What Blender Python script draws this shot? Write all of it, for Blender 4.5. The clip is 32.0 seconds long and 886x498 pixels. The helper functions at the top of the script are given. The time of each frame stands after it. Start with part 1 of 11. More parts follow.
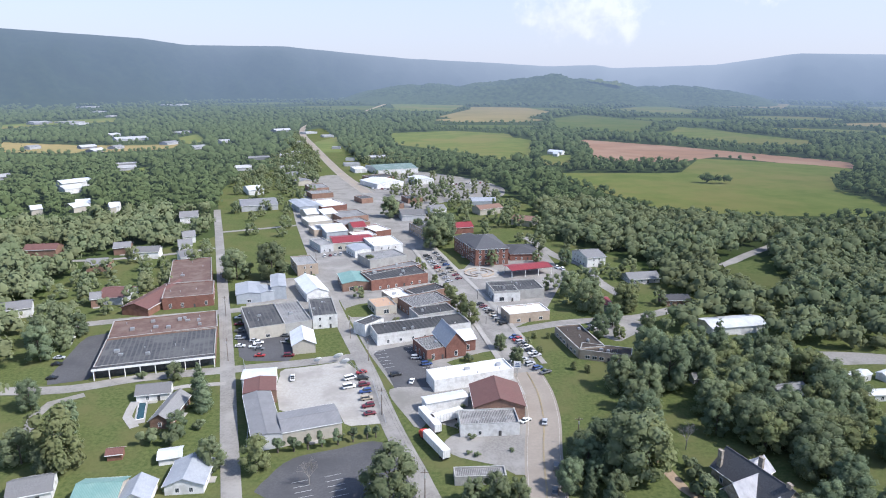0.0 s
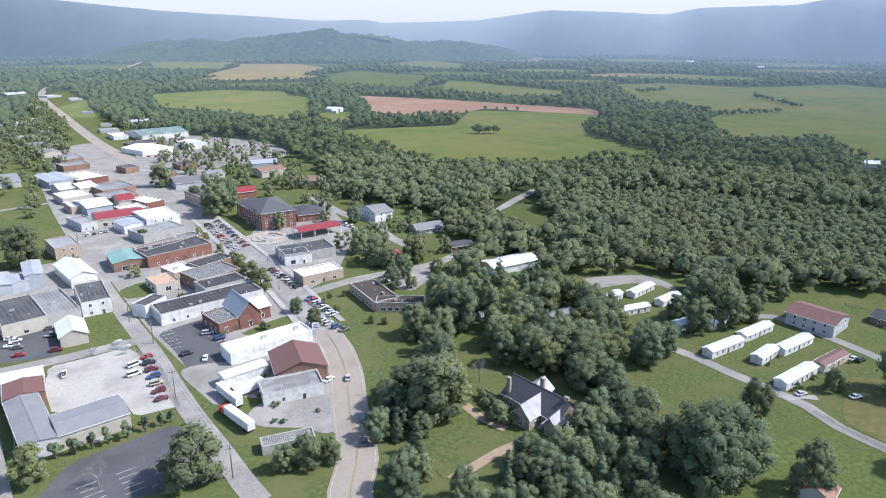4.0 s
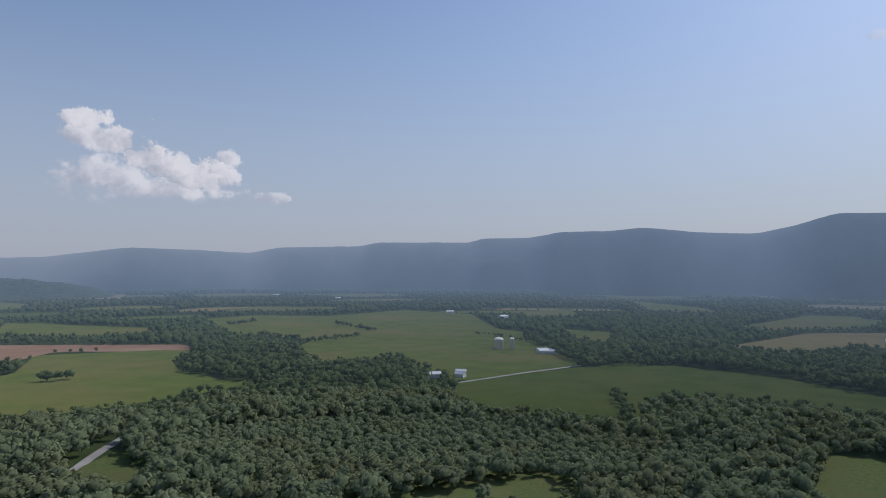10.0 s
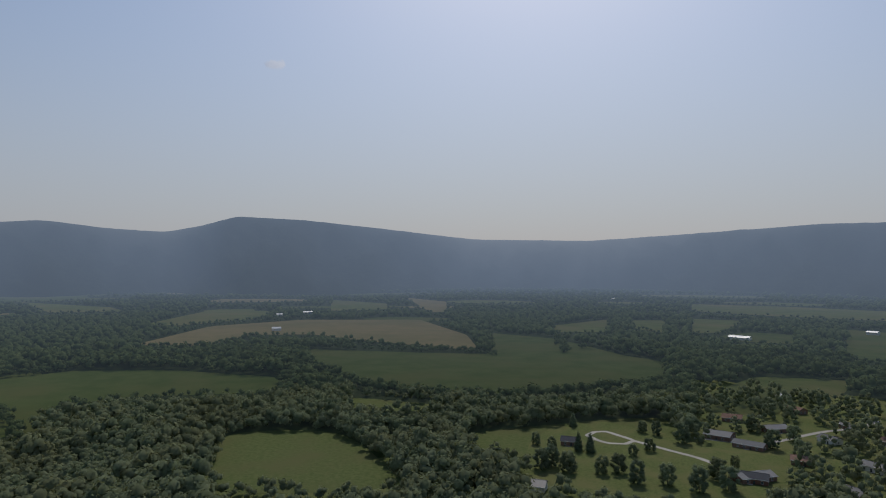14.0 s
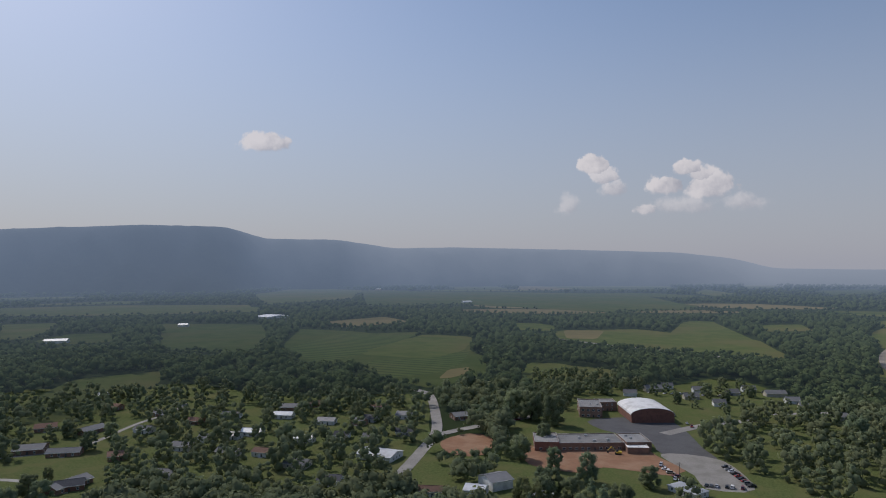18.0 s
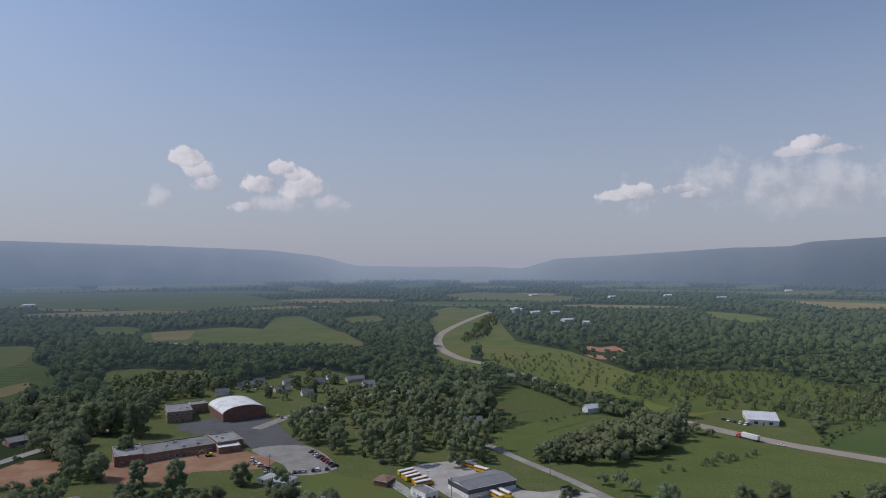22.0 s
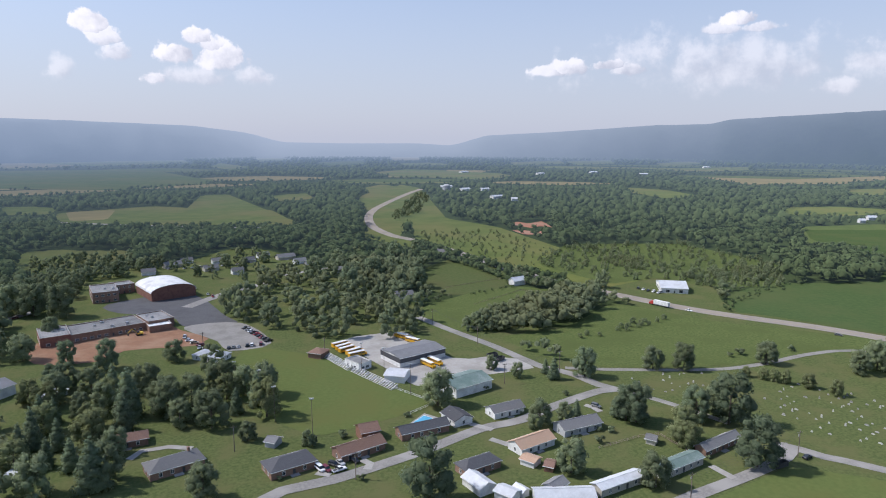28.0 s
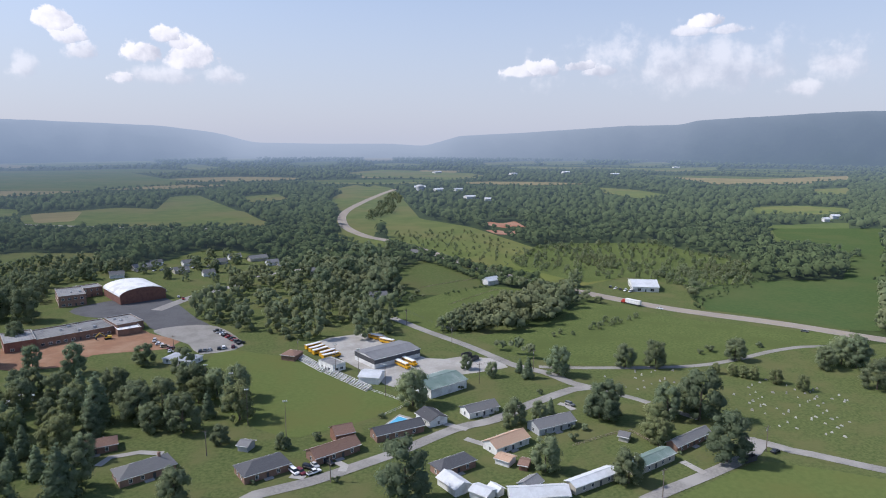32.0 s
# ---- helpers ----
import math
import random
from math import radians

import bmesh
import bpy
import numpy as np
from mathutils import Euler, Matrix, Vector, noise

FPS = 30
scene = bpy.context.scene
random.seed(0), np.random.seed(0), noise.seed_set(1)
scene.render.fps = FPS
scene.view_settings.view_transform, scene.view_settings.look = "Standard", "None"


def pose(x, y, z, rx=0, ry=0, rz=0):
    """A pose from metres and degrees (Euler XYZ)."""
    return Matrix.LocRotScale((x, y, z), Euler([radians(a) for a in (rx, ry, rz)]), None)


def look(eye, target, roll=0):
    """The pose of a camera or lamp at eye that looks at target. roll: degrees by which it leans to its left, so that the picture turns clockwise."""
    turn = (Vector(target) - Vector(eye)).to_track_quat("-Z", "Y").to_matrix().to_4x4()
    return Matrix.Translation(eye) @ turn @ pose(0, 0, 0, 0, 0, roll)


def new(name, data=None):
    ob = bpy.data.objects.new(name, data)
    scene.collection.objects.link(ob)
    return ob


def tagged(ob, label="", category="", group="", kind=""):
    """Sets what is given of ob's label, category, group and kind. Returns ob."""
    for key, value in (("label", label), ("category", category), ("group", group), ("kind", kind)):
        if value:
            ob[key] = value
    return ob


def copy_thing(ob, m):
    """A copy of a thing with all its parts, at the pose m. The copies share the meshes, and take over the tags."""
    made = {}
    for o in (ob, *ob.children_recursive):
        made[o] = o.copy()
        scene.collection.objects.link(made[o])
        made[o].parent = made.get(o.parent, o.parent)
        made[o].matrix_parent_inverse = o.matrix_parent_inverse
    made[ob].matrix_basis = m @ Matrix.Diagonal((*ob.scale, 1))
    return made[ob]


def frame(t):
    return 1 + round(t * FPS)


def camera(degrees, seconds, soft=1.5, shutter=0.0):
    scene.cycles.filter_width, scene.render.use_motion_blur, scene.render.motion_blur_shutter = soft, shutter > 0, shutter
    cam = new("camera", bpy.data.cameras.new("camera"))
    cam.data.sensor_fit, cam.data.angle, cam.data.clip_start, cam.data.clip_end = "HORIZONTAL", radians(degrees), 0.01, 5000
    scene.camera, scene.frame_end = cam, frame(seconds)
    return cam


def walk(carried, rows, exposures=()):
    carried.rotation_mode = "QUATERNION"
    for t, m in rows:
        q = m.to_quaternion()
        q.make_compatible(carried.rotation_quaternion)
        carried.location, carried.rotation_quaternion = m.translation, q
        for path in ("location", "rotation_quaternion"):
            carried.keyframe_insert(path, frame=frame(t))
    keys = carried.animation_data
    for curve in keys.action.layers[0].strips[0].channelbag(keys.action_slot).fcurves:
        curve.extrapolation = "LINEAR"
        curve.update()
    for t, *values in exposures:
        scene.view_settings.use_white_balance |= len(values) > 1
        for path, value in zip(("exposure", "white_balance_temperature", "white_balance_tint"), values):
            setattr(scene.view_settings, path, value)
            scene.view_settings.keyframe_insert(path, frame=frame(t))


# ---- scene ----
CAM_Z = 120.0
cam = camera(67.64, 32.0, soft=1.05)
PATH_ROWS = [
    (0.0, pose(0, 0, CAM_Z, 75.364, -0.059, 0.000)),
    (0.5, pose(0, 0, CAM_Z, 75.362, -0.099, -1.576)),
    (1.0, pose(0, 0, CAM_Z, 75.343, -0.118, -6.168)),
    (1.5, pose(0, 0, CAM_Z, 75.339, -0.135, -12.933)),
    (2.0, pose(0, 0, CAM_Z, 75.332, -0.086, -16.246)),
    (2.5, pose(0, 0, CAM_Z, 74.479, -0.025, -17.151)),
    (4.5, pose(0, 0, CAM_Z, 71.052, -0.046, -20.882)),
    (5.0, pose(0, 0, CAM_Z, 71.059, -0.014, -25.855)),
    (5.5, pose(0, 0, CAM_Z, 71.531, 0.035, -27.363)),
    (6.0, pose(0, 0, CAM_Z, 74.393, 0.012, -28.051)),
    (6.5, pose(0, 0, CAM_Z, 79.892, -0.041, -28.491)),
    (7.0, pose(0, 0, CAM_Z, 86.244, -0.029, -28.799)),
    (7.5, pose(0, 0, CAM_Z, 90.279, -0.035, -29.039)),
    (8.0, pose(0, 0, CAM_Z, 91.727, -0.032, -29.233)),
    (8.5, pose(0, 0, CAM_Z, 91.756, -0.053, -29.700)),
    (9.0, pose(0, 0, CAM_Z, 91.743, -0.030, -36.098)),
    (9.5, pose(0, 0, CAM_Z, 91.690, -0.037, -46.233)),
    (10.0, pose(0, 0, CAM_Z, 91.702, 0.020, -52.721)),
    (10.5, pose(0, 0, CAM_Z, 91.680, 0.004, -56.652)),
    (11.0, pose(0, 0, CAM_Z, 91.656, -0.024, -61.310)),
    (11.5, pose(0, 0, CAM_Z, 91.624, -0.013, -66.414)),
    (12.0, pose(0, 0, CAM_Z, 91.611, -0.035, -72.304)),
    (12.5, pose(0, 0, CAM_Z, 91.586, -0.012, -78.760)),
    (13.0, pose(0, 0, CAM_Z, 91.588, -0.047, -85.641)),
    (13.5, pose(0, 0, CAM_Z, 91.588, -0.062, -92.819)),
    (14.0, pose(0, 0, CAM_Z, 91.534, -0.111, -100.879)),
    (14.5, pose(0, 0, CAM_Z, 91.511, -0.042, -109.757)),
    (15.0, pose(0, 0, CAM_Z, 91.507, -0.114, -118.205)),
    (15.5, pose(0, 0, CAM_Z, 91.499, -0.201, -126.389)),
    (17.5, pose(0, 0, CAM_Z, 91.474, 0.188, -148.776)),
    (18.0, pose(0, 0, CAM_Z, 91.425, 0.160, -155.230)),
    (18.5, pose(0, 0, CAM_Z, 91.363, 0.227, -160.662)),
    (19.0, pose(0, 0, CAM_Z, 91.301, 0.114, -165.939)),
    (19.5, pose(0, 0, CAM_Z, 91.280, 0.164, -171.570)),
    (20.0, pose(0, 0, CAM_Z, 91.249, 0.188, -176.820)),
    (20.5, pose(0, 0, CAM_Z, 91.201, 0.086, -182.160)),
    (21.0, pose(0, 0, CAM_Z, 91.179, 0.042, -186.727)),
    (21.5, pose(0, 0, CAM_Z, 91.169, 0.055, -188.349)),
    (22.0, pose(0, 0, CAM_Z, 91.154, 0.016, -189.324)),
    (22.5, pose(0, 0, CAM_Z, 90.784, -0.006, -190.044)),
    (23.0, pose(0, 0, CAM_Z, 89.828, 0.034, -190.619)),
    (23.5, pose(0, 0, CAM_Z, 88.686, 0.002, -191.083)),
    (24.0, pose(0, 0, CAM_Z, 86.991, -0.028, -191.475)),
    (24.5, pose(0, 0, CAM_Z, 85.069, -0.018, -191.848)),
    (25.0, pose(0, 0, CAM_Z, 83.133, -0.003, -192.186)),
    (25.5, pose(0, 0, CAM_Z, 81.258, -0.042, -192.480)),
    (27.5, pose(0, 0, CAM_Z, 80.555, -0.094, -194.781)),
    (28.0, pose(0, 0, CAM_Z, 80.559, -0.141, -195.317)),
    (28.5, pose(0, 0, CAM_Z, 80.568, -0.164, -195.756)),
    (29.0, pose(0, 0, CAM_Z, 80.561, -0.159, -196.084)),
    (29.5, pose(0, 0, CAM_Z, 80.558, -0.194, -196.392)),
    (30.0, pose(0, 0, CAM_Z, 80.577, -0.176, -196.686)),
    (30.5, pose(0, 0, CAM_Z, 80.586, -0.221, -196.905)),
    (31.0, pose(0, 0, CAM_Z, 80.584, -0.211, -197.161)),
    (31.5, pose(0, 0, CAM_Z, 80.601, -0.198, -197.391)),
    (32.0, pose(0, 0, CAM_Z, 80.597, -0.182, -197.603)),
]
EXPOSURES = [(0.0, 0.78, 6080, 13), (5.5, 0.99, 6030, 13), (6.0, 0.93, 6030, 13), (6.5, 0.68, 6080, 13), (7.0, 0.37, 6080, 13), (7.5, 0.06, 6100, 14), (8.0, -0.07, 6100, 14), (10.0, -0.22, 6100, 12), (13.0, -0.47, 6800, 10), (15.0, -0.47, 6600, 12), (17.5, -0.4, 6550, 13), (19.0, -0.32, 6350, 14), (22.5, -0.3, 6250, 14), (25.0, 0.12, 6150, 14), (25.5, 0.22, 6150, 14), (28.0, 0.36, 6150, 14), (32.0, 0.38, 6150, 14)]
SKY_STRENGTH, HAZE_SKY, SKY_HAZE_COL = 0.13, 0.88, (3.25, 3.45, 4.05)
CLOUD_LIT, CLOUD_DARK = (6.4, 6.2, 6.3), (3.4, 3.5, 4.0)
# haze painted on far surfaces as emission: start, length, near and far colour
HAZE_GLOW_START, HAZE_GLOW_LENGTH, HAZE_GLOW_COL, HAZE_GLOW_FAR = 430.0, 3000.0, (0.215, 0.29, 0.42), (0.38, 0.445, 0.555)
ROAD_Z = 0.245
CLOUDS = [(-24.2, 11.2, 1.7, 1.3, 0.2, 0.95), (-25.0, 9.8, 2.5, 2.0, 0.25, 0.9), (-26.6, 9.7, 2.2, 1.8, 0.2, 0.95), (-28.2, 8.6, 2.4, 1.8, 0.2, 0.95), (-30.1, 8.0, 2.4, 1.7, 0.22, 0.92), (-32.0, 7.1, 2.5, 1.8, 0.22, 0.92), (-34.7, 8.8, 1.1, 0.9, 0.35, 0.85), (-34.0, 8.3, 1.3, 0.8, 0.4, 0.85), (-33.7, 7.4, 2.0, 1.4, 0.25, 0.9), (-25.9, 7.0, 3.9, 2.5, 0.5, 0.8), (-30.0, 6.2, 4.4, 1.5, 0.4, 0.8), (-38.4, 5.8, 1.5, 0.6, 0.3, 0.6), (-11.5, 4.1, 6.9, 2.9, 0.8, 0.3), (-86.3, 16.5, 1.0, 0.6, 0.5, 0.35), (-140.1, 10.1, 2.0, 1.0, 0.3, 0.85), (-168.2, 8.3, 1.3, 1.1, 0.22, 0.92), (-168.9, 7.4, 1.2, 1.1, 0.3, 0.8), (-169.8, 6.2, 1.3, 0.9, 0.5, 0.7), (-166.0, 4.8, 1.3, 1.5, 0.7, 0.45), (-175.7, 7.7, 1.2, 0.9, 0.3, 0.9), (-176.5, 7.2, 1.2, 1.0, 0.35, 0.88), (-173.8, 6.3, 1.8, 1.0, 0.25, 0.9), (-177.2, 6.2, 2.1, 1.6, 0.3, 0.85), (-172.3, 4.5, 1.5, 0.8, 0.3, 0.75), (-179.8, 4.8, 2.0, 1.0, 0.7, 0.5), (-174.7, 4.7, 4.4, 1.1, 0.8, 0.5), (141.5, 8.9, 1.3, 0.8, 0.25, 0.9), (140.0, 8.3, 2.0, 0.5, 0.45, 0.7), (142.5, 8.3, 2.0, 0.6, 0.45, 0.7), (155.7, 5.5, 1.6, 0.6, 0.3, 0.75), (154.0, 5.7, 1.5, 0.8, 0.3, 0.8), (151.3, 5.8, 1.7, 0.6, 0.3, 0.75), (149.6, 5.4, 2.5, 0.8, 0.5, 0.7), (142.8, 5.5, 10.8, 3.2, 0.85, 0.45), (134.6, 3.8, 1.7, 1.0, 0.6, 0.5), (132.3, 5.4, 2.9, 2.5, 0.8, 0.5), (-12.1, 4.8, 6.9, 2.0, 0.9, 0.35)]
# mountain crest: azimuth and elevation seen from above the town, distance of its foot
RIDGE = [(75.0, 3.21, 2971), (32.5, 3.21, 2971), (23.5, 2.77, 3160), (20.4, 2.33, 3348), (13.1, 2.34, 3343), (7.7, 1.85, 3552), (3.0, 1.42, 3738), (-4.5, 1.07, 3891), (-8.8, 0.80, 4008), (-12.8, 0.92, 3954), (-13.6, 0.65, 4071), (-21.5, 0.87, 3974), (-27.2, 1.67, 3632), (-32.0, 1.54, 3687), (-36.4, 1.30, 3790), (-38.8, 1.79, 3580), (-45.6, 1.92, 3526), (-47.0, 2.25, 3384), (-54.8, 2.26, 3377), (-54.8, 2.17, 3417), (-56.2, 2.64, 3215), (-56.5, 2.61, 3229), (-60.3, 2.63, 3220), (-60.5, 2.70, 3188), (-62.7, 3.06, 3034), (-62.7, 3.11, 3012), (-66.9, 3.15, 2994), (-69.7, 3.40, 2890), (-73.8, 2.93, 3088), (-78.1, 2.73, 3175), (-81.0, 3.34, 2916), (-83.5, 4.13, 2630), (-88.9, 3.93, 2659), (-95.2, 3.31, 2926), (-103.5, 2.36, 3333), (-113.4, 2.21, 3401), (-130.7, 3.28, 2941), (-137.1, 3.22, 2967), (-140.2, 2.27, 3375), (-146.3, 2.21, 3401), (-151.1, 1.48, 3713), (-156.0, 1.57, 3675), (-165.7, 1.32, 3781), (-174.8, 1.01, 3915), (-179.0, 0.48, 4145), (-181.8, -0.29, 4350), (-187.4, -0.38, 4350), (-193.2, -0.37, 4350), (-196.1, -0.55, 4350), (-199.0, 0.31, 4215), (-204.7, 0.60, 4090), (-212.8, 1.15, 3857), (-217.1, 1.22, 3827), (-218.3, 1.56, 3681), (-228.6, 2.11, 3443), (-245.0, 2.11, 3443)]
HILLS = [(-8.6, 11.0, 0.10, 3300), (-18.5, 8.0, -0.55, 3450), (1.0, 8.0, -0.45, 3400)]
# exposure of the flight: the camera's own metering between town and sky
walk(cam, PATH_ROWS, EXPOSURES)

# ---- light ----
SUN_AZ, SUN_EL = 110.0, 47.0
sun_way = Vector((math.sin(radians(SUN_AZ)) * math.cos(radians(SUN_EL)), math.cos(radians(SUN_AZ)) * math.cos(radians(SUN_EL)), math.sin(radians(SUN_EL))))
sun = new("sun", bpy.data.lights.new("sun", "SUN"))
sun.data.energy, sun.data.angle, sun.data.color = 3.2, radians(0.6), (1.0, 0.95, 0.87)
sun.matrix_world = look(sun_way * 500, (0, 0, 0))


class Nodes:
    """Short hand for node trees."""

    def __init__(self, tree):
        self.t = tree
        tree.nodes.clear()

    def n(self, kind, **kw):
        node = self.t.nodes.new(kind)
        for k, v in kw.items():
            if isinstance(v, bpy.types.NodeSocket):
                self.t.links.new(v, node.inputs[k.replace("_", " ")])
            elif k in ("operation", "blend_type", "data_type", "noise_dimensions", "sky_type", "feature", "wave_type", "bands_direction"):
                if k == "operation":
                    node.operation = v
                elif k == "blend_type":
                    node.blend_type = v
                elif k == "data_type":
                    node.data_type = v
                elif k == "sky_type":
                    node.sky_type = v
                elif k == "feature":
                    node.feature = v
                elif k == "wave_type":
                    node.wave_type = v
                elif k == "bands_direction":
                    node.bands_direction = v
            else:
                node.inputs[k.replace("_", " ")].default_value = v
        return node

    def link(self, a, b):
        self.t.links.new(a, b)

    def put(self, node, i, v):
        if isinstance(v, bpy.types.NodeSocket):
            self.t.links.new(v, node.inputs[i])
        else:
            node.inputs[i].default_value = v

    def math(self, op, a, b=0.0, c=0.0):
        node = self.t.nodes.new("ShaderNodeMath")
        node.operation = op
        self.put(node, 0, a), self.put(node, 1, b), self.put(node, 2, c)
        return node.outputs[0]

    def mix(self, f, a, b, blend="MIX"):
        node = self.t.nodes.new("ShaderNodeMixRGB")
        node.blend_type = blend
        self.put(node, 0, f), self.put(node, 1, a), self.put(node, 2, b)
        return node.outputs[0]

    def ramp(self, f, lo, hi):
        node = self.t.nodes.new("ShaderNodeMapRange")
        node.interpolation_type = "SMOOTHSTEP"
        self.put(node, 0, f)
        node.inputs[1].default_value, node.inputs[2].default_value = lo, hi
        return node.outputs[0]

    def noise(self, vec, scale, detail=4.0, rough=0.55):
        node = self.t.nodes.new("ShaderNodeTexNoise")
        self.t.links.new(vec, node.inputs["Vector"])
        node.inputs["Scale"].default_value, node.inputs["Detail"].default_value, node.inputs["Roughness"].default_value = scale, detail, rough
        return node.outputs[0]


def rgb(r, g, b):
    return (r, g, b, 1.0)


def make_world():
    w = bpy.data.worlds.new("sky")
    scene.world = w
    w.use_nodes = True
    N = Nodes(w.node_tree)
    sky = N.t.nodes.new("ShaderNodeTexSky")
    sky.sky_type, sky.sun_disc = "NISHITA", False
    sky.sun_elevation, sky.sun_rotation = radians(SUN_EL), radians(SUN_AZ)
    sky.altitude, sky.air_density, sky.dust_density, sky.ozone_density = 300, 1.0, 1.3, 1.5
    way = N.t.nodes.new("ShaderNodeTexCoord").outputs["Generated"]
    sep = N.n("ShaderNodeSeparateXYZ", Vector=way)
    up = sep.outputs[2]
    base = sky.outputs[0]
    # milky summer haze low down in the valley air
    veil = N.ramp(up, 0.46, -0.03)
    base = N.mix(N.math("MULTIPLY", veil, HAZE_SKY), base, rgb(*SKY_HAZE_COL))
    # fair-weather cumulus: azimuth and elevation in degrees, half width, half height, softness, strength
    fine = N.noise(way, 26.0, 7.0, 0.6)
    broad = N.noise(way, 9.0, 4.0, 0.5)
    curl = N.noise(way, 60.0, 6.0, 0.62)
    lump = N.math("ADD", N.math("ADD", N.math("MULTIPLY", fine, 1.15), N.math("MULTIPLY", broad, 0.75)), N.math("SUBTRACT", N.math("MULTIPLY", curl, 0.55), 0.525))
    shift = N.t.nodes.new("ShaderNodeVectorMath")
    shift.operation = "ADD"
    N.link(way, shift.inputs[0])
    shift.inputs[1].default_value = sun_way * 0.02 + Vector((0, 0, 0.012))
    lit = N.math("SUBTRACT", fine, N.noise(shift.outputs[0], 26.0, 7.0, 0.6))
    total = tone = None
    for az, el, wide, high, soft, much in CLOUDS:
        a, e = radians(az), radians(el)
        mid = Vector((-math.sin(a) * math.cos(e), math.cos(a) * math.cos(e), math.sin(e)))
        side = Vector((math.cos(a), math.sin(a), 0))
        offs = []
        for axis, size in ((side, wide), (Vector((0, 0, 1)), high)):
            d = N.t.nodes.new("ShaderNodeVectorMath")
            d.operation = "DOT_PRODUCT"
            N.link(way, d.inputs[0])
            d.inputs[1].default_value = axis
            off = N.math("SUBTRACT", d.outputs["Value"], axis.dot(mid))
            offs.append(N.math("DIVIDE", off, math.tan(radians(size))))
        # flat below, towering above
        below = N.math("MULTIPLY", N.math("MINIMUM", offs[1], 0.0), 1.5)
        v = N.math("ADD", N.math("MAXIMUM", offs[1], 0.0), below)
        r2 = N.math("ADD", N.math("MULTIPLY", offs[0], offs[0]), N.math("MULTIPLY", v, v))
        front = N.t.nodes.new("ShaderNodeVectorMath")
        front.operation = "DOT_PRODUCT"
        N.link(way, front.inputs[0])
        front.inputs[1].default_value = mid
        ahead = N.math("GREATER_THAN", front.outputs["Value"], 0.5)
        # crisp tops that melt away below
        haze = N.math("ADD", N.math("MULTIPLY", N.math("MAXIMUM", N.math("MULTIPLY", offs[1], -1.0), 0.0), 0.9), soft)
        body = N.math("SUBTRACT", N.math("MULTIPLY", lump, 1.9), N.math("ADD", N.math("SQRT", r2), 0.30))
        m = N.math("MULTIPLY", N.math("MULTIPLY", N.ramp(N.math("DIVIDE", body, haze), 0.0, 1.0), ahead), much)
        sunward = 0.35 if side.dot(sun_way) > 0 else -0.35
        light = N.math("ADD", N.math("MULTIPLY", offs[1], 0.45), N.math("MULTIPLY", offs[0], sunward))
        if total is None:
            total, tone = m, light
        else:
            pick = N.math("GREATER_THAN", m, total)
            mixed = N.t.nodes.new("ShaderNodeMix")
            N.put(mixed, 0, pick), N.put(mixed, 2, tone), N.put(mixed, 3, light)
            tone = mixed.outputs[0]
            total = N.math("MAXIMUM", total, m)
    glow = N.math("ADD", N.math("MULTIPLY", lit, 2.2), tone)
    white = N.mix(N.ramp(glow, -0.75, 0.55), rgb(*CLOUD_DARK), rgb(*CLOUD_LIT))
    base = N.mix(total, base, white)
    bg = N.n("ShaderNodeBackground", Strength=SKY_STRENGTH)
    N.link(base, bg.inputs[0])
    out = N.t.nodes.new("ShaderNodeOutputWorld")
    N.link(bg.outputs[0], out.inputs[0])


make_world()

# ---- materials ----
MATS = {}


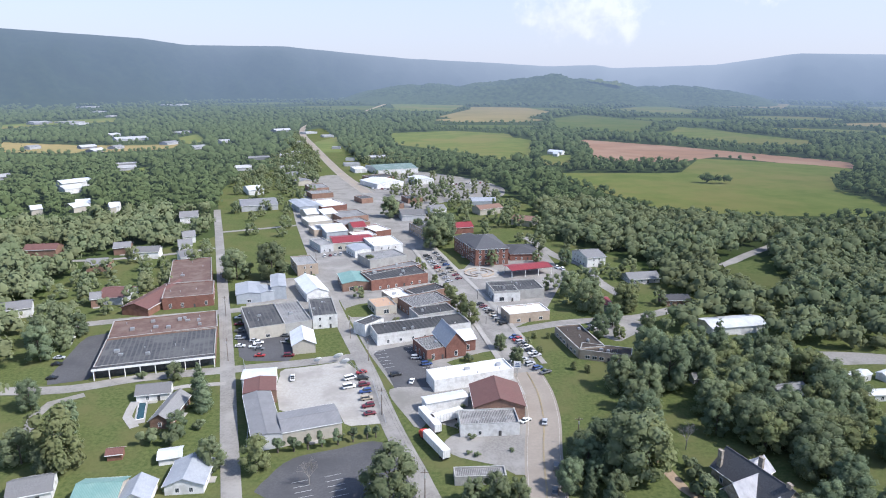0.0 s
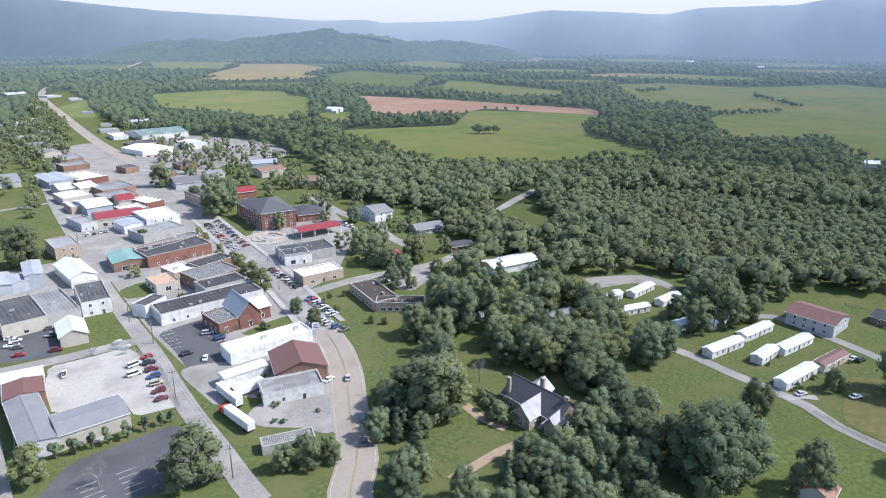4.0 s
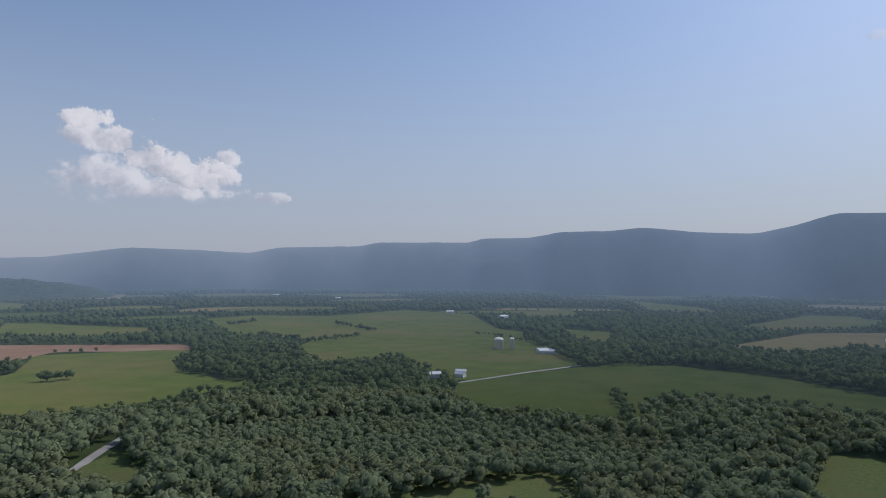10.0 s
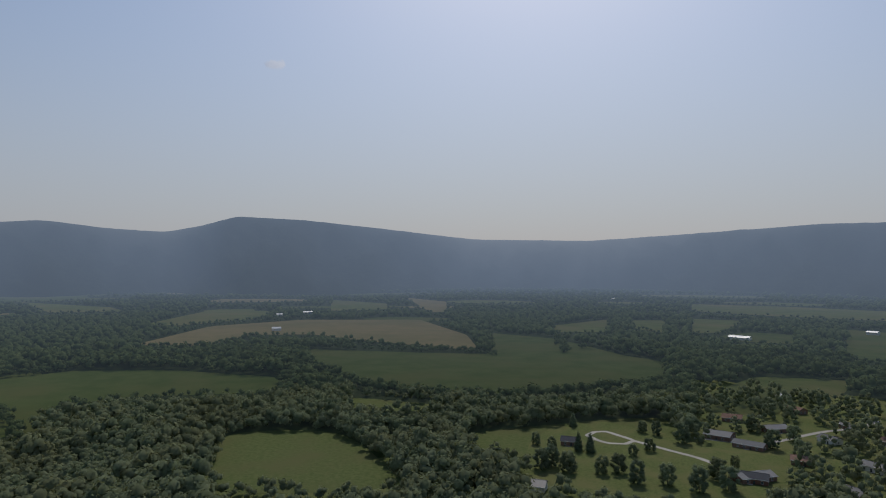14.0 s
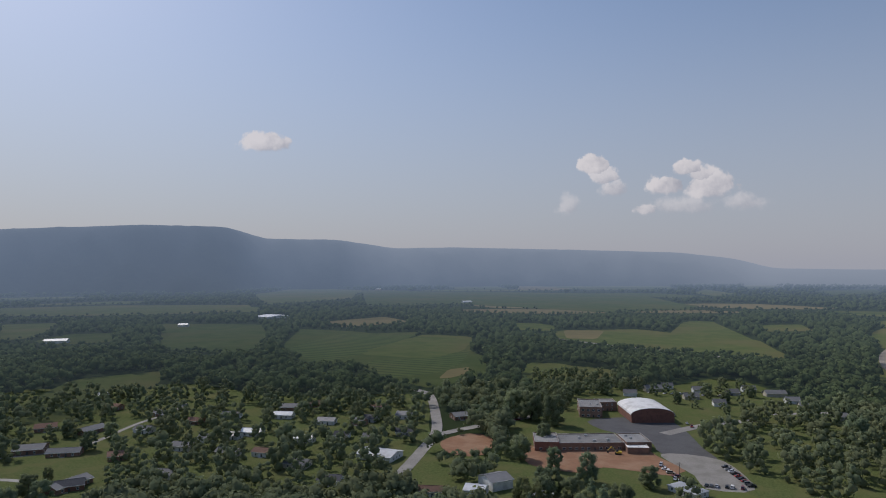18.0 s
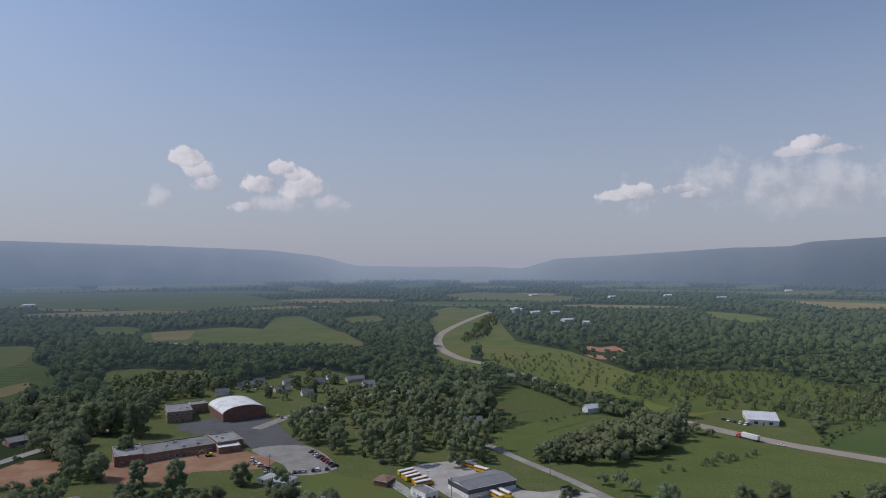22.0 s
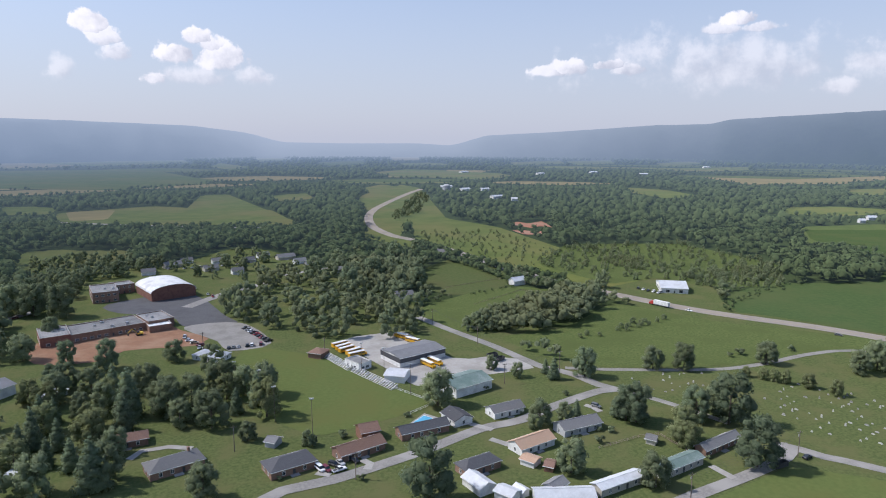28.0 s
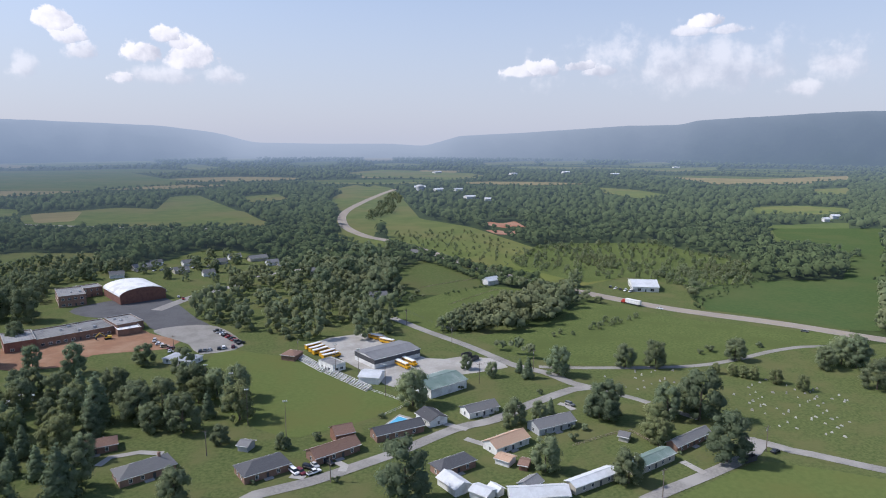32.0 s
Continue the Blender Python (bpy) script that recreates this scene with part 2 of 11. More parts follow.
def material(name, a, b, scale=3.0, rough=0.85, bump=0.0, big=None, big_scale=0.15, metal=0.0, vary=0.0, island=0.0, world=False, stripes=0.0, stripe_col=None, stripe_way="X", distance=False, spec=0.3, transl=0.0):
    """A surface of two colours in fine grain, a third in broad patches, with relief; vary and island shift its
    brightness
    from piece to piece. distance: far valley, with haze painted on as emission that thickens outwards."""
    m = bpy.data.materials.new(name)
    m.use_nodes = True
    N = Nodes(m.node_tree)
    if world:
        vec = N.t.nodes.new("ShaderNodeNewGeometry").outputs["Position"]
    else:
        vec = N.t.nodes.new("ShaderNodeTexCoord").outputs["Object"]
    fine = N.noise(vec, scale, 5.0, 0.6)
    col = N.mix(N.ramp(fine, 0.3, 0.7), rgb(*a), rgb(*b))
    if big:
        patch = N.noise(vec, big_scale, 4.0, 0.6)
        col = N.mix(N.ramp(patch, 0.42, 0.68), col, rgb(*big))
    if stripes:
        wave = N.t.nodes.new("ShaderNodeTexWave")
        N.link(vec, wave.inputs[0])
        wave.bands_direction = stripe_way
        wave.inputs["Scale"].default_value = stripes
        wave.inputs["Distortion"].default_value = 0.4
        wave.inputs["Detail"].default_value = 1.0
        col = N.mix(N.math("MULTIPLY", N.ramp(wave.outputs[1], 0.55, 0.95), 0.75), col, rgb(*(stripe_col or b)))
    if vary:
        rnd = N.t.nodes.new("ShaderNodeObjectInfo").outputs["Random"]
        k = N.math("ADD", N.math("MULTIPLY", rnd, 2 * vary), 1.0 - vary)
        col = N.mix(1.0, col, k, "MULTIPLY")
    if island:
        rnd = N.t.nodes.new("ShaderNodeNewGeometry").outputs["Random Per Island"]
        k = N.math("ADD", N.math("MULTIPLY", rnd, 2 * island), 1.0 - island)
        col = N.mix(1.0, col, k, "MULTIPLY")
    p = N.n("ShaderNodeBsdfPrincipled", Roughness=rough, Metallic=metal)
    p.inputs["Specular IOR Level"].default_value = 0.02 if rough > 0.92 or transl else spec
    # grass, soil and leaves throw light back towards the sun
    p.inputs["Diffuse Roughness"].default_value = (0.4 if vary else 0.7) if transl else 1.0 if distance else 0.2
    N.link(col, p.inputs["Base Color"])
    if bump:
        bn = N.n("ShaderNodeBump", Strength=min(1.0, bump), Distance=0.25)
        N.link(fine, bn.inputs["Height"])
        N.link(bn.outputs[0], p.inputs["Normal"])
    shader = p.outputs[0]
    if transl:
        tl = N.t.nodes.new("ShaderNodeBsdfTranslucent")
        N.link(col, tl.inputs[0])
        ms = N.t.nodes.new("ShaderNodeMixShader")
        ms.inputs[0].default_value = transl
        N.link(shader, ms.inputs[1]), N.link(tl.outputs[0], ms.inputs[2])
        shader = ms.outputs[0]
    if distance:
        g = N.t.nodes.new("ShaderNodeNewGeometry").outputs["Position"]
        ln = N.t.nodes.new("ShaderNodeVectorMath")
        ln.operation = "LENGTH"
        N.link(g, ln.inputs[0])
        depth = N.math("MAXIMUM", N.math("DIVIDE", N.math("SUBTRACT", ln.outputs["Value"], HAZE_GLOW_START), HAZE_GLOW_LENGTH), 0.0)
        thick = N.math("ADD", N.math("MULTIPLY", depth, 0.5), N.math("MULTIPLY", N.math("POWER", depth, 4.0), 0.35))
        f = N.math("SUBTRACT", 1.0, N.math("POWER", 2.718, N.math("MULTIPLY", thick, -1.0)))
        # haze is mixed in as emission, growing with range from the world origin
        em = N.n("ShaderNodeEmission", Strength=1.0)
        N.link(N.mix(N.ramp(ln.outputs["Value"], 3500.0, 4900.0), rgb(*HAZE_GLOW_COL), rgb(*HAZE_GLOW_FAR)), em.inputs[0])
        # the painted haze glows more on the sun's side of the valley
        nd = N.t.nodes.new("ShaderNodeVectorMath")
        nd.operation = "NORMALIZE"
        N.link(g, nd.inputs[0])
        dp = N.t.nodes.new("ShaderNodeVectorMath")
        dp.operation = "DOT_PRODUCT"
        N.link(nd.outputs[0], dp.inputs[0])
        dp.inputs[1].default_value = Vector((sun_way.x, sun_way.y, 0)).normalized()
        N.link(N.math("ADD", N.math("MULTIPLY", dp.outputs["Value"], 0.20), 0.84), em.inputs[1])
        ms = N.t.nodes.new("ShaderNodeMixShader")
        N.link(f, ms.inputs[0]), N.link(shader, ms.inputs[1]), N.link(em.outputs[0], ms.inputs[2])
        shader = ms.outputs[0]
    out = N.t.nodes.new("ShaderNodeOutputMaterial")
    N.link(shader, out.inputs[0])
    MATS[name] = m
    return m
# ground covers
material("meadow", (0.071, 0.098, 0.033), (0.107, 0.124, 0.051), 0.35, 0.95, 0.5, (0.099, 0.107, 0.046), 0.02, world=True)
material("lawn", (0.072, 0.097, 0.034), (0.122, 0.141, 0.055), 0.7, 0.95, 0.5, (0.124, 0.128, 0.055), 0.05, world=True)
material("sports turf", (0.100, 0.128, 0.042), (0.120, 0.149, 0.050), 0.5, 0.95, 0.2, (0.120, 0.134, 0.046), 0.03, world=True)
material("rough grass", (0.074, 0.106, 0.034), (0.130, 0.152, 0.055), 0.65, 0.95, 0.9, (0.092, 0.116, 0.040), 0.045, world=True)
material("dry grass", (0.16, 0.15, 0.06), (0.11, 0.12, 0.045), 0.4, 0.95, 0.5, (0.19, 0.16, 0.075), 0.03, world=True)
material("weed field", (0.10, 0.12, 0.04), (0.17, 0.14, 0.075), 0.3, 0.95, 0.8, (0.13, 0.12, 0.055), 0.04, world=True)
material("crop green", (0.062, 0.098, 0.036), (0.078, 0.114, 0.042), 0.3, 0.95, 0.4, (0.088, 0.112, 0.044), 0.015, world=True)
material("forest floor", (0.035, 0.05, 0.018), (0.055, 0.07, 0.025), 0.2, 0.95, 0.5, (0.045, 0.06, 0.02), 0.01, world=True)
material("red soil", (0.29, 0.165, 0.105), (0.25, 0.145, 0.095), 0.3, 0.95, 0.5, (0.33, 0.215, 0.145), 0.05, world=True)
material("gravel", (0.25, 0.24, 0.22), (0.31, 0.295, 0.275), 1.2, 0.95, 0.3, (0.22, 0.21, 0.19), 0.08, world=True)
material("pale gravel", (0.36, 0.345, 0.32), (0.42, 0.405, 0.375), 0.9, 0.95, 0.3, (0.31, 0.295, 0.27), 0.07, world=True)
material("asphalt", (0.085, 0.085, 0.09), (0.11, 0.11, 0.115), 1.5, 0.9, 0.1, (0.075, 0.075, 0.08), 0.06, world=True)
material("old asphalt", (0.205, 0.195, 0.182), (0.275, 0.262, 0.242), 1.2, 0.9, 0.1, (0.32, 0.305, 0.282), 0.07, world=True)
material("highway", (0.29, 0.255, 0.215), (0.325, 0.285, 0.24), 1.0, 0.9, 0.1, (0.27, 0.235, 0.20), 0.05, world=True)
material("concrete", (0.34, 0.325, 0.3), (0.39, 0.375, 0.35), 1.0, 0.9, 0.1, (0.3, 0.285, 0.26), 0.1, world=True)
material("road paint", (0.62, 0.62, 0.60), (0.74, 0.74, 0.72), 2.0, 0.8, world=True)
material("yellow paint", (0.36, 0.29, 0.16), (0.42, 0.33, 0.17), 2.0, 0.8, world=True)
material("worn paint", (0.38, 0.35, 0.31), (0.50, 0.48, 0.44), 1.0, 0.85, world=True)
material("dirt path", (0.30, 0.23, 0.16), (0.36, 0.28, 0.20), 0.8, 0.95, 0.3, world=True)
# far valley, each material with haze painted in as emission
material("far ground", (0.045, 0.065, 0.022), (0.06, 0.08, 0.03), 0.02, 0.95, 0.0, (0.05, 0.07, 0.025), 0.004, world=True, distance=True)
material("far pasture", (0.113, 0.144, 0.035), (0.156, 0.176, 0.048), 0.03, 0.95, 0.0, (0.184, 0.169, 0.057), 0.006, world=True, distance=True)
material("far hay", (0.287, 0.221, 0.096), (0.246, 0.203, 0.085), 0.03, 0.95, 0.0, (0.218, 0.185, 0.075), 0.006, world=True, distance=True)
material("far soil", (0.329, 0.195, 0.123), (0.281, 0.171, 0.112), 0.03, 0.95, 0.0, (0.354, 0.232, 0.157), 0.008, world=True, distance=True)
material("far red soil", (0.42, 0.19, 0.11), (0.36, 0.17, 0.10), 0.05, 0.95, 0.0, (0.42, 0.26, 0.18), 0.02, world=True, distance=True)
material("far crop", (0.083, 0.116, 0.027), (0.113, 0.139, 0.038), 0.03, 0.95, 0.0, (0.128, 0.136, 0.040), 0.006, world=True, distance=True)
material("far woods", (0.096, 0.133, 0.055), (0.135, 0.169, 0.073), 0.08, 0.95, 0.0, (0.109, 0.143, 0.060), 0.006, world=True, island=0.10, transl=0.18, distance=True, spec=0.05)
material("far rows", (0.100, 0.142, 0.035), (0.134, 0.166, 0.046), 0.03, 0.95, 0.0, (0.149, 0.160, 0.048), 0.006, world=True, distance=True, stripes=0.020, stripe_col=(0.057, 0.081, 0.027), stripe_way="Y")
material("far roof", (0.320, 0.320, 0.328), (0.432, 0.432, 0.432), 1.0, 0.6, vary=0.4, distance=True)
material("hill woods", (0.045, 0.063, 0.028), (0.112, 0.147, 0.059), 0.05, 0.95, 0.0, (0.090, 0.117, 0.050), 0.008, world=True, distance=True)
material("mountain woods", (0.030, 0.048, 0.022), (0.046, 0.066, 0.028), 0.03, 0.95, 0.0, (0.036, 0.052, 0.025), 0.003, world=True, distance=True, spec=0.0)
# foliage
material("leaves", (0.173, 0.218, 0.119), (0.246, 0.279, 0.168), 0.9, 0.8, 0.0, (0.204, 0.234, 0.122), 0.25, vary=0.26, island=0.18, transl=0.36, spec=0.12)
material("leaves light", (0.198, 0.234, 0.106), (0.263, 0.290, 0.150), 0.9, 0.8, 0.0, (0.220, 0.234, 0.114), 0.25, vary=0.22, island=0.18, transl=0.36, spec=0.12)
material("leaves dark", (0.146, 0.197, 0.119), (0.213, 0.255, 0.157), 0.9, 0.8, 0.0, (0.173, 0.216, 0.122), 0.25, vary=0.24, island=0.18, transl=0.36, spec=0.12)
material("bank roof", (0.055, 0.045, 0.038), (0.085, 0.072, 0.06), 0.7, 0.9, 0.0, (0.07, 0.055, 0.048), 0.2)
material("woods", (0.150, 0.192, 0.105), (0.211, 0.238, 0.135), 0.12, 0.85, 0.0, (0.185, 0.202, 0.106), 0.02, island=0.10, world=True, transl=0.18, spec=0.1)
material("bark", (0.10, 0.085, 0.065), (0.16, 0.14, 0.115), 2.0, 0.95, 0.6)
material("bare twigs", (0.24, 0.22, 0.20), (0.30, 0.28, 0.26), 2.0, 0.95)
# walls
material("white siding", (0.66, 0.66, 0.645), (0.74, 0.74, 0.72), 1.2, 0.7, 0.05, (0.54, 0.535, 0.515), 0.4, vary=0.08)
material("cream siding", (0.46, 0.43, 0.37), (0.51, 0.48, 0.41), 1.2, 0.75, 0.05, (0.42, 0.39, 0.33), 0.4, vary=0.08)
material("grey siding", (0.42, 0.43, 0.44), (0.48, 0.49, 0.50), 1.2, 0.75, 0.05, (0.38, 0.39, 0.40), 0.4, vary=0.15)
material("blue siding", (0.36, 0.39, 0.42), (0.41, 0.44, 0.47), 1.2, 0.75, 0.05, (0.33, 0.36, 0.39), 0.4)
material("brick red", (0.20, 0.098, 0.074), (0.255, 0.125, 0.096), 2.5, 0.9, 0.3, (0.17, 0.085, 0.068), 0.4, vary=0.14)
material("brick brown", (0.24, 0.15, 0.11), (0.30, 0.19, 0.14), 2.5, 0.9, 0.3, (0.21, 0.13, 0.10), 0.4, vary=0.15)
material("brick tan", (0.40, 0.32, 0.25), (0.46, 0.38, 0.30), 2.5, 0.9, 0.3, (0.36, 0.29, 0.23), 0.4, vary=0.1)
material("field stone", (0.38, 0.33, 0.27), (0.22, 0.19, 0.16), 1.8, 0.95, 0.8, (0.45, 0.40, 0.34), 0.6)
material("block wall", (0.38, 0.375, 0.355), (0.43, 0.425, 0.4), 1.5, 0.9, 0.15, (0.33, 0.325, 0.31), 0.3, vary=0.1)
material("weathered wood", (0.30, 0.24, 0.19), (0.38, 0.32, 0.27), 2.0, 0.95, 0.3, (0.25, 0.20, 0.16), 0.5)
material("brown wood", (0.20, 0.10, 0.07), (0.26, 0.14, 0.10), 2.0, 0.9, 0.2, (0.17, 0.09, 0.06), 0.5)
# roofs
material("shingle grey", (0.18, 0.18, 0.182), (0.235, 0.235, 0.238), 2.5, 0.95, 0.2, (0.20, 0.20, 0.20), 0.3, vary=0.2)
material("shingle dark", (0.085, 0.087, 0.094), (0.12, 0.122, 0.13), 2.5, 0.95, 0.2, (0.10, 0.10, 0.108), 0.3, vary=0.2)
material("shingle brown", (0.19, 0.12, 0.095), (0.25, 0.165, 0.13), 2.5, 0.95, 0.2, (0.21, 0.14, 0.115), 0.3, vary=0.18)
material("shingle tan", (0.44, 0.30, 0.21), (0.52, 0.36, 0.26), 2.5, 0.95, 0.2, (0.46, 0.33, 0.24), 0.3)
material("tar roof", (0.040, 0.042, 0.047), (0.070, 0.072, 0.078), 0.8, 0.9, 0.1, (0.10, 0.10, 0.10), 0.12, vary=0.25, stripes=0.16, stripe_col=(0.10, 0.10, 0.10))
material("patched tar roof", (0.07, 0.07, 0.072), (0.10, 0.10, 0.102), 0.8, 0.9, 0.1, (0.13, 0.13, 0.13), 0.15, stripes=0.5, stripe_col=(0.42, 0.42, 0.41))
material("brown roof", (0.125, 0.082, 0.068), (0.155, 0.10, 0.085), 0.8, 0.9, 0.1, (0.19, 0.14, 0.12), 0.15)
material("membrane white", (0.70, 0.70, 0.69), (0.78, 0.78, 0.77), 0.7, 0.6, 0.05, (0.56, 0.555, 0.54), 0.12, vary=0.08)
material("membrane grey", (0.22, 0.22, 0.22), (0.29, 0.285, 0.28), 0.7, 0.8, 0.05, (0.15, 0.15, 0.152), 0.12, vary=0.2, stripes=0.22, stripe_col=(0.26, 0.26, 0.255))
material("metal white", (0.58, 0.60, 0.62), (0.68, 0.70, 0.72), 0.8, 0.45, 0.0, (0.50, 0.51, 0.52), 0.15, vary=0.10, stripes=0.7, stripe_col=(0.60, 0.62, 0.64))
material("metal grey", (0.215, 0.215, 0.22), (0.25, 0.25, 0.255), 0.8, 0.55, 0.0, (0.195, 0.195, 0.20), 0.15, vary=0.12, stripes=0.7, stripe_col=(0.19, 0.19, 0.195))
material("metal blue", (0.34, 0.36, 0.39), (0.40, 0.42, 0.45), 0.8, 0.5, 0.0, (0.31, 0.33, 0.36), 0.15, stripes=0.7, stripe_col=(0.30, 0.32, 0.35))
material("metal teal", (0.17, 0.30, 0.275), (0.21, 0.34, 0.31), 0.8, 0.5, 0.0, (0.25, 0.36, 0.33), 0.15, stripes=0.7, stripe_col=(0.14, 0.26, 0.235))
material("metal green", (0.14, 0.205, 0.18), (0.175, 0.24, 0.21), 0.8, 0.5, 0.0, (0.27, 0.32, 0.295), 0.12, stripes=0.7, stripe_col=(0.12, 0.175, 0.155))
material("metal red", (0.27, 0.045, 0.052), (0.31, 0.06, 0.065), 0.8, 0.5, 0.0, (0.25, 0.05, 0.055), 0.15, stripes=0.7, stripe_col=(0.22, 0.035, 0.04))
material("metal brown", (0.16, 0.082, 0.07), (0.195, 0.10, 0.086), 0.8, 0.55, 0.0, (0.17, 0.095, 0.08), 0.15, stripes=0.7, stripe_col=(0.135, 0.07, 0.06))
material("metal rust", (0.30, 0.16, 0.12), (0.40, 0.26, 0.21), 0.9, 0.8, 0.1, (0.22, 0.10, 0.07), 0.3, stripes=0.7, stripe_col=(0.22, 0.11, 0.08))
material("corrugated old", (0.10, 0.10, 0.10), (0.16, 0.155, 0.15), 0.8, 0.8, 0.1, (0.30, 0.29, 0.28), 0.25, stripes=0.55, stripe_col=(0.38, 0.37, 0.36))
material("slate dark", (0.075, 0.075, 0.08), (0.11, 0.11, 0.115), 2.0, 0.85, 0.2, (0.09, 0.09, 0.095), 0.3)
material("slate pale", (0.40, 0.40, 0.42), (0.50, 0.50, 0.52), 2.0, 0.8, 0.2, (0.34, 0.34, 0.36), 0.5)
# fittings
material("glass", (0.03, 0.04, 0.05), (0.05, 0.06, 0.07), 1.0, 0.08, spec=0.6)
material("trim white", (0.72, 0.72, 0.70), (0.78, 0.78, 0.76), 2.0, 0.6)
material("trim dark", (0.06, 0.06, 0.06), (0.08, 0.08, 0.08), 2.0, 0.6)
material("steel", (0.42, 0.43, 0.44), (0.50, 0.51, 0.52), 2.0, 0.45, metal=0.6)
material("pole wood", (0.17, 0.14, 0.115), (0.23, 0.19, 0.16), 2.0, 0.95, 0.3)
material("rubber", (0.02, 0.02, 0.02), (0.03, 0.03, 0.03), 4.0, 0.9)
material("bus yellow", (0.62, 0.33, 0.02), (0.66, 0.37, 0.03), 2.0, 0.4)
material("pool water", (0.10, 0.40, 0.62), (0.14, 0.46, 0.68), 1.5, 0.08)
material("dark water", (0.03, 0.07, 0.09), (0.04, 0.09, 0.11), 1.5, 0.08)
material("headstone", (0.30, 0.295, 0.28), (0.40, 0.39, 0.37), 3.0, 0.8, vary=0.4)
material("red paint", (0.45, 0.05, 0.04), (0.50, 0.07, 0.05), 2.0, 0.4)
material("machine yellow", (0.60, 0.42, 0.05), (0.66, 0.48, 0.08), 2.0, 0.5)
for nm, c in (("white", (0.75, 0.75, 0.75)), ("silver", (0.42, 0.43, 0.45)), ("black", (0.018, 0.018, 0.02)), ("red", (0.32, 0.03, 0.03)), ("blue", (0.04, 0.08, 0.22)), ("grey", (0.12, 0.125, 0.13)), ("maroon", (0.14, 0.02, 0.03)), ("tan", (0.36, 0.31, 0.24))):
    material("car " + nm, c, tuple(min(1, v * 1.12) for v in c), 1.0, 0.3, spec=0.5)


# ---- building blocks ----
def part(name, bm, mat_name, parent=None, label="", smooth=False):
    me = bpy.data.meshes.new(name)
    bm.to_mesh(me)
    bm.free()
    me.materials.append(MATS[mat_name])
    if smooth:
        me.polygons.foreach_set("use_smooth", [True] * len(me.polygons))
    ob = new(name, me)
    if parent:
        ob.parent = parent
    if label:
        ob["label"] = label
    return ob


def share(name, me, parent, m=None):
    ob = new(name, me)
    ob.parent = parent
    if m is not None:
        ob.matrix_basis = m
    return ob


def box(bm, x0, x1, y0, y1, z0, z1):
    vs = [bm.verts.new(c) for c in ((x0, y0, z0), (x1, y0, z0), (x1, y1, z0), (x0, y1, z0), (x0, y0, z1), (x1, y0, z1), (x1, y1, z1), (x0, y1, z1))]
    for f in ((3, 2, 1, 0), (4, 5, 6, 7), (0, 1, 5, 4), (1, 2, 6, 5), (2, 3, 7, 6), (3, 0, 4, 7)):
        bm.faces.new([vs[i] for i in f])
    return vs


def solid(bm, pts, faces):
    vs = [bm.verts.new(p) for p in pts]
    for f in faces:
        bm.faces.new([vs[i] for i in f])


def prism(bm, poly, axis, a, b):
    """A polygon of (u, v) drawn out along axis x or y from a to b."""
    n = len(poly)
    at = (lambda s, u, v: (s, u, v)) if axis == "x" else (lambda s, u, v: (u, s, v))
    lo = [bm.verts.new(at(a, u, v)) for u, v in poly]
    hi = [bm.verts.new(at(b, u, v)) for u, v in poly]
    for i in range(n):
        j = (i + 1) % n
        bm.faces.new((lo[i], lo[j], hi[j], hi[i]))
    bm.faces.new(lo[::-1]), bm.faces.new(hi)
    bmesh.ops.recalc_face_normals(bm, faces=bm.faces)


def tube(bm, r0, r1, z0, z1, n=8, x=0.0, y=0.0):
    a = [bm.verts.new((x + r0 * math.cos(6.2832 * i / n), y + r0 * math.sin(6.2832 * i / n), z0)) for i in range(n)]
    b = [bm.verts.new((x + r1 * math.cos(6.2832 * i / n), y + r1 * math.sin(6.2832 * i / n), z1)) for i in range(n)]
    for i in range(n):
        j = (i + 1) % n
        bm.faces.new((a[i], a[j], b[j], b[i]))
    bm.faces.new(a[::-1]), bm.faces.new(b)


def empty(name, m, label, category, group="", kind=""):
    ob = new(name)
    ob.matrix_basis = m
    return tagged(ob, label, category, group, kind)


def smooth_line(pts, closed=False, step=4.0):
    """Catmull-Rom through the points."""
    P = [Vector((*p, 0)) for p in pts]
    n, out = len(P), []
    for i in range(n if closed else n - 1):
        p0 = P[(i - 1) % n] if closed or i else P[0]
        p1, p2 = P[i], P[(i + 1) % n]
        p3 = P[(i + 2) % n] if closed or i + 2 < n else P[-1]
        k = max(1, min(14, int((p2 - p1).length / step)))
        for s in range(k):
            t = s / k
            out.append(0.5 * ((2 * p1) + (p2 - p0) * t + (2 * p0 - 5 * p1 + 4 * p2 - p3) * t * t + (3 * p1 - p0 - 3 * p2 + p3) * t * t * t))
    if not closed:
        out.append(P[-1])
    return out


def corners(pts):
    """The outline with its corners just taken off."""
    P = [Vector((*p, 0)) for p in pts]
    out = []
    for i, p in enumerate(P):
        for q in (P[i - 1], P[(i + 1) % len(P)]):
            d = q - p
            out.append(p + d * min(0.12, 12.0 / max(1.0, d.length)))
    return out


LEVEL = [0.0]
CLEAR, KEEP_OFF, LINES = [], [], []


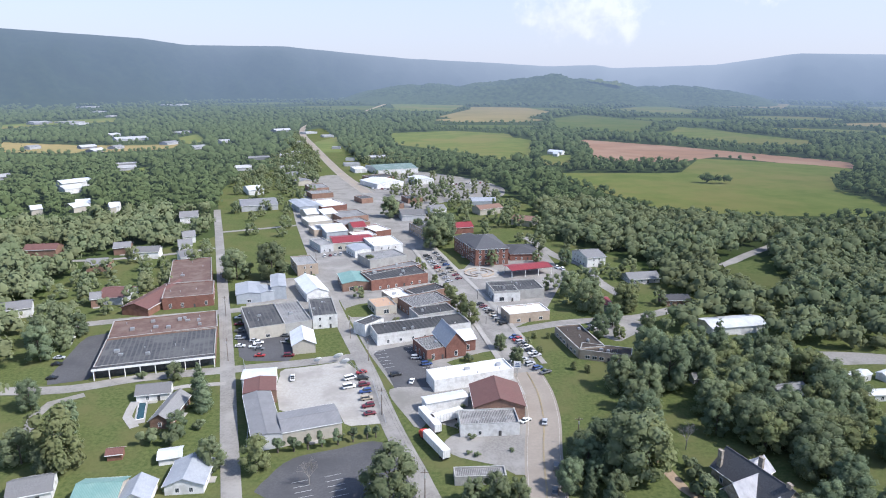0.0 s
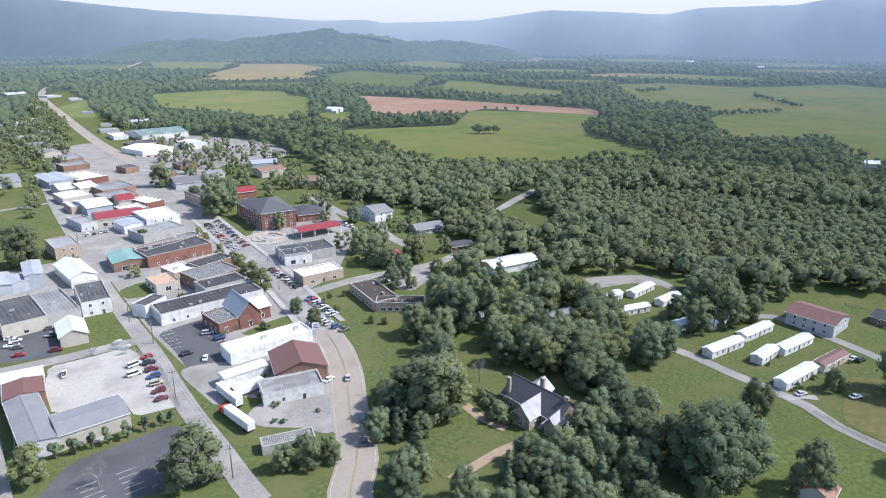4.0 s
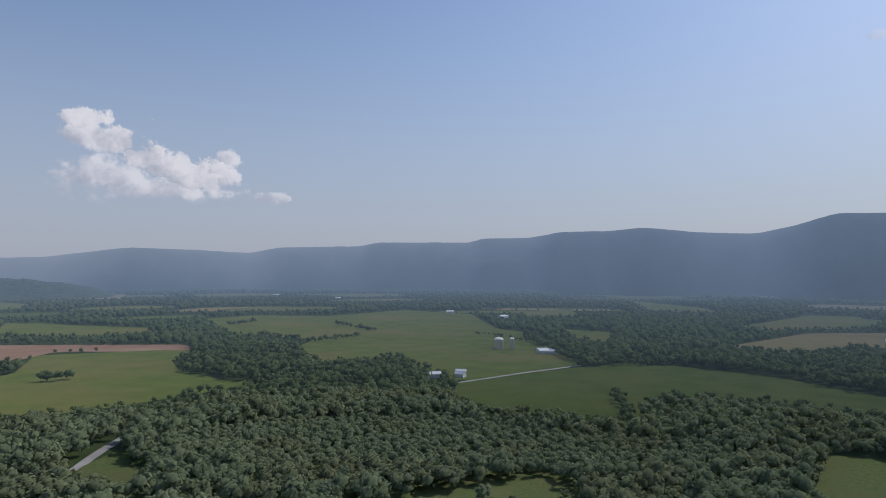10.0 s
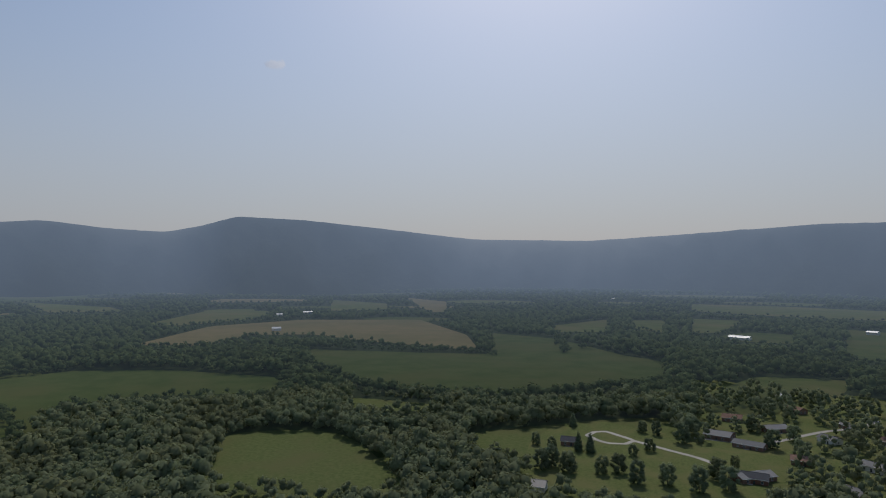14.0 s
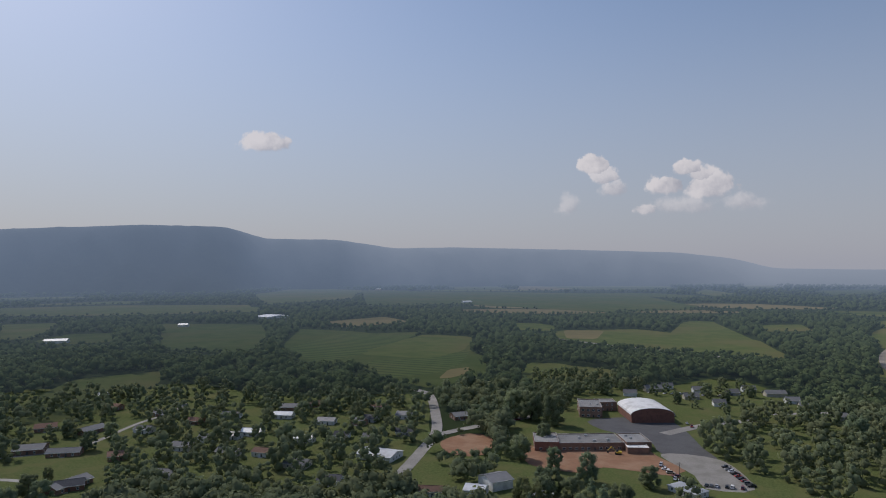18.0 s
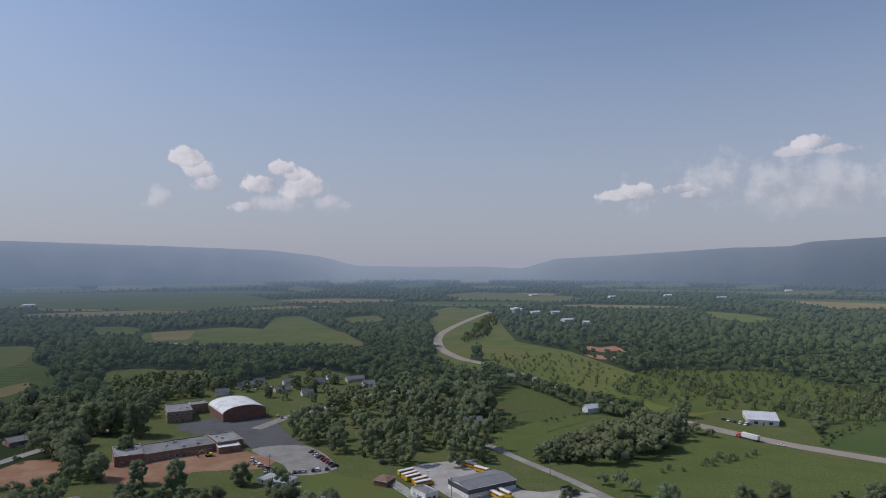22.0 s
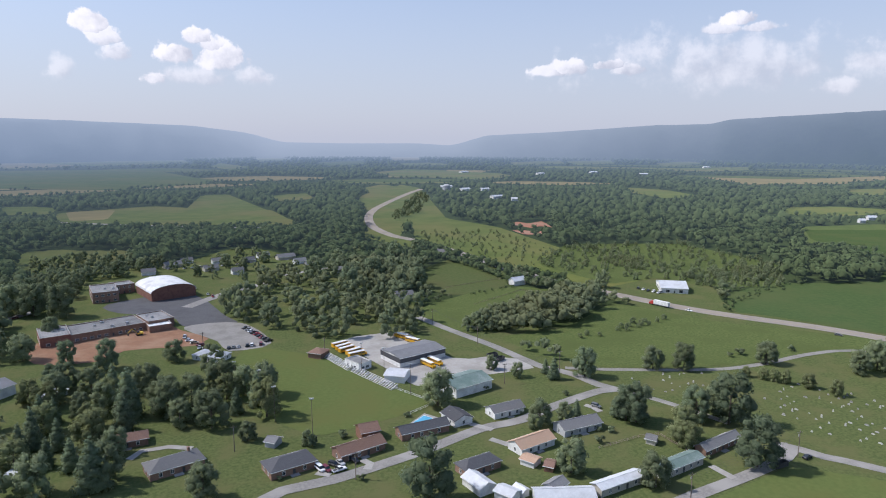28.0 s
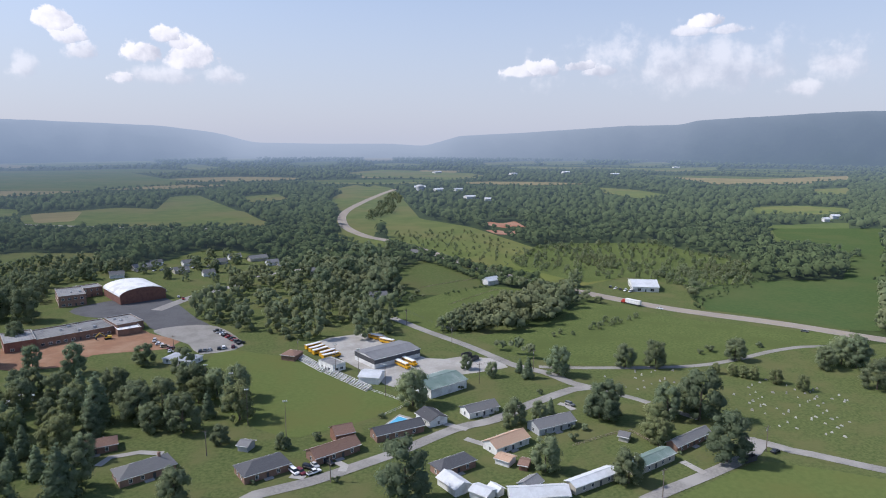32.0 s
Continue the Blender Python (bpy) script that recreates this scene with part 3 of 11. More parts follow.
def sheet(name, mat_name, pts, z=None, curved=True, label="", category="field", kind="structure", clear=True):
    """A flat patch of ground cover, laid just above what lies under it."""
    LEVEL[0] += 0.0012
    far = max(math.hypot(*p) for p in pts)
    z = 0.03 + LEVEL[0] if z is None else z
    line = smooth_line(pts, True, max(3.0, far / 60)) if curved else corners(pts)
    bm = bmesh.new()
    vs = [bm.verts.new((p.x, p.y, z)) for p in line]
    f = bm.faces.new(vs)
    if f.calc_area() and f.normal.z < 0:
        f.normal_flip()
    f.normal_update()
    if f.normal.z < 0:
        f.normal_flip()
    bmesh.ops.triangulate(bm, faces=bm.faces)
    if clear:
        CLEAR.append(np.array([(p.x, p.y) for p in line]))
    ob = part(name, bm, mat_name)
    return tagged(ob, label or mat_name + " patch", category, kind=kind)


def ribbon(name, mat_name, pts, width, z, label, category="road", off=0.0, dash=None, keep=True):
    """A road or a painted line along a smooth path; off: metres to its side."""
    line = smooth_line(pts, False, 6.0)
    z += len(LINES) * 0.0016 if keep else 0.09
    if keep:
        LINES.append((np.array([(p.x, p.y) for p in line]), width))
    bm = bmesh.new()
    rows = []
    for i, p in enumerate(line):
        d = (line[min(i + 1, len(line) - 1)] - line[max(i - 1, 0)]).normalized()
        s = Vector((d.y, -d.x, 0))
        c = p + s * off
        rows.append((bm.verts.new((*(c - s * width / 2).xy, z)), bm.verts.new((*(c + s * width / 2).xy, z))))
    for i in range(len(rows) - 1):
        bm.faces.new((rows[i][0], rows[i][1], rows[i + 1][1], rows[i + 1][0]))
    ob = part(name, bm, mat_name)
    return tagged(ob, label, category, kind="structure")


def inside(poly, xy):
    """Which of the points lie within the polygon."""
    lo, hi = poly.min(0), poly.max(0)
    ok = np.zeros(len(xy), bool)
    idx = np.where((xy[:, 0] > lo[0]) & (xy[:, 0] < hi[0]) & (xy[:, 1] > lo[1]) & (xy[:, 1] < hi[1]))[0]
    if not len(idx):
        return ok
    x, y = xy[idx, 0], xy[idx, 1]
    c = np.zeros(len(idx), bool)
    a = poly
    b = np.roll(poly, 1, 0)
    for (x1, y1), (x2, y2) in zip(a, b):
        if y1 != y2:
            c ^= ((y1 > y) != (y2 > y)) & (x < (x2 - x1) * (y - y1) / (y2 - y1) + x1)
    ok[idx] = c
    return ok


# ---- buildings ----
SHARED = {}


def window_mesh(kind):
    if kind not in SHARED:
        w, h = {"house": (1.0, 1.4), "tall": (1.2, 2.2), "shop": (2.6, 2.1), "wide": (1.8, 1.3), "garage": (2.6, 2.3)}[kind]
        bm = bmesh.new()
        t = 0.12
        for x0, x1, z0, z1 in ((-w / 2 - t, w / 2 + t, h, h + t), (-w / 2 - t, w / 2 + t, -t, 0), (-w / 2 - t, -w / 2, 0, h), (w / 2, w / 2 + t, 0, h), (-0.03, 0.03, 0, h)):
            box(bm, x0, x1, -0.06, 0.03, z0, z1)
        me = bpy.data.meshes.new("window_frame")
        bm.to_mesh(me), bm.free()
        me.materials.append(MATS["trim white"])
        bm = bmesh.new()
        box(bm, -w / 2, w / 2, -0.025, 0.02, 0, h)
        mp = bpy.data.meshes.new("pane")
        bm.to_mesh(mp), bm.free()
        mp.materials.append(MATS["glass" if kind != "garage" else "trim white"])
        SHARED[kind] = (me, mp, w, h)
    return SHARED[kind]


def door_mesh():
    if "door" not in SHARED:
        bm = bmesh.new()
        box(bm, -0.5, 0.5, -0.06, 0.03, 0, 2.1)
        box(bm, 0.32, 0.4, -0.11, -0.06, 0.95, 1.05)
        me = bpy.data.meshes.new("door")
        bm.to_mesh(me), bm.free()
        me.materials.append(MATS["trim dark"])
        SHARED["door"] = me
    return SHARED["door"]


def openings(root, w, d, h, kind, storeys, gap):
    """Windows in even rows on every wall, and a door in the front."""
    me, mp, ww, wh = window_mesh(kind)
    sides = ((w, d / 2, 0), (d, w / 2, 90), (w, d / 2, 180), (d, w / 2, 270))
    at = root.matrix_basis.translation
    for run, out, turn in sides:
        if at.length > 300:
            # far houses have no windows in the walls that nothing looks at
            face = root.matrix_basis.to_3x3() @ Vector((math.sin(radians(turn)), -math.cos(radians(turn)), 0))
            if face.dot(at) > 0:
                continue
        n = int((run - 1.5) // gap)
        for s in range(storeys):
            z = 0.9 + s * (h / storeys) if kind != "shop" or s else 0.7
            if z + wh > h - 0.2:
                z = max(0.3, h - 0.35 - wh)
            for i in range(n):
                x = (i - (n - 1) / 2) * gap
                if turn == 0 and s == 0 and i == n // 2 and n > 1:
                    share("door", door_mesh(), root, Matrix.Rotation(radians(turn), 4, "Z") @ Matrix.Translation((x, -out, 0.05)))
                    continue
                f = share("window", me, root, Matrix.Rotation(radians(turn), 4, "Z") @ Matrix.Translation((x, -out, z)))
                share("pane", mp, f)


def building(label, category, x, y, turn, w, d, h, wall, roof, form="flat", rise=2.5, win="house", storeys=1, gap=4.0, units=0, chimney=None, stacks=((0.28, 0.0),), group="", over=0.5, trim="trim white", band=None, arcade=0):
    """A house or shop: walls, roof, openings; its front is the local -y side, its ridge runs along local x."""
    root = empty(category.replace(" ", "_"), pose(x, y, 0, 0, 0, turn), label, category, group)
    c, s = math.cos(radians(turn)), math.sin(radians(turn))
    KEEP_OFF.append((x, y, c, s, w / 2, d / 2))
    rnd = random.Random(int(x * 7 + y * 13))
    h += (len(KEEP_OFF) % 7) * 0.05
    bm = bmesh.new()
    a, b = w / 2, d / 2
    if form == "flat":
        box(bm, -a, a, -b, -b + 0.3, 0, h), box(bm, -a, a, b - 0.3, b, 0, h)
        box(bm, -a, -a + 0.3, -b + 0.3, b - 0.3, 0, h), box(bm, a - 0.3, a, -b + 0.3, b - 0.3, 0, h)
        part("wall", bm, wall, root)
        bm = bmesh.new()
        box(bm, -a + 0.3, a - 0.3, -b + 0.3, b - 0.3, h - 0.75, h - 0.45)
        part("roof", bm, roof, root)
        bm = bmesh.new()
        for x0, x1, y0, y1 in ((-a - 0.06, a + 0.06, -b - 0.06, -b + 0.36), (-a - 0.06, a + 0.06, b - 0.36, b + 0.06), (-a - 0.06, -a + 0.36, -b + 0.36, b - 0.36), (a - 0.36, a + 0.06, -b + 0.36, b - 0.36)):
            box(bm, x0, x1, y0, y1, h + 0.002, h + 0.1)
        part("parapet_cap", bm, trim if roof == "membrane white" else "block wall", root)
        for i in range(units):
            bm = bmesh.new()
            box(bm, -0.9, 0.9, -0.6, 0.6, 0, 1.0), box(bm, -0.7, 0.7, -0.45, 0.45, 1.0, 1.12)
            u = part("roof_unit", bm, "steel", root)
            u.scale = (rnd.uniform(0.6, 1.3), rnd.uniform(0.7, 1.3), rnd.uniform(0.6, 1.2))
            u.location = (rnd.uniform(-a * 0.75, a * 0.75), rnd.uniform(-b * 0.65, b * 0.65), h - 0.45)
        for i in range(3 if w * d > 120 else 1):
            bm = bmesh.new()
            tube(bm, 0.16, 0.16, 0, 0.7, 8), tube(bm, 0.26, 0.2, 0.7, 0.85, 8)
            u = part("vent_pipe", bm, "steel", root)
            u.location = (rnd.uniform(-a * 0.8, a * 0.8), rnd.uniform(-b * 0.7, b * 0.7), h - 0.45)
    elif form == "gable":
        prism(bm, [(-b, 0), (b, 0), (b, h), (0, h + rise), (-b, h)], "x", -a, a)
        part("wall", bm, wall, root)
        if band:
            for s in (-1, 1):
                bm = bmesh.new()
                box(bm, -a - 0.02, a + 0.02, min(s * b, s * (b + 0.05)), max(s * b, s * (b + 0.05)), h * 0.5, h)
                part("wall_band", bm, band, root)
                bm = bmesh.new()
                box(bm, min(s * a, s * (a + 0.05)), max(s * a, s * (a + 0.05)), -b, b, h * 0.5, h)
                part("wall_band", bm, band, root)
        k = rise / b
        bm = bmesh.new()
        e = b + over
        prism(bm, [(-e, h - over * k + 0.04), (0, h + rise + 0.04), (e, h - over * k + 0.04), (e, h - over * k + 0.22), (0, h + rise + 0.22), (-e, h - over * k + 0.22)], "x", -a - over, a + over)
        part("roof", bm, roof, root)
        bm = bmesh.new()
        box(bm, -a - over, a + over, -0.16, 0.16, h + rise + 0.16, h + rise + 0.27)
        part("ridge_cap", bm, roof, root)
        for s in (-1, 1):
            bm = bmesh.new()
            box(bm, -a - over, a + over, min(s * e, s * (e + 0.1)), max(s * e, s * (e + 0.1)), h - over * k - 0.06, h - over * k + 0.2)
            part("gutter", bm, "trim white", root)
    elif form == "hip":
        box(bm, -a, a, -b, b, 0, h)
        part("wall", bm, wall, root)
        bm = bmesh.new()
        e, g = a + over, b + over
        r = max(0.3, e - g)
        solid(bm, [(-e, -g, h), (e, -g, h), (e, g, h), (-e, g, h), (-r, 0, h + rise), (r, 0, h + rise)], [(0, 1, 5, 4), (1, 2, 5), (2, 3, 4, 5), (3, 0, 4), (3, 2, 1, 0)])
        part("roof", bm, roof, root)
        bm = bmesh.new()
        box(bm, -e, e, -g - 0.05, -g, h - 0.2, h + 0.02), box(bm, -e, e, g, g + 0.05, h - 0.2, h + 0.02)
        part("gutter", bm, "trim white", root)
    elif form == "barrel":
        arc = [(-b, h)] + [(-b * math.cos(math.pi * i / 14), h + rise * math.sin(math.pi * i / 14)) for i in range(1, 14)] + [(b, h)]
        prism(bm, [(b, 0), (-b, 0)][::-1] + arc[::-1], "x", -a, a)
        part("wall", bm, wall, root)
        bm = bmesh.new()
        up = [(u * 1.03, v + 0.35) for u, v in arc]
        prism(bm, [(u * 1.03, v + 0.05) for u, v in arc] + up[::-1], "x", -a - 0.3, a + 0.3)
        part("roof", bm, roof, root, smooth=False)
    elif form == "canopy":
        for px in np.linspace(-a + 0.6, a - 0.6, max(2, int(w // 6))):
            for py in (-b + 0.6, b - 0.6):
                bm = bmesh.new()
                box(bm, px - 0.15, px + 0.15, py - 0.15, py + 0.15, 0, h)
                part("post", bm, wall, root)
        bm = bmesh.new()
        prism(bm, [(-b, h), (0, h + rise), (b, h), (b, h + 0.3), (0, h + rise + 0.3), (-b, h + 0.3)], "x", -a, a)
        part("roof", bm, roof, root)
    if "house" in category and form in ("gable", "hip"):
        bm = bmesh.new()
        box(bm, -1.6, 1.6, -b - 1.9, -b - 0.02, 0, 0.32)
        part("doorstep", bm, "concrete", root)
        bm = bmesh.new()
        tube(bm, 0.09, 0.09, h, h + rise * 0.55 + 0.55, 6, a * 0.4, b * 0.45)
        part("vent_pipe", bm, "steel", root)
    if chimney and form != "flat":
        wide = 0.75 if len(stacks) > 1 else 0.42
        for fx, fy in stacks:
            bm = bmesh.new()
            cx, cy = fx * w, fy * d
            box(bm, cx - wide, cx + wide, cy - 0.45, cy + 0.45, h - 1, h + rise + 1.1), box(bm, cx - wide - 0.1, cx + wide + 0.1, cy - 0.55, cy + 0.55, h + rise + 1.1, h + rise + 1.3)
            part("chimney", bm, chimney, root)
    if arcade:
        # dark flat panel stands in for the glass and shade of the open recess
        bm = bmesh.new()
        box(bm, -a + 0.4, a - 0.4, -b - 0.04, -b - 0.004, 0.15, h - 1.5)
        part("shop_front", bm, "glass", root, "dark panel in place of the recessed shop front")
        bm = bmesh.new()
        box(bm, -a - 0.3, a + 0.3, -b - 2.6, -b - 0.004, h - 0.5, h - 0.05)
        part("canopy_roof", bm, roof, root)
        bm = bmesh.new()
        box(bm, -a - 0.35, a + 0.35, -b - 2.75, -b - 2.604, h - 0.95, h + 0.05)
        part("fascia", bm, "trim white", root, "white fascia board")
        for i in range(arcade):
            x0 = -a + 0.3 + (w - 0.6) * i / (arcade - 1)
            bm = bmesh.new()
            box(bm, x0 - 0.16, x0 + 0.16, -b - 2.5, -b - 2.2, 0, h - 0.5)
            part("post", bm, "trim white", root, "white arcade post")
    if win and form != "canopy":
        openings(root, w, d, h, win, storeys, gap)
    return root
# ---- trees ----
def ico(n=1):
    bm = bmesh.new()
    bmesh.ops.create_icosphere(bm, subdivisions=n, radius=1.0)
    v = np.array([p.co[:] for p in bm.verts])
    f = np.array([[q.index for q in t.verts] for t in bm.faces])
    bm.free()
    return v, f


ICO1, ICO2 = ico(1), ico(2)


def crown_arrays(rng, lobes, leaves, tall=12.0, wide=4.6, cone=False, size=(0.35, 0.75), core=ICO2, spread=(0.30, 0.80), bulk=(0.24, 0.42), oval=False, lift=0.30):
    """Vertices and triangles of a leafy crown: knobbly boughs hung all over with sprays of leaves."""
    V, T, n = [], [], 0
    low = tall * (0.05 if cone else 0.08)
    C = []
    for i in range(lobes):
        if cone:
            t = (i + 0.5) / lobes
            r = wide * (1 - t) ** 0.8 * 0.62 + 0.35
            a = i * 2.4
            C.append((math.cos(a) * r * 0.55, math.sin(a) * r * 0.55, low + (tall - low) * t, r, r * 0.8))
        else:
            if oval:
                # haystack outline, widest a third of the way up
                t = 0.10 + 0.80 * (i + rng.random()) / lobes
                reach = math.sqrt(max(0.03, 1 - ((t - 0.36) / 0.62) ** 2)) if t > 0.36 else 0.80 + 0.2 * t / 0.36
                a, k = i * 2.4 + rng.uniform(-0.6, 0.6), math.sqrt(rng.uniform(0.25, 1.0)) * 0.80
                r = wide * rng.uniform(*bulk)
                C.append((math.cos(a) * wide * reach * k, math.sin(a) * wide * reach * k, max(r * 0.7, t * tall), r, r * rng.uniform(0.8, 1.05)))
                continue
            u = rng.normal(size=3)
            u /= np.linalg.norm(u)
            k = rng.uniform(*spread)
            mid = (low + tall) / 2
            z = mid + u[2] * k * (tall - low) / 2
            shrink = 1.0 - 0.35 * max(0, (z - mid) / (tall - mid)) - 0.15 * max(0, (mid - z) / (mid - low))
            r = wide * rng.uniform(*bulk)
            C.append((u[0] * k * wide * shrink, u[1] * k * wide * shrink, z, r, r * rng.uniform(0.75, 0.95)))
    C = np.array(C)
    cv, cf = core
    heart = np.array([0, 0, tall * 0.42])
    size3 = np.array([wide, wide, tall * 0.55])
    soft = []
    for c in C:
        wob = 1 + 0.30 * (rng.random(len(cv)) - 0.5)
        v = cv * np.array([c[3], c[3], c[4]]) * 0.74 * wob[:, None] + c[:3]
        V.append(v), T.append(cf + n)
        soft.append(cv * 0.75 + (v - heart) / size3 * 0.6 + np.array([0, 0, lift]))
        n += len(v)
    pick = rng.choice(len(C), leaves, p=C[:, 3] ** 2 / (C[:, 3] ** 2).sum())
    d = rng.normal(size=(leaves, 3))
    d[:, 2] = d[:, 2] * 0.8 + 0.25
    d /= np.linalg.norm(d, axis=1)[:, None]
    p = C[pick, :3] + d * C[pick][:, [3, 3, 4]] * rng.uniform(0.70, 1.12, leaves)[:, None]
    q = d + rng.normal(size=(leaves, 3)) * 0.30 + np.array([0, 0, 0.40])
    q /= np.linalg.norm(q, axis=1)[:, None]
    s = np.cross(q, rng.normal(size=(leaves, 3)))
    s /= np.linalg.norm(s, axis=1)[:, None]
    w = np.cross(q, s)
    z = rng.uniform(*size, leaves)[:, None]
    quad = np.stack([p - s * z - w * z * 0.5, p + s * z * 0.6 - w * z + q * z * 0.25, p + s * z + w * z * 0.6, p - s * z * 0.4 + w * z + q * z * 0.3], 1).reshape(-1, 3)
    base = n + np.arange(leaves)[:, None] * 4
    tri = np.concatenate([base + [0, 1, 2], base + [0, 2, 3]], 0)
    V.append(quad), T.append(tri)
    # each spray is lit as the side of the crown that it hangs on
    way = d * 0.7 + (p - heart) / size3 * 0.6 + rng.normal(size=(leaves, 3)) * 0.12 + np.array([0, 0, lift])
    soft.append(np.repeat(way, 4, 0))
    soft = np.concatenate(soft)
    return np.concatenate(V), np.concatenate(T), soft / (np.linalg.norm(soft, axis=1)[:, None] + 1e-6)


def mesh_of(name, V, T, mat_name, smooth=False, soft=None):
    me = bpy.data.meshes.new(name)
    me.vertices.add(len(V))
    me.vertices.foreach_set("co", np.asarray(V, np.float32).ravel())
    me.loops.add(len(T) * 3)
    me.loops.foreach_set("vertex_index", np.asarray(T, np.int32).ravel())
    me.polygons.add(len(T))
    me.polygons.foreach_set("loop_start", np.arange(0, len(T) * 3, 3, dtype=np.int32))
    me.polygons.foreach_set("loop_total", np.full(len(T), 3, np.int32))
    if smooth:
        me.polygons.foreach_set("use_smooth", np.ones(len(T), bool))
    me.update(calc_edges=True)
    me.validate()
    if soft is not None:
        me.attributes.new("custom_normal", "FLOAT_VECTOR", "POINT").data.foreach_set("vector", np.asarray(soft, np.float32).ravel())
    me.materials.append(MATS[mat_name])
    return me


def trunk_mesh(rng, tall, limbs=6, r=0.32):
    bm = bmesh.new()
    tube(bm, r, r * 0.5, 0, tall * 0.55, 8)
    for i in range(limbs):
        a, z = i * 2.4 + rng.uniform(0, 1), tall * rng.uniform(0.28, 0.5)
        tip = Vector((math.cos(a) * tall * 0.22, math.sin(a) * tall * 0.22, z + tall * 0.2))
        foot = Vector((0, 0, z))
        way = (tip - foot).normalized()
        s = way.cross(Vector((0, 0, 1))).normalized() * r * 0.35
        t = way.cross(s)
        lo = [bm.verts.new(foot + s), bm.verts.new(foot - s * 0.5 + t * 0.8), bm.verts.new(foot - s * 0.5 - t * 0.8)]
        hi = [bm.verts.new(tip + s * 0.3), bm.verts.new(tip - s * 0.15 + t * 0.25), bm.verts.new(tip - s * 0.15 - t * 0.25)]
        for k in range(3):
            bm.faces.new((lo[k], lo[(k + 1) % 3], hi[(k + 1) % 3], hi[k]))
    me = bpy.data.meshes.new("trunk")
    bm.to_mesh(me), bm.free()
    me.materials.append(MATS["bark"])
    return me


TREES = {}
rng0 = np.random.default_rng(5)
for kind, count, tall, wide, lobes, leaves, mat_name in (("broad", 7, 13.0, 5.8, 30, 2500, "leaves"), ("dark", 5, 15.0, 6.2, 32, 2600, "leaves dark"), ("light", 3, 10.0, 4.4, 22, 1700, "leaves light"), ("fir", 3, 13.0, 3.8, 18, 1500, "leaves dark"), ("shrub", 3, 2.6, 1.7, 6, 240, "leaves"), ("round", 2, 5.5, 2.0, 8, 450, "leaves dark")):
    TREES[kind] = []
    for i in range(count):
        V, T, S = crown_arrays(rng0, lobes, leaves, tall, wide, kind == "fir", (0.16, 0.34) if kind in ("shrub", "round") else (0.12, 0.30), ICO1, bulk=(0.20, 0.36), oval=kind in ("broad", "dark", "light"))
        TREES[kind].append((mesh_of("crown", V, T, mat_name, soft=S), trunk_mesh(rng0, tall, 0 if kind == "shrub" else 6, 0.09 if kind == "shrub" else 0.3), tall))
TREE_LABEL = {"broad": "broad leafy green deciduous tree on grass", "dark": "tall dark green shade tree with dense crown", "light": "young yellow-green leafy tree", "fir": "dark green pointed cedar tree", "shrub": "low rounded green garden shrub", "round": "clipped round dark green evergreen bush"}
tree_rng = random.Random(11)


def tree(kind, x, y, tall, group="", label=""):
    crown, trunk, full = tree_rng.choice(TREES[kind])
    k = tall / full
    root = empty("shrub" if kind == "shrub" else "tree", Matrix.Translation((x, y, 0)) @ Matrix.Rotation(tree_rng.uniform(0, 6.28), 4, "Z") @ Matrix.Diagonal((k * tree_rng.uniform(0.9, 1.15), k * tree_rng.uniform(0.9, 1.15), k, 1)), label or TREE_LABEL[kind], "shrub" if kind == "shrub" else "tree", group)
    share("crown", crown, root)
    share("trunk", trunk, root)
    return root


def free_of(xy, margin=3.0, clear=True):
    """Which points stand clear of fields, roads and houses."""
    ok = np.ones(len(xy), bool)
    if clear:
        for poly in CLEAR:
            ok &= ~inside(poly, xy)
    for line, width in LINES:
        near = np.where(ok)[0]
        for i in range(len(line) - 1):
            a, b = line[i], line[i + 1]
            ab = b - a
            t = np.clip(((xy[near] - a) @ ab) / (ab @ ab + 1e-9), 0, 1)
            dist = np.linalg.norm(xy[near] - a - t[:, None] * ab, axis=1)
            ok[near[dist < width / 2 + margin]] = False
    for x, y, c, s, a, b in KEEP_OFF:
        far = math.hypot(x, y)
        if clear and far > 260:
            # kept bare towards the camera so that the house shows
            t = (xy @ np.array([x, y])) / far
            side = np.abs(xy @ np.array([-y, x])) / far
            ok &= ~((far - t > 0) & (far - t < min(42, 8 + far * 0.05)) & (side < max(a, b) * 0.8))
        dx, dy = xy[:, 0] - x, xy[:, 1] - y
        u, v = dx * c + dy * s, -dx * s + dy * c
        ok &= ~((np.abs(u) < a + margin) & (np.abs(v) < b + margin))
    return ok


def stand(name, label, xy, size, rng, templates, mat_name, squat=1.0):
    """A wood as one mesh: many crowns, each with its own size and turn."""
    V, T, S, n = [], [], [], 0
    for (x, y), s in zip(xy, size):
        v, t, soft = templates[rng.integers(len(templates))]
        a = rng.uniform(0, 6.28)
        c, q = math.cos(a), math.sin(a)
        k = s * np.array([1, 1, squat * rng.uniform(0.85, 1.2)])
        w = v * k
        V.append(np.stack([w[:, 0] * c - w[:, 1] * q + x, w[:, 0] * q + w[:, 1] * c + y, w[:, 2]], 1))
        S.append(np.stack([soft[:, 0] * c - soft[:, 1] * q, soft[:, 0] * q + soft[:, 1] * c, soft[:, 2]], 1))
        T.append(t + n)
        n += len(v)
    if not V:
        return None
    ob = new(name, mesh_of(name, np.concatenate(V), np.concatenate(T), mat_name, soft=np.concatenate(S)))
    return tagged(ob, label, "woods", kind="stuff")


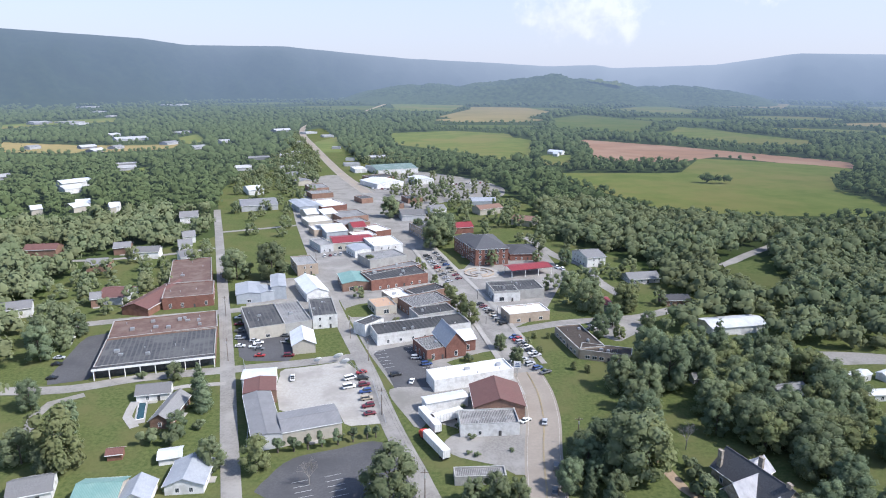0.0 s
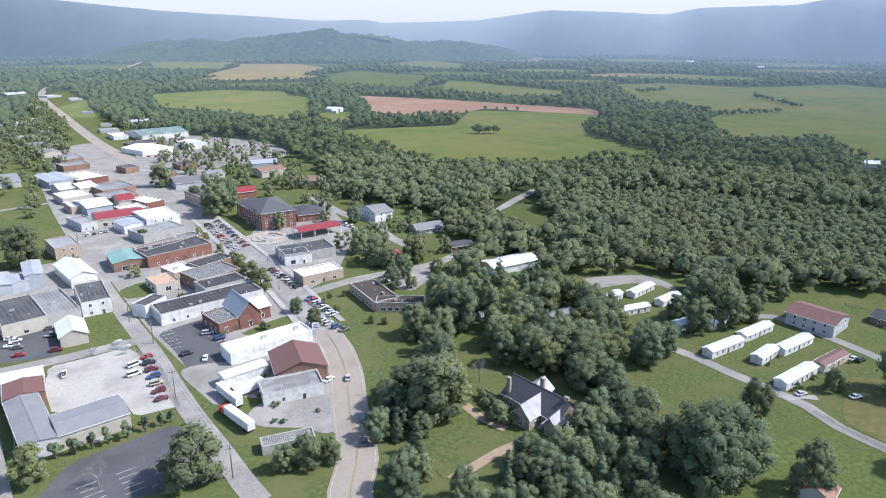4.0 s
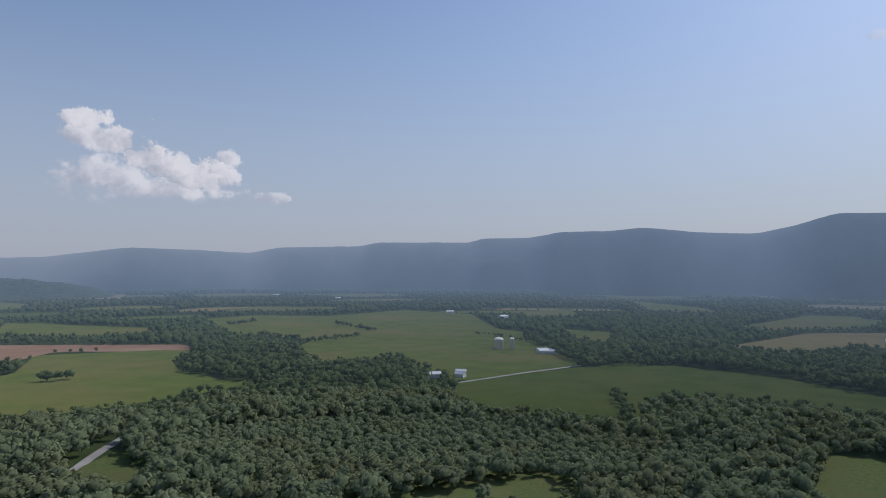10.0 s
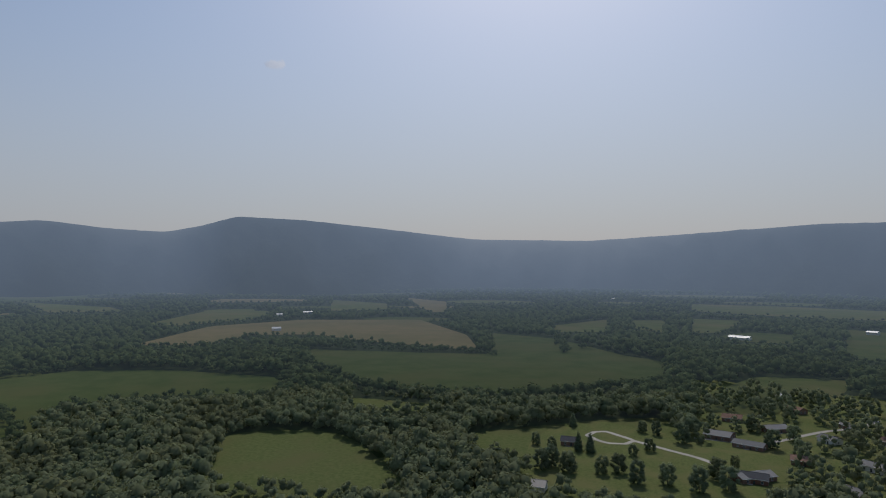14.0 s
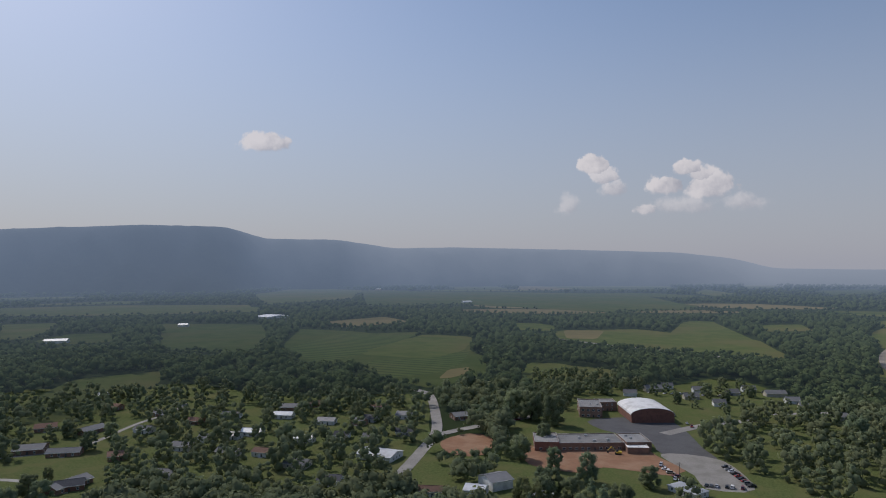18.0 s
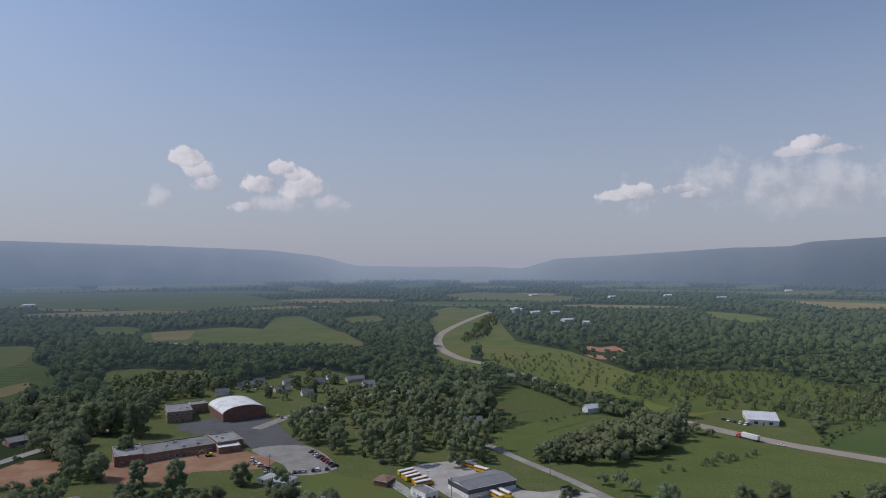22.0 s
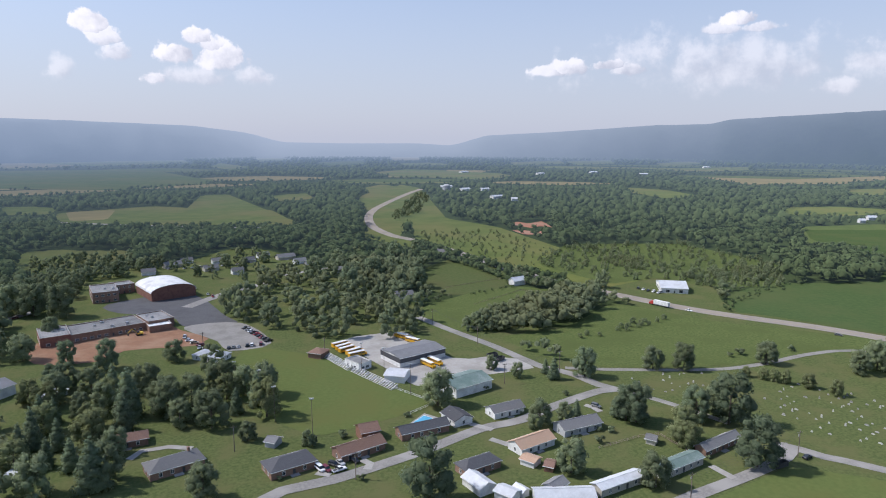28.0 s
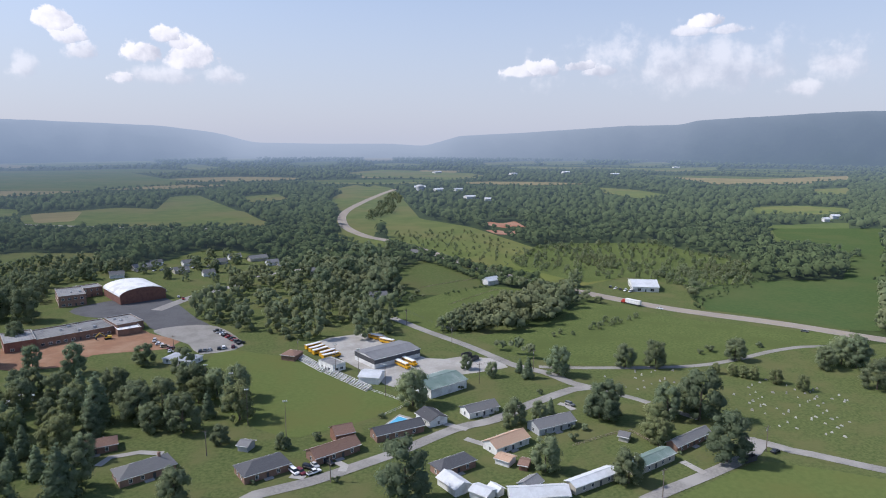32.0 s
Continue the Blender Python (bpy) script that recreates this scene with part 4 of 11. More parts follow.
def scatter(rng, az0, az1, r0, r1, gap):
    """Points over a sector of the plan, about gap apart; azimuth to the left of +y in degrees."""
    # a loose grid, pushed about, so that the canopy closes evenly
    u, v = np.meshgrid(np.arange(-r1, r1, gap), np.arange(-r1, r1, gap))
    xy = np.stack([u.ravel(), v.ravel()], 1)
    xy[:, 0] += gap * 0.5 * (np.round(xy[:, 1] / gap) % 2)
    xy += rng.uniform(-0.42, 0.42, xy.shape) * gap
    r, az = np.hypot(xy[:, 0], xy[:, 1]), np.degrees(np.arctan2(-xy[:, 0], xy[:, 1]))
    az = np.where(az > max(az0, az1), az - 360, az)
    return xy[(r > r0) & (r < r1) & (az > min(az0, az1))]


# ---- vehicles ----
def wheel_mesh(r=0.34):
    bm = bmesh.new()
    n = 12
    a = [bm.verts.new((r * math.cos(6.2832 * i / n), -0.11, r * math.sin(6.2832 * i / n))) for i in range(n)]
    b = [bm.verts.new((r * math.cos(6.2832 * i / n), 0.11, r * math.sin(6.2832 * i / n))) for i in range(n)]
    for i in range(n):
        j = (i + 1) % n
        bm.faces.new((a[j], a[i], b[i], b[j]))
    bm.faces.new(a), bm.faces.new(b[::-1])
    me = bpy.data.meshes.new("wheel")
    bm.to_mesh(me), bm.free()
    me.materials.append(MATS["rubber"])
    return me


WHEEL = wheel_mesh()
SHAPES = {
    "car": ([(-2.3, 0.35), (2.3, 0.35), (2.3, 0.7), (1.9, 0.85), (1.0, 0.92), (-1.6, 0.95), (-2.25, 0.9)], [(1.0, 0.92), (0.25, 1.42), (-1.0, 1.42), (-1.75, 0.95)]),
    "suv": ([(-2.4, 0.4), (2.4, 0.4), (2.4, 0.9), (1.3, 1.05), (-2.35, 1.05)], [(1.2, 1.05), (0.55, 1.75), (-2.1, 1.75), (-2.35, 1.05)]),
    "pickup": ([(-2.8, 0.45), (2.7, 0.45), (2.7, 0.95), (1.5, 1.08), (-2.8, 1.05)], [(1.3, 1.08), (0.7, 1.8), (-0.6, 1.8), (-0.8, 1.05)]),
    "van": ([(-2.6, 0.4), (2.6, 0.4), (2.6, 0.95), (1.8, 1.1), (-2.6, 1.1)], [(1.8, 1.1), (1.1, 2.0), (-2.5, 2.0), (-2.6, 1.1)]),
}
CARS = {}


def vehicle(shape, colour, x, y, turn, group="parked cars"):
    key = (shape, colour)
    m = pose(x, y, ROAD_Z, 0, 0, turn)
    if key in CARS:
        return copy_thing(CARS[key], m)
    root = empty(shape if shape != "suv" else "car", m, f"{colour} {'sport utility car' if shape == 'suv' else shape} parked on the tarmac", "car" if shape in ("car", "suv") else shape, group)
    low, top = SHAPES[shape]
    bm = bmesh.new()
    prism(bm, low, "y", -0.9, 0.9)
    bmesh.ops.bevel(bm, geom=[e for e in bm.edges], offset=0.07, segments=1, affect="EDGES")
    part("body", bm, "car " + colour, root)
    bm = bmesh.new()
    prism(bm, [(u * 0.98, v + 0.002) for u, v in top], "y", -0.76, 0.76)
    part("glazing", bm, "glass", root, "dark glass")
    bm = bmesh.new()
    (a, h), (b, _) = top[1], top[2]
    box(bm, b + 0.02, a - 0.02, -0.74, 0.74, h, h + 0.05)
    part("roof", bm, "car " + colour, root)
    if shape == "pickup":
        bm = bmesh.new()
        box(bm, -2.68, -0.9, -0.75, 0.75, 1.05, 1.07)
        part("bed", bm, "trim dark", root)
    end = low[1][0]
    for fx in (-end * 0.62, end * 0.64):
        for fy in (-0.86, 0.86):
            share("wheel", WHEEL, root, Matrix.Translation((fx, fy, 0.34)))
    CARS[key] = root
    return root


car_rng = random.Random(3)
COLOURS = ["white", "silver", "black", "white", "grey", "silver", "blue", "black", "silver", "maroon", "white", "grey", "tan", "red"]


def cars(x0, y0, x1, y1, n, turn, group, fill=0.9):
    """A row of parked cars along a line, each turned the same way."""
    for i in range(n):
        if car_rng.random() > fill:
            continue
        t = i / max(1, n - 1)
        vehicle(car_rng.choice(["car", "car", "suv", "suv", "pickup"]), car_rng.choice(COLOURS), x0 + (x1 - x0) * t, y0 + (y1 - y0) * t, turn + car_rng.uniform(-2, 2) + car_rng.choice([0, 0, 180]), group)


def bus(x, y, turn):
    root = empty("school_bus", pose(x, y, ROAD_Z, 0, 0, turn), "yellow school bus with white roof, parked on gravel", "bus", "parked school buses")
    bm = bmesh.new()
    box(bm, -5.6, 4.2, -1.2, 1.2, 0.55, 2.75), box(bm, 4.2, 5.6, -1.1, 1.1, 0.55, 1.7)
    part("body", bm, "bus yellow", root)
    bm = bmesh.new()
    prism(bm, [(-1.2, 2.75), (1.2, 2.75), (1.0, 3.0), (-1.0, 3.0)], "x", -5.6, 4.2)
    part("roof", bm, "trim white", root)
    for s in (-1, 1):
        for i in range(9):
            bm = bmesh.new()
            box(bm, -5.2 + i * 1.03, -4.4 + i * 1.03, s * 1.2 - 0.03, s * 1.2 + 0.03, 1.75, 2.45)
            part("window", bm, "glass", root)
    for fx in (-3.4, 4.2):
        for fy in (-1.0, 1.0):
            share("wheel", WHEEL, root, Matrix.Translation((fx, fy, 0.48)) @ Matrix.Diagonal((1.4, 1.4, 1.4, 1)))
    return root


def trailer(x, y, turn, length=14.6, label="white box semi-trailer parked on gravel", cab=False):
    root = empty("semi_trailer", pose(x, y, ROAD_Z, 0, 0, turn), label, "trailer", "semi-trailers")
    a = length / 2
    bm = bmesh.new()
    box(bm, -a, a, -1.3, 1.3, 1.15, 4.0)
    part("box", bm, "membrane white", root)
    bm = bmesh.new()
    for i in range(int(length / 1.2)):
        for s in (-1, 1):
            box(bm, -a + 0.5 + i * 1.2, -a + 0.58 + i * 1.2, s * 1.3 - 0.03, s * 1.3 + 0.03, 1.2, 3.95)
    part("ribs", bm, "steel", root)
    bm = bmesh.new()
    box(bm, a, a + 0.04, -0.03, 0.03, 1.2, 3.9), box(bm, a, a + 0.05, -0.9, -0.84, 1.2, 3.9), box(bm, a, a + 0.05, 0.84, 0.9, 1.2, 3.9)
    part("door_bars", bm, "steel", root)
    for fx in (a - 1.2, a - 2.5):
        for fy in (-1.05, 1.05):
            share("wheel", WHEEL, root, Matrix.Translation((fx, fy, 0.5)) @ Matrix.Diagonal((1.45, 1.6, 1.45, 1)))
    bm = bmesh.new()
    box(bm, -a + 2.0, -a + 2.2, -0.9, -0.7, 0, 1.15), box(bm, -a + 2.0, -a + 2.2, 0.7, 0.9, 0, 1.15)
    part("landing_gear", bm, "trim dark", root)
    if cab:
        bm = bmesh.new()
        box(bm, -a - 2.6, -a - 0.7, -1.2, 1.2, 0.7, 3.0), box(bm, -a - 4.0, -a - 2.6, -1.0, 1.0, 0.7, 1.8)
        c = part("cab", bm, "red paint", root, "red tractor cab")
        bm = bmesh.new()
        box(bm, -a - 2.65, -a - 2.6, -1.0, 1.0, 1.95, 2.8)
        part("windscreen", bm, "glass", c)
        for fx in (-a - 3.2, -a - 0.9):
            for fy in (-1.0, 1.0):
                share("wheel", WHEEL, root, Matrix.Translation((fx, fy, 0.5)) @ Matrix.Diagonal((1.45, 1.6, 1.45, 1)))
    return root


def stalls(x0, y0, x1, y1, n, length, turn):
    """White stall lines along one side of a car park."""
    d = Vector((math.cos(radians(turn)), math.sin(radians(turn)), 0))
    s = Vector((-d.y, d.x, 0)) * 0.06
    for i in range(n):
        t = i / max(1, n - 1)
        p = Vector((x0 + (x1 - x0) * t, y0 + (y1 - y0) * t, ROAD_Z + 0.012))
        bm = bmesh.new()
        bm.faces.new([bm.verts.new(q) for q in (p - s, p + d * length - s, p + d * length + s, p + s)])
        ob = part("stall_line", bm, "road paint")
        if ob.data.polygons[0].normal.z < 0:
            ob.data.flip_normals()
        tagged(ob, "white painted parking stall line on asphalt", "marking", kind="structure")


# ---- poles ----
POLE = {}


def utility_pole(x, y, turn=0.0, tall=11.0):
    if "u" in POLE:
        return copy_thing(POLE["u"], pose(x, y, 0, 0, 0, turn))
    root = empty("utility_pole", pose(x, y, 0, 0, 0, turn), "weathered wooden utility pole with crossarm beside the road", "pole", "utility poles")
    bm = bmesh.new()
    tube(bm, 0.19, 0.12, 0, tall, 8)
    part("post", bm, "pole wood", root)
    bm = bmesh.new()
    box(bm, -1.25, 1.25, -0.18, -0.06, tall - 1.0, tall - 0.85)
    part("crossarm", bm, "pole wood", root)
    for px in (-1.15, -0.45, 0.45, 1.15):
        bm = bmesh.new()
        tube(bm, 0.05, 0.04, tall - 0.85, tall - 0.65, 6, px, -0.12)
        part("insulator", bm, "steel", root)
    bm = bmesh.new()
    tube(bm, 0.22, 0.22, tall - 2.6, tall - 1.6, 8, 0.0, -0.4)
    part("transformer", bm, "steel", root)
    POLE["u"] = root
    return root


def field_light(x, y, tall=16.0):
    if "f" in POLE:
        return copy_thing(POLE["f"], pose(x, y, 0))
    root = empty("field_light", pose(x, y, 0), "slim floodlight pole beside the sports field", "lamp", "floodlights")
    bm = bmesh.new()
    tube(bm, 0.16, 0.09, 0, tall, 8)
    part("post", bm, "pole wood", root)
    bm = bmesh.new()
    box(bm, -0.9, 0.9, -0.05, 0.05, tall - 0.2, tall - 0.1)
    part("bar", bm, "steel", root)
    for i in range(3):
        bm = bmesh.new()
        box(bm, -0.85 + i * 0.65, -0.4 + i * 0.65, -0.3, 0.1, tall - 0.1, tall + 0.35)
        part("floodlight", bm, "trim white", root)
    POLE["f"] = root
    return root


def street_lamp(x, y, tall=5.0):
    if "s" in POLE:
        return copy_thing(POLE["s"], pose(x, y, 0))
    root = empty("street_lamp", pose(x, y, 0), "dark post-top street lamp on the pavement", "lamp", "street lamps")
    bm = bmesh.new()
    tube(bm, 0.12, 0.07, 0, tall, 8)
    part("post", bm, "trim dark", root)
    bm = bmesh.new()
    tube(bm, 0.14, 0.26, tall, tall + 0.55, 8), tube(bm, 0.28, 0.05, tall + 0.55, tall + 0.75, 8)
    part("lantern", bm, "trim white", root)
    POLE["s"] = root
    return root


def wire(a, b, sag=0.8):
    bm = bmesh.new()
    r = 0.022
    A, B = Vector(a), Vector(b)
    side = (B - A).cross(Vector((0, 0, 1))).normalized() * r
    rows = []
    for i in range(13):
        t = i / 12
        p = A.lerp(B, t) - Vector((0, 0, 4 * sag * t * (1 - t)))
        rows.append([bm.verts.new(p + side), bm.verts.new(p - side * 0.5 + Vector((0, 0, r))), bm.verts.new(p - side * 0.5 - Vector((0, 0, r)))])
    for i in range(12):
        for k in range(3):
            bm.faces.new((rows[i][k], rows[i][(k + 1) % 3], rows[i + 1][(k + 1) % 3], rows[i + 1][k]))
    return tagged(part("power_line", bm, "trim dark"), "thin dark overhead power cable between poles", "cable", "power lines")


# ---- the lie of the land ----
def make_ground():
    rings = [0, 40, 90, 150, 230, 330, 460, 620, 820, 1080, 1400, 1800, 2300, 2900, 3600, 4300, 4950]
    n = 96
    V = [(0, 0, 0)]
    for r in rings[1:]:
        V += [(-math.sin(6.28319 * i / n) * r, math.cos(6.28319 * i / n) * r, 0.0) for i in range(n)]
    T = [(0, 1 + i, 1 + (i + 1) % n) for i in range(n)]
    for k in range(len(rings) - 2):
        a, b = 1 + k * n, 1 + (k + 1) * n
        for i in range(n):
            j = (i + 1) % n
            T += [(a + i, b + i, b + j), (a + i, b + j, a + j)]
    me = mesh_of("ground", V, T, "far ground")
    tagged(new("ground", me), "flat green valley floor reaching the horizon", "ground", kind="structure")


def far_fields():
    """Strips of pasture and hay that show between the woods far down the valley."""
    r = random.Random(17)
    for i in range(58):
        az, dist = radians(r.uniform(-228, 30)), r.uniform(1500, 3300)
        wide, deep = dist * r.uniform(0.04, 0.12), dist * r.uniform(0.025, 0.06)
        pts = []
        for k in range(9):
            a = 6.2832 * k / 9
            u, v = math.cos(a) * wide * r.uniform(0.75, 1.15), math.sin(a) * deep * r.uniform(0.7, 1.2)
            pts.append((-math.sin(az) * (dist + v) + math.cos(az) * u, math.cos(az) * (dist + v) + math.sin(az) * u))
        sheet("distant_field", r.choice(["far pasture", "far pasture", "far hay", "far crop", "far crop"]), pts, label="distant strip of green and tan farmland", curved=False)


def make_mountains():
    """The long wooded escarpments on both sides of the valley, and low hills along it."""
    az = np.array([k[0] for k in RIDGE], float)
    el = np.array([k[1] for k in RIDGE], float)
    foot = np.array([k[2] for k in RIDGE], float)
    n, m = 900, 26
    a = np.linspace(-245, 75, n)
    e = np.interp(a, az[::-1], el[::-1])
    f = np.interp(a, az[::-1], foot[::-1])
    k = np.array([0.1, 0.2, 0.4, 0.2, 0.1])
    e, f = np.convolve(np.pad(e, 2, "edge"), k, "valid"), np.convolve(np.pad(f, 2, "edge"), k, "valid")
    V = np.zeros((n, m, 3))
    for i in range(n):
        r1 = 4880.0 - 320.0 * min(4.0, max(0.0, e[i]))
        top = CAM_Z + math.tan(radians(e[i])) * r1
        for j in range(m):
            t = j / (m - 1)
            r = f[i] + (r1 - f[i]) * t
            z = (top + 8) * (0.10 * t + 0.90 * (t * t * (3 - 2 * t))) - 8
            p = Vector((math.radians(a[i]) * 30, t * 3.0, 0.5))
            z += noise.fractal(p, 1.0, 2.0, 5) * max(0, top) * 0.12 * math.sin(math.pi * min(1, t)) 
            z += (noise.noise(Vector((a[i] * 9.0, t * 40, 3.0)))) * 2.2 * (t > 0)
            th = math.radians(a[i])
            V[i, j] = (-math.sin(th) * r, math.cos(th) * r, z)
    idx = np.arange(n * m).reshape(n, m)
    q = np.stack([idx[:-1, :-1], idx[:-1, 1:], idx[1:, 1:], idx[1:, :-1]], -1).reshape(-1, 4)
    T = np.concatenate([q[:, [0, 1, 2]], q[:, [0, 2, 3]]])
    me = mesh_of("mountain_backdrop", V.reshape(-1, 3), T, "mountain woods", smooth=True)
    tagged(new("mountain_backdrop", me), "long wooded mountain ridge, blue with painted haze, closing off the valley", "mountain", kind="structure")


def hill(az, half, el, r=3600.0, deep=420.0, glade=None):
    """A low wooded hill out in the valley."""
    n, m = 220, 30
    V, T = [], []
    top = CAM_Z + math.tan(radians(el)) * r
    for i in range(n + 1):
        u = i / n * 2 - 1
        for j in range(m + 1):
            v = j / m * 2 - 1
            k = max(0.0, 1 - u * u) ** 0.9 * max(0.0, 1 - v * v) ** 1.5
            z = top * k * (0.93 + 0.22 * noise.fractal(Vector((u * 3 + az, v * 2, 1.0)), 1.0, 2.0, 5)) - 3 + 7 * k * noise.noise(Vector((u * 70, v * 30, 2.0)))
            a, q = radians(az + u * half), r + v * deep
            V.append((-math.sin(a) * q, math.cos(a) * q, z))
    for i in range(n):
        for j in range(m):
            a = i * (m + 1) + j
            T += [(a, a + 1, a + m + 2), (a, a + m + 2, a + m + 1)]
    if glade:
        # a mown clearing on the near slope: azimuths, and how far up
        a0, a1, v0, v1 = glade
        C = [(i, j) for i in range(n) for j in range(m) if a0 < az + (i / n * 2 - 1) * half < a1 and v0 < j / m * 2 - 1 < v1 + 0.12 * math.sin(i * 0.5)]
        W = [(x * 0.992, y * 0.992, z * 0.992 + 8.0) for x, y, z in V]
        F = [t for i, j in C for a in (i * (m + 1) + j,) for t in ((a, a + 1, a + m + 2), (a, a + m + 2, a + m + 1))]
        used = sorted({k for t in F for k in t})
        at = {k: q for q, k in enumerate(used)}
        patch = mesh_of("field", [W[k] for k in used], [[at[k] for k in t] for t in F], "far pasture", smooth=True)
        tagged(new("field", patch), "pale green clearing on the wooded hill", "field", kind="structure")
    tagged(new("hill_backdrop", mesh_of("hill_backdrop", V, T, "hill woods", smooth=True)), "low wooded hill, haze painted on, rising from the valley floor", "hill", kind="structure")


make_ground()
make_mountains()
for az, half, el, r in HILLS:
    hill(az, half, el, r, glade=(-14.8, -12.0, -0.26, -0.05) if az == HILLS[0][0] else None)
far_fields()

# ---- fields, lawns and lots ----
sheet("field", "far pasture", [(-121.5, -803.7), (-137.1, -935.5), (-177.8, -1130.2), (-275.7, -1514.5), (-357.6, -1730.2), (-378.7, -1617.4), (-338.1, -1327.2), (-229.7, -1002.4), (-163.3, -801.4), (-175.8, -691.7), (-140.1, -743.1)], label="grass verge where the highway climbs the hill", category="field", curved=False)
sheet("field", "lawn", [(-268.4, -485.9), (-343.6, -501.9), (-367.3, -471.4), (-326.8, -393.0), (-378.1, -316.2), (-362.9, -302.9), (-293.7, -351.8), (-252.6, -439.1)], label="mown grass verge along the highway", category="field")
sheet("lawn", "lawn", [(-math.sin(i * math.pi / 12) * 420, math.cos(i * math.pi / 12) * 420) for i in range(24)], label="mown green grass between houses and woods", category="lawn", clear=False)
sheet("town_lawn", "lawn", [(-130.0, 169.4), (-171.8, 234.0), (-221.4, 338.8), (-231.2, 403.2), (-200.7, 460.3), (-175.7, 495.0), (-244.1, 737.9), (-227.2, 937.0), (-306.1, 1398.9), (-285.7, 1584.4), (-190.3, 1220.7), (-119.1, 970.3), (-16.0, 781.1), (48.6, 739.8), (89.4, 582.4), (76.9, 496.1), (104.4, 461.5), (132.0, 404.4), (121.8, 322.3), (77.8, 266.1), (49.8, 234.5), (36.0, 169.6)], label="green grass plots of the small town", category="lawn")
sheet("lawn", "lawn", [(151.0, 202.2), (179.8, 220.6), (219.8, 231.7), (272.6, 222.4), (336.4, 171.1), (173.6, 76.2), (123.9, 102.0), (145.1, 134.5), (129.2, 158.4), (126.0, 177.8)], label="green grass round the mobile homes", category="lawn")
sheet("lawn", "lawn", [(89.5, -238.6), (156.4, -443.1), (188.3, -616.9), (159.1, -659.3), (88.0, -669.2), (28.5, -756.6), (-18.5, -706.7), (-45.6, -605.9), (-107.2, -459.4), (-144.5, -320.3), (-170.0, -304.1), (-345.1, -287.3), (-397.3, -253.0), (-204.5, -122.5), (76.3, -198.3)], label="green grass round the school and houses", category="lawn")
sheet("lawn", "lawn", [(20.5, 151.1), (29.7, 187.2), (33.2, 212.4), (47.5, 238.8), (87.8, 283.6), (140.6, 300.7), (169.9, 257.6), (179.8, 220.6), (151.0, 202.2), (126.0, 177.8), (129.2, 158.4), (145.1, 134.5), (120.9, 99.1)], label="shaded grass of the wooded estate", category="lawn")
sheet("town_paving", "old asphalt", [(-118.8, 535.0), (-68.6, 546.2), (-20.5, 535.5), (5.9, 404.0), (20.6, 344.1), (32.8, 295.1), (38.2, 254.7), (31.5, 214.8), (9.2, 206.9), (-4.8, 214.7), (-18.7, 239.1), (-34.0, 276.9), (-57.7, 348.6), (-86.0, 437.7)], label="worn grey paving between the shops", category="paving", curved=False)
sheet("town_paving", "gravel", [(-159.9, 789.0), (-137.5, 826.8), (-112.4, 798.4), (-49.6, 684.0), (55.5, 747.8), (58.5, 668.0), (-7.5, 630.6), (-16.9, 495.7), (-91.0, 460.8), (-128.5, 581.3), (-147.6, 700.9)], label="pale paved forecourts along the main street", category="paving")
sheet("town_paving", "old asphalt", [(31.1, 461.2), (71.8, 461.4), (75.7, 391.9), (51.6, 322.1), (32.1, 302.4), (20.6, 344.1), (5.9, 404.0)], label="worn grey paving round the courthouse", category="paving", curved=False)
sheet("town_paving", "old asphalt", [(-118.1, 379.7), (-65.1, 397.5), (-53.6, 321.8), (-77.3, 298.4), (-94.7, 298.4)], label="worn grey paving between the shops", category="paving", curved=False)
sheet("lawn", "lawn", [(-51.8, 333.9), (-37.6, 343.0), (-32.3, 325.2), (-47.0, 320.2)], label="small mown lawn between the shops", category="lawn")
sheet("lawn", "lawn", [(-59.4, 292.8), (-47.3, 302.2), (-42.4, 282.0), (-54.7, 275.5)], label="small mown lawn between the shops", category="lawn")
sheet("lawn", "lawn", [(1.6, 264.8), (21.5, 277.0), (24.5, 269.6), (4.5, 261.3)], label="small mown lawn between the shops", category="lawn")
sheet("lawn", "lawn", [(-3.5, 457.9), (11.7, 467.7), (18.1, 422.5), (6.6, 406.5)], label="small mown lawn between the shops", category="lawn")
sheet("lawn", "lawn", [(37.2, 293.7), (52.6, 301.0), (55.7, 266.1), (51.0, 253.6), (42.0, 264.9)], label="small mown lawn between the shops", category="lawn")
sheet("lawn", "lawn", [(83.1, 307.8), (95.6, 312.5), (93.9, 291.8), (83.8, 289.0)], label="small mown lawn between the shops", category="lawn")
sheet("field", "far pasture", [(-115.6, 1458.1), (20.7, 1521.5), (141.9, 1446.6), (144.8, 1127.4), (99.8, 965.5), (15.1, 1100.0), (-86.2, 1211.4)], label="wide light green hay meadow", category="field", curved=False)
sheet("field", "far pasture", [(-241.8, 1252.4), (-213.5, 1373.1), (-163.6, 1081.5), (-205.9, 1081.1)], label="wide light green hay meadow", category="field", curved=False)
sheet("field", "far hay", [(-827.7, 1246.1), (-637.6, 1185.5), (-581.6, 1061.4), (-717.7, 1076.3)], label="bare orange-tan field", category="field", curved=False)
sheet("field", "far hay", [(-15.5, 2062.9), (122.9, 2620.8), (299.6, 2449.5), (210.2, 1809.8), (73.7, 1902.5)], label="pale mown hay field", category="field", curved=False)
sheet("field", "far pasture", [(-239.2, 3047.7), (117.6, 3057.1), (31.8, 2364.9), (-161.3, 2439.9)], label="pale mown hay field", category="field", curved=False)
sheet("field", "far crop", [(453.0, 1465.2), (627.6, 1632.8), (677.7, 1199.0), (533.1, 1217.9)], label="deep green crop field", category="field", curved=False)
